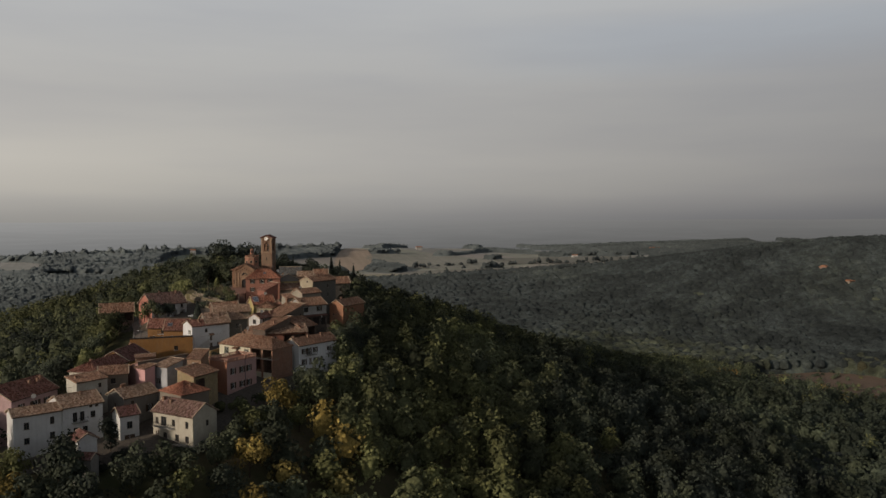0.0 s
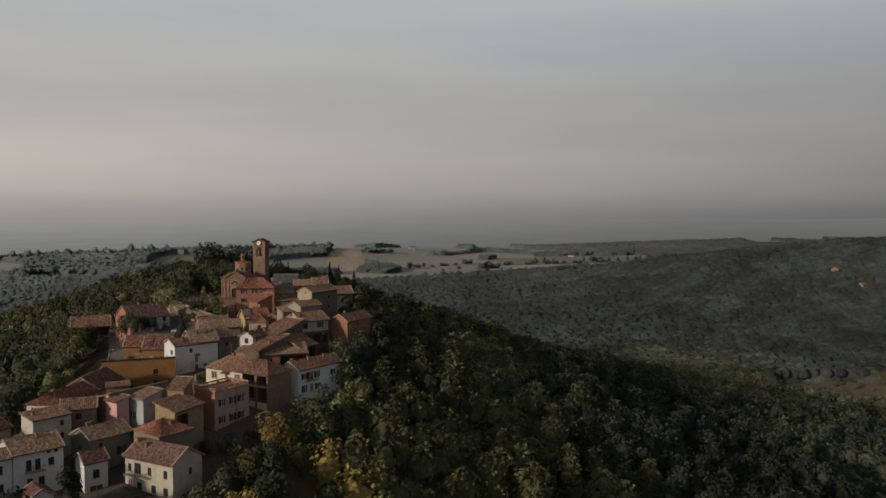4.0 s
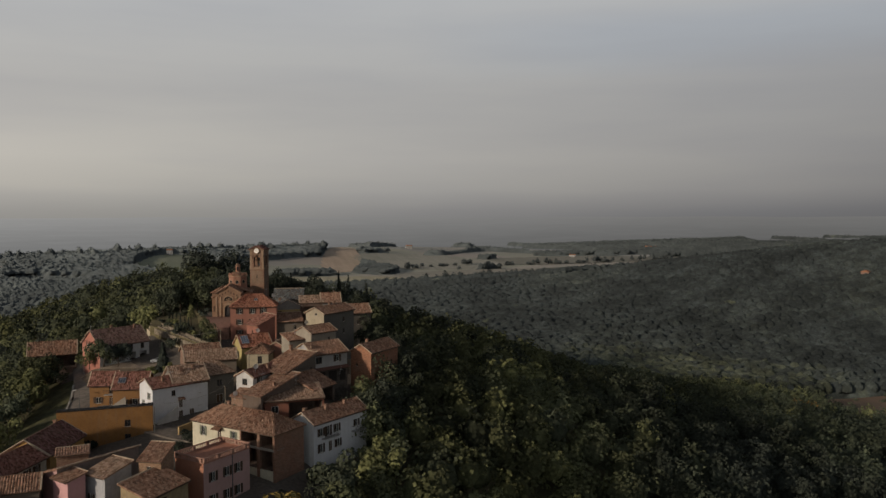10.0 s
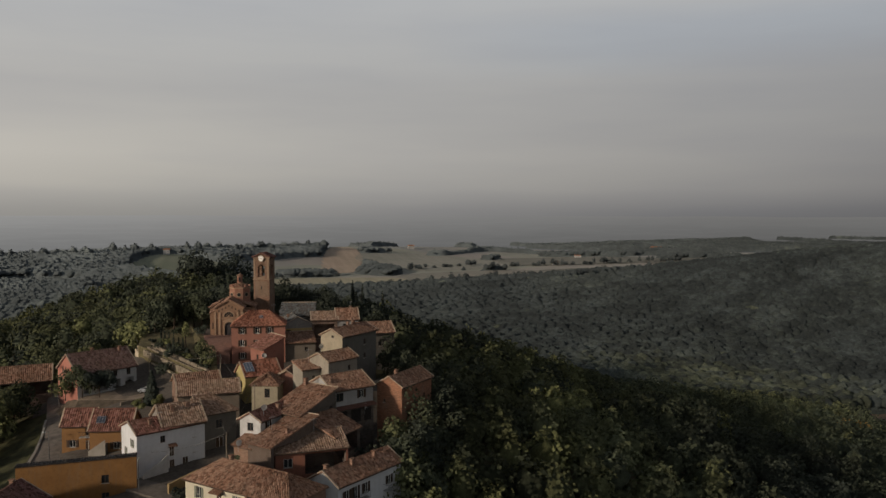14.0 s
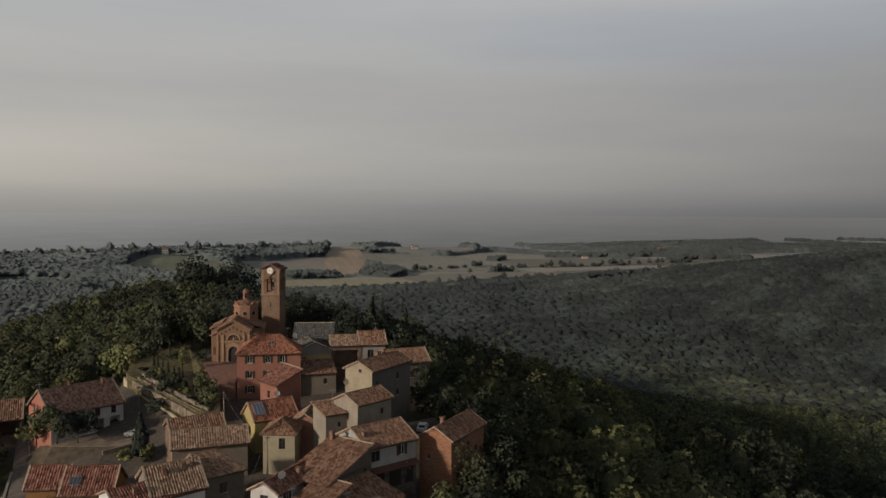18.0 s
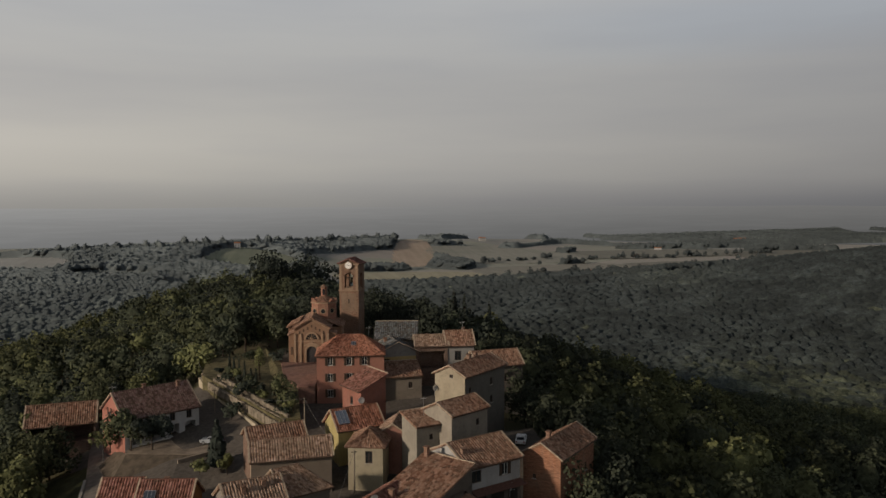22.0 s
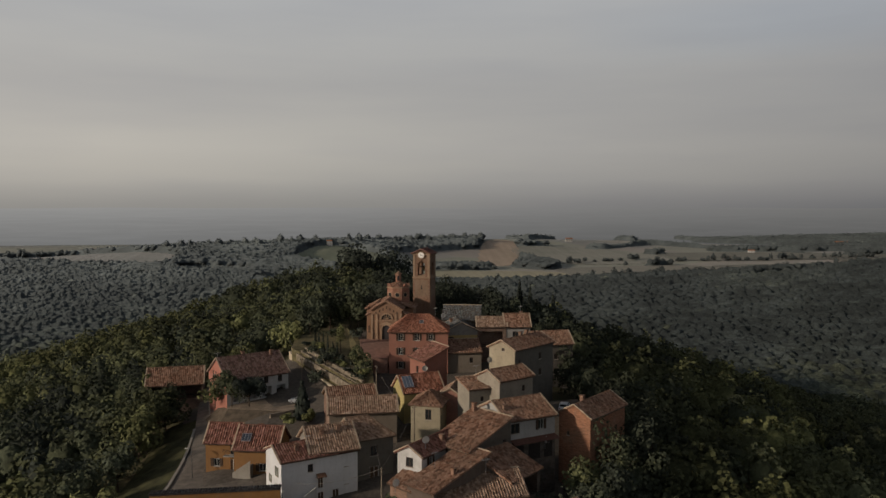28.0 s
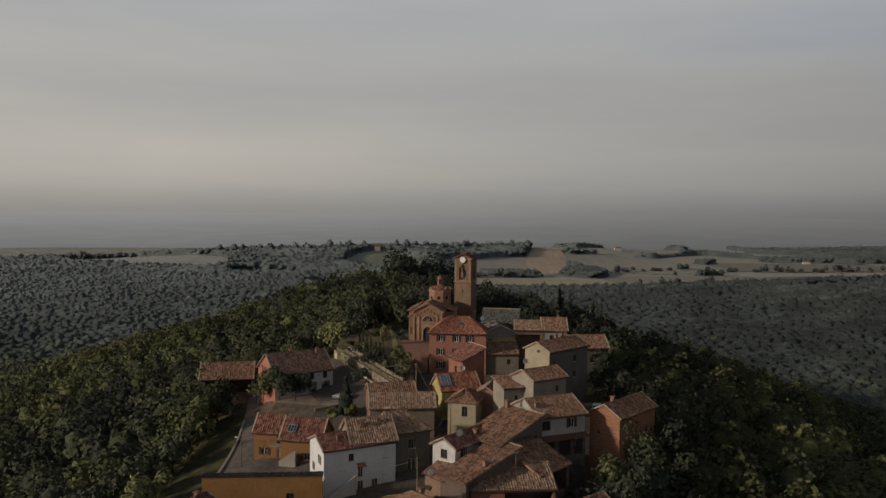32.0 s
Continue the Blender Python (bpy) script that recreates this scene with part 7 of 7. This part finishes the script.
for i, (x, y, z, h, w, k) in enumerate([(-14.6, -100.5, 65.0, 2.6, 3.6, 0.05), (-17.5, -103.5, 64.0, 2.6, 4.0, 0.08), (-6.0, -97.5, 70.0, 2.2, 2.4, 0.3), (-4.6, -100.0, 69.0, 2.0, 2.2, 0.2), (-38.5, -96.8, 64.0, 2.6, 5.0, 0.05), (-34.5, -97.2, 63.6, 2.4, 4.0, 0.1), (-27.0, -58.6, 71.4, 2.2, 3.2, 0.6), (-22.6, -60.0, 71.6, 2.6, 3.0, 0.65)]):
    leafy("garden_shrub", (x, y, z), h, w, k, "dark leafy shrub between the houses", "shrub", 300, 0.36, 6, 600 + i)


# ---------------------------------------------------------------- small things on and round the houses
def dish(pos, turn, r=0.55):
    root = empty("satellite_dish", pose(*pos, 0, 0, turn))
    tagged(root, "pale round satellite dish on a short mast", "satellite dish", "satellite dishes")
    bm = bmesh.new()
    rings = []
    for k, q in enumerate((0.02, 0.35, 0.7, 1.0)):
        rings.append([bm.verts.new((q * r * math.cos(a), 0.22 * r * (1 - q * q) , q * r * math.sin(a) + 1.0)) for a in np.linspace(0, 2 * math.pi, 16, endpoint=False)])
    for p, q in zip(rings, rings[1:]):
        for i in range(16):
            bm.faces.new((p[i], p[(i + 1) % 16], q[(i + 1) % 16], q[i]))
    bm.faces.new(rings[0])
    bmesh.ops.solidify(bm, geom=bm.faces[:], thickness=0.03)
    part("reflector", bm, plain("dish_grey_paint", (0.62, 0.60, 0.57), 0.5, 0, 0.08), root)
    g = plain("galvanised_steel", (0.30, 0.30, 0.30), 0.45, 0.6)
    bm = bmesh.new()
    bmesh.ops.create_cone(bm, cap_ends=True, segments=8, radius1=0.035, radius2=0.035, depth=1.6, matrix=Matrix.Translation((0, 0.2, 0.3)))
    part("mast", bm, g, root)
    box("arm", g, root, -0.02, 0.02, -0.45, 0.1, 0.62, 0.66)
    box("receiver", g, root, -0.05, 0.05, -0.52, -0.42, 0.6, 0.72)


for x, y, z, t in [(-1.6, -95.6, 78.2, 20), (-5.9, -100.2, 73.6, 30), (-0.6, -56.6, 80.2, 10), (12.0, -57.6, 82.0, 30), (4.4, -29.5, 86.6, 20), (17.8, -86.4, 75.0, 60), (-54.0, -148.0, 66.0, 20), (-1.2, -68.8, 75.4, 10)]:
    dish((x, y, z), t)


def aerial(pos, h):
    root = empty("roof_aerial", pose(*pos, 0, 0, 35))
    tagged(root, "thin metal television aerial on the roof", "aerial", "roof aerials")
    g = plain("galvanised_steel", (0.30, 0.30, 0.30), 0.45, 0.6)
    bm = bmesh.new()
    bmesh.ops.create_cone(bm, cap_ends=True, segments=6, radius1=0.03, radius2=0.02, depth=h, matrix=Matrix.Translation((0, 0, h / 2 - 0.3)))
    part("mast", bm, g, root)
    box("boom", g, root, -0.7, 0.7, -0.015, 0.015, h - 0.6, h - 0.56)
    for k in range(6):
        box("element", g, root, -0.6 + k * 0.24, -0.58 + k * 0.24, -0.35, 0.35, h - 0.59, h - 0.57)


for x, y, z, h in [(8.2, -69.6, 82.0, 3.0), (22.6, -28.0, 87.6, 2.4), (-0.4, -98.0, 76.0, 2.6), (-44.4, -41.0, 80.0, 2.2), (-20.0, -86.0, 75.6, 2.0), (-46, -147, 67, 2.0), (2.4, -33.2, 88.4, 2.0), (6.5, -101.8, 76.4, 2.4)]:
    aerial((x, y, z), h)


def street_lamp(pos, h=5.5, turn=0):
    root = empty("street_lamp", pose(*pos, 0, 0, turn))
    tagged(root, "slim grey street lamp post beside the road", "street lamp", "street lamps")
    g = plain("lamp_post_grey", (0.12, 0.12, 0.12), 0.5, 0.5)
    bm = bmesh.new()
    bmesh.ops.create_cone(bm, cap_ends=True, segments=8, radius1=0.09, radius2=0.05, depth=h, matrix=Matrix.Translation((0, 0, h / 2)))
    part("post", bm, g, root)
    box("arm", g, root, 0, 0.9, -0.03, 0.03, h - 0.1, h - 0.02)
    box("head", plain("lamp_head_white", (0.55, 0.55, 0.52), 0.4), root, 0.6, 1.15, -0.12, 0.12, h - 0.16, h - 0.02, bevel=0.03)


for x, y, z, t in [(-41.2, -73.6, 66.6, 180), (-46.2, -41.5, 70.4, 0), (-22.4, -95.5, 65.0, 90), (-53.0, -24.0, 71.0, 0)]:
    street_lamp((x, y, gz(x, y) + 0.4), 5.5, t)


def pole(pos, h):
    root = empty("utility_pole", pose(*pos))
    tagged(root, "grey utility pole carrying a cable", "utility pole", "utility poles")
    bm = bmesh.new()
    bmesh.ops.create_cone(bm, cap_ends=True, segments=8, radius1=0.13, radius2=0.08, depth=h, matrix=Matrix.Translation((0, 0, h / 2 - 0.5)))
    part("shaft", bm, plain("pole_wood", (0.20, 0.17, 0.13), 0.9), root)
    box("crossbar", wood_mat(), root, -0.4, 0.4, -0.05, 0.05, h - 0.9, h - 0.78)
    return Vector(pos) + Vector((0, 0, h - 0.6))


def cable(a, b, sag, r=0.02):
    cu = bpy.data.curves.new("overhead_cable", "CURVE")
    cu.dimensions, cu.bevel_depth, cu.bevel_resolution = "3D", r, 1
    sp = cu.splines.new("POLY")
    sp.points.add(15)
    for i, p in enumerate(sp.points):
        t = i / 15
        v = Vector(a).lerp(Vector(b), t) - Vector((0, 0, sag * 4 * t * (1 - t)))
        p.co = (*v, 1)
    cu.materials.append(plain("cable_grey", (0.16, 0.15, 0.135), 0.6))
    tagged(new("overhead_cable", cu), "thin sagging cable between the poles", "cable", "overhead cables")


p1 = pole((-27.7, -32.8, 72.2), 7.0)
p2 = pole((-10.2, -53.5, 75.6), 6.2)
p3 = pole((-37.0, 2.0, gz(-37, 2)), 9.5)
p4 = pole((-8.0, -96.5, 70.0), 6.0)
p5 = pole((-3.0, -77.5, 73.5), 6.5)
cable(p3, p1, 1.6)
cable(p1, p2, 1.2)
cable(p2, (-6.0, -68.0, 78.0), 0.5)
cable(p4, p5, 0.8)
cable(p4, (-9.5, -80.5, 74.0), 0.5)
cable(p4, (-21.0, -90.0, 71.0), 0.8)


def awning(m, w, d, material, label, name="awning"):
    """A sloping canopy on a wall, on two brackets."""
    root = empty(name, m)
    tagged(root, label, "awning")
    bm = bmesh.new()
    prism(bm, [(-w / 2, 0.0), (w / 2, 0.0), (w / 2, 0.1), (-w / 2, 0.1)], -d, 0.0)
    for v in bm.verts:
        v.co.z += -0.35 * (-v.co.y / max(d, 0.01))
    part("canopy", bm, material, root)
    for s in (-1, 1):
        box("bracket", wood_mat(), root, s * (w / 2 - 0.1) - 0.04, s * (w / 2 - 0.1) + 0.04, -d * 0.8, 0.0, -0.55, -0.45)


def on_wall(plan, side, s, z, base):
    """The pose at s (0 to 1) along a side of a house plan, looking out along -y."""
    x, y, turn, L, W = plan[:5]
    m = pose(x, y, base, 0, 0, turn)
    loc = {"F": ((-L / 2 + s * L, -W / 2), 0), "R": ((L / 2, -W / 2 + s * W), 90), "L": ((-L / 2, W / 2 - s * W), -90)}[side]
    return m @ pose(loc[0][0], loc[0][1], z, 0, 0, loc[1])


BROWN_TILE = rooftile(BROWN_T, "brown", 0.4)
awning(on_wall((-19.45, -84.13, 28, 12.6, 7.3), "F", 0.50, 5.0, 66.5), 1.5, 0.9, BROWN_TILE, "small tiled canopy over a white house door")
awning(on_wall((13.5, -82.6, 25, 9.0, 9.0), "F", 0.52, 3.5, 73.0), 8.6, 1.6, plain("brown_sheet_roof", (0.12, 0.06, 0.045), 0.8), "long brown porch roof along a white house")
awning(on_wall((-3.5, -110.7, -45, 21.8, 8.2), "F", 0.34, 6.2, 64.5), 2.2, 1.2, BROWN_TILE, "small tiled porch canopy over a cream house door")
awning(on_wall((18.8, -54.5, 45, 12.9, 6.2), "R", 0.4, 6.2, 75.0), 3.6, 1.6, BROWN_TILE, "tiled porch roof at the back of a house")


def balcony(m, w, d, label):
    root = empty("balcony", m)
    tagged(root, label, "balcony")
    box("slab", plaster((0.42, 0.40, 0.36), 0.3), root, -w / 2, w / 2, -d, 0.0, -0.15, 0.0)
    iron = plain("black_iron", (0.03, 0.03, 0.03), 0.5, 0.7)
    box("rail", iron, root, -w / 2, w / 2, -d, -d + 0.04, 0.95, 1.0)
    for s in (-1, 1):
        box("rail", iron, root, s * w / 2 - 0.02, s * w / 2 + 0.02, -d, 0, 0.95, 1.0)
    n = int(w / 0.22)
    for i in range(n + 1):
        x = -w / 2 + w * i / n
        box("baluster", iron, root, x - 0.012, x + 0.012, -d + 0.008, -d + 0.032, 0, 0.95)


balcony(on_wall((-44.8, -148.5, 32, 9.0, 9.5), "F", 0.40, 5.5, 56.0), 3.6, 1.0, "small iron balcony on the white house")
balcony(on_wall((-19.7, -151.7, -42, 13.4, 7.5), "F", 0.30, 6.0, 53.0), 6.5, 1.1, "long balcony with iron rail on the cream house")
balcony(on_wall((-19.7, -151.7, -42, 13.4, 7.5), "F", 0.55, 2.6, 53.0), 12.6, 1.4, "long lower terrace with rail on the cream house")
balcony(on_wall((13.0, -107.5, 40, 15.5, 6.2), "F", 0.28, 3.1, 64.5), 4.4, 1.0, "white balcony on the row house")
balcony(on_wall((13.0, -107.5, 40, 15.5, 6.2), "F", 0.80, 2.6, 64.5), 3.0, 1.2, "grey balcony on the row house end")
balcony(on_wall((-36.1, -69.5, -8, 5.8, 5.2), "F", 0.80, 3.1, 66.7), 2.4, 0.9, "small balcony on the ochre house")


def stair(m, n, w, run, rise, material, label):
    root = empty("outside_stair", m)
    tagged(root, label, "stair")
    for i in range(n):
        box("step", material, root, i * run, (i + 1) * run + 0.02, -w, 0.0, -0.6, (i + 1) * rise, bevel=0.02)
    bm = bmesh.new()
    prism(bm, [(0, -0.6), (n * run, -0.6), (n * run, n * rise + 0.9), (0, 0.9)], -w - 0.15, -w)
    part("parapet", bm, material, root)


stair(on_wall((-19.45, -84.13, 28, 12.6, 7.3), "F", 0.05, 0.0, 66.5), 15, 1.1, 0.30, 0.178, plaster((0.60, 0.58, 0.54), 0.25), "white plastered outside stair up to the door")
stair(on_wall((-29.7, -70.8, -8, 7.6, 7.2), "F", 0.02, 0.0, 66.7), 12, 1.2, 0.26, 0.178, plaster((0.40, 0.36, 0.30), 0.3), "stone outside stair of the ochre house")


def panel_on(house_root, m, w, h, label, name, material):
    """A framed pane lying on the tiles of a house's roof."""
    m = house_root.matrix_world.inverted() @ m
    pane = part(name, bm_box(bmesh.new(), -w / 2, w / 2, -h / 2, h / 2, 0.10, 0.16, m), material, house_root, label)
    fr = plain("aluminium_frame", (0.45, 0.45, 0.46), 0.35, 0.8)
    for x in np.linspace(-w / 2, w / 2, 4):
        box("frame_bar", fr, pane, x - 0.03, x + 0.03, -h / 2, h / 2, 0.08, 0.19, m)
    for y in (-h / 2, h / 2):
        box("frame_bar", fr, pane, -w / 2, w / 2, y - 0.03, y + 0.03, 0.08, 0.19, m)


slope = math.degrees(math.atan2(2.5, 3.0))
SKYGLASS = plain("skylight_glass", (0.06, 0.07, 0.09), 0.1, 0.2, 0.1)
panel_on(HOUSES["solar_house"], pose(-2.0, -58.0, 79.4, 0, 0, 20) @ pose(-2.7, -1.5, 0.0, slope, 0, 0), 1.9, 2.6, "blue-grey solar panel on orange tiles", "solar_panel", plain("solar_glass", (0.16, 0.19, 0.24), 0.15, 0.2, 0.1))
panel_on(HOUSES["ochre_house"], pose(-29.7, -70.8, 72.9, 0, 0, -8) @ pose(-2.0, -2.2, 0.0, 39.8, 0, 0), 1.6, 1.5, "dark glass skylight in the red roof", "skylight", SKYGLASS)
panel_on(HOUSES["red_house"], pose(-1.2, -33.5, 87.0, 0, 0, -4) @ pose(0.6, -2.1, 0.1, 36, 0, 0), 0.9, 0.9, "small dark skylight in the red hipped roof", "skylight", SKYGLASS)


def car(pos, turn, colour, name, label):
    root = empty("car", pose(*pos, 0, 0, turn))
    tagged(root, label, "car")
    paint = plain(name, colour, 0.3, 0.1, 0.05)
    bm = bmesh.new()
    prism(bm, [(-2.0, 0.3), (2.0, 0.3), (2.05, 0.7), (1.5, 0.9), (-1.9, 0.95), (-2.05, 0.7)], -0.85, 0.85)
    bmesh.ops.bevel(bm, geom=bm.edges[:], offset=0.06, segments=2, affect="EDGES")
    part("body", bm, paint, root)
    bm = bmesh.new()
    prism(bm, [(-1.75, 0.93), (0.95, 0.9), (0.35, 1.42), (-1.35, 1.45)], -0.74, 0.74)
    bmesh.ops.bevel(bm, geom=bm.edges[:], offset=0.07, segments=2, affect="EDGES")
    cab = part("cabin", bm, paint, root)
    gl = plain("car_window_glass", (0.02, 0.024, 0.028), 0.08)
    for s in (-1, 1):
        bm = bmesh.new()
        prism(bm, [(-1.5, 0.98), (0.72, 0.98), (0.28, 1.34), (-1.22, 1.36)], s * 0.745 - 0.01, s * 0.745 + 0.01)
        part("side_window", bm, gl, cab)
    for x0, z0, x1, z1 in ((0.98, 0.95, 0.42, 1.38), (-1.78, 0.98, -1.40, 1.40)):
        bm = bmesh.new()
        vs = [bm.verts.new(q) for q in ((x0 + 0.02, -0.62, z0), (x0 + 0.02, 0.62, z0), (x1 + 0.02, 0.58, z1), (x1 + 0.02, -0.58, z1))]
        bm.faces.new(vs)
        bmesh.ops.solidify(bm, geom=bm.faces[:], thickness=0.03)
        part("windscreen", bm, gl, cab)
    for x in (-1.25, 1.3):
        for s in (-1, 1):
            bm = bmesh.new()
            bmesh.ops.create_cone(bm, cap_ends=True, segments=18, radius1=0.31, radius2=0.31, depth=0.2, matrix=Matrix.Translation((x, s * 0.78, 0.31)) @ Matrix.Rotation(math.pi / 2, 4, "X"))
            wh = part("wheel", bm, plain("tyre_rubber", (0.02, 0.02, 0.02), 0.9), root)
            bm = bmesh.new()
            bmesh.ops.create_cone(bm, cap_ends=True, segments=14, radius1=0.19, radius2=0.19, depth=0.22, matrix=Matrix.Translation((x, s * 0.78, 0.31)) @ Matrix.Rotation(math.pi / 2, 4, "X"))
            part("rim", bm, plain("wheel_rim_alloy", (0.35, 0.35, 0.36), 0.35, 0.8), wh)
    for s in (-1, 1):
        box("headlight", plain("headlight_glass", (0.55, 0.55, 0.55), 0.1), root, 1.98, 2.07, s * 0.6 - 0.16, s * 0.6 + 0.16, 0.62, 0.76)
        box("tail_light", plain("tail_light_red", (0.25, 0.01, 0.01), 0.2), root, -2.07, -1.98, s * 0.62 - 0.14, s * 0.62 + 0.14, 0.66, 0.82)


car((25.6, -63.4, 74.5), 70, (0.62, 0.62, 0.62), "white_car_paint", "small white car parked between the houses")
slab("pavement", [(21.5, -68, 74.4), (29, -68, 74.4), (30, -55, 74.4), (23, -57, 74.4)], COBBLE, 6, "small paved court behind the houses", "court")
car((-26.6, -46.0, 71.85), 160, (0.30, 0.32, 0.34), "grey_car_paint", "grey car parked in the farm yard")


# ---------------------------------------------------------------- far houses
def far_house(x, y, L, W, h, turn, c, roofc, label, up=0.0):
    z = gz(x, y) + up
    root = empty("far_house", pose(x, y, z, 0, 0, turn))
    tagged(root, label, "house", "far farmhouses")
    bm = bm_box(bmesh.new(), -L / 2, L / 2, -W / 2, W / 2, -3, h)
    part("wall", bm, plaster(c, 0.15), root)
    bm = bmesh.new()
    vs = [bm.verts.new(p) for p in ((-L / 2 - .4, -W / 2 - .5, h - .2), (L / 2 + .4, -W / 2 - .5, h - .2), (L / 2 + .4, W / 2 + .5, h - .2), (-L / 2 - .4, W / 2 + .5, h - .2), (-L / 2 - .4, 0, h + W * 0.24), (L / 2 + .4, 0, h + W * 0.24))]
    for f in ((0, 1, 5, 4), (2, 3, 4, 5), (0, 4, 3), (1, 2, 5), (0, 3, 2, 1)):
        bm.faces.new([vs[i] for i in f])
    part("roof", bm, plain("far_roof_" + roofc, ROOFS[roofc][0], 0.9, 0, 0.2, 0.6), root)
    for k in range(max(2, int(L / 3.5))):
        x0 = -L / 2 + (k + 0.5) * L / max(2, int(L / 3.5))
        for zz in ((1.0, 3.9) if h > 5 else (1.0,)):
            box("window", glass_mat(), root, x0 - 0.5, x0 + 0.5, -W / 2 - 0.05, -W / 2 + 0.05, zz, zz + 1.4)


for a in [(-120, 1003, 9, 7, 8, 5, (0.42, 0.41, 0.39), "brown", "white farmhouse on a far ridge"), (295, 645, 5, 4.2, 3.1, 20, (0.5, 0.49, 0.46), "brown", "white house at the wood's edge"), (281, 655, 5.6, 4.9, 3.5, 20, (0.62, 0.50, 0.36), "brown", "cream house at the wood's edge"),
          (309, 690, 8.7, 5.6, 2.8, -10, (0.45, 0.36, 0.28), "brown", "low farm building among far fields"), (335, 742, 12, 6.5, 3.0, 10, (0.5, 0.4, 0.32), "orange", "long brown-roofed barn in far fields"), (262, 672, 6.2, 5.6, 3.5, 30, (0.4, 0.38, 0.34), "brown", "grey house at the wood's edge"),
          (340, 1370, 13, 8, 6, 0, (0.42, 0.40, 0.36), "brown", "large pale farmhouse among far fields"), (520, 1010, 9.9, 6.3, 4.2, 15, (0.58, 0.54, 0.48), "brown", "pale farmhouse in far fields"), (640, 1180, 11.2, 7, 4.2, -10, (0.6, 0.58, 0.54), "brown", "pale farmhouse in far fields"), (700, 1320, 18.6, 9.8, 4.9, 0, (0.6, 0.6, 0.6), "brown", "long white shed on the far plain"),
          (538, 308, 7.5, 6.5, 6.0, 30, (0.26, 0.17, 0.13), "brown", "brick farmhouse among hillside trees"), (540, 276, 7.4, 5.6, 5.0, 10, (0.30, 0.25, 0.19), "brown", "tan farmhouse among hillside trees"), (1000, 1500, 31, 14, 5.6, 5, (0.65, 0.65, 0.64), "brown", "long white hall on the far plain")]:
    far_house(*a, up=3.0 if a[0] in (538, 540) else 0.0)

# shrubs of the dark garden below the lowest houses
for k in range(12):
    gx, gy = -44 + 2.6 * k + 0.9 * math.sin(k * 2.3), -164.5 + 0.36 * k + 1.6 * math.sin(k * 1.7)
    leafy("garden_shrub", (gx, gy), 2.0 + 0.6 * (k % 3), 3.0 + 0.5 * (k % 4), (0.02, 0.12, 0.3, 0.06)[k % 4], ("dark green", "dark green", "green", "dark green")[k % 4] + " shrub in the garden below the houses", "shrub", 240, 0.4, 5, 740 + k)
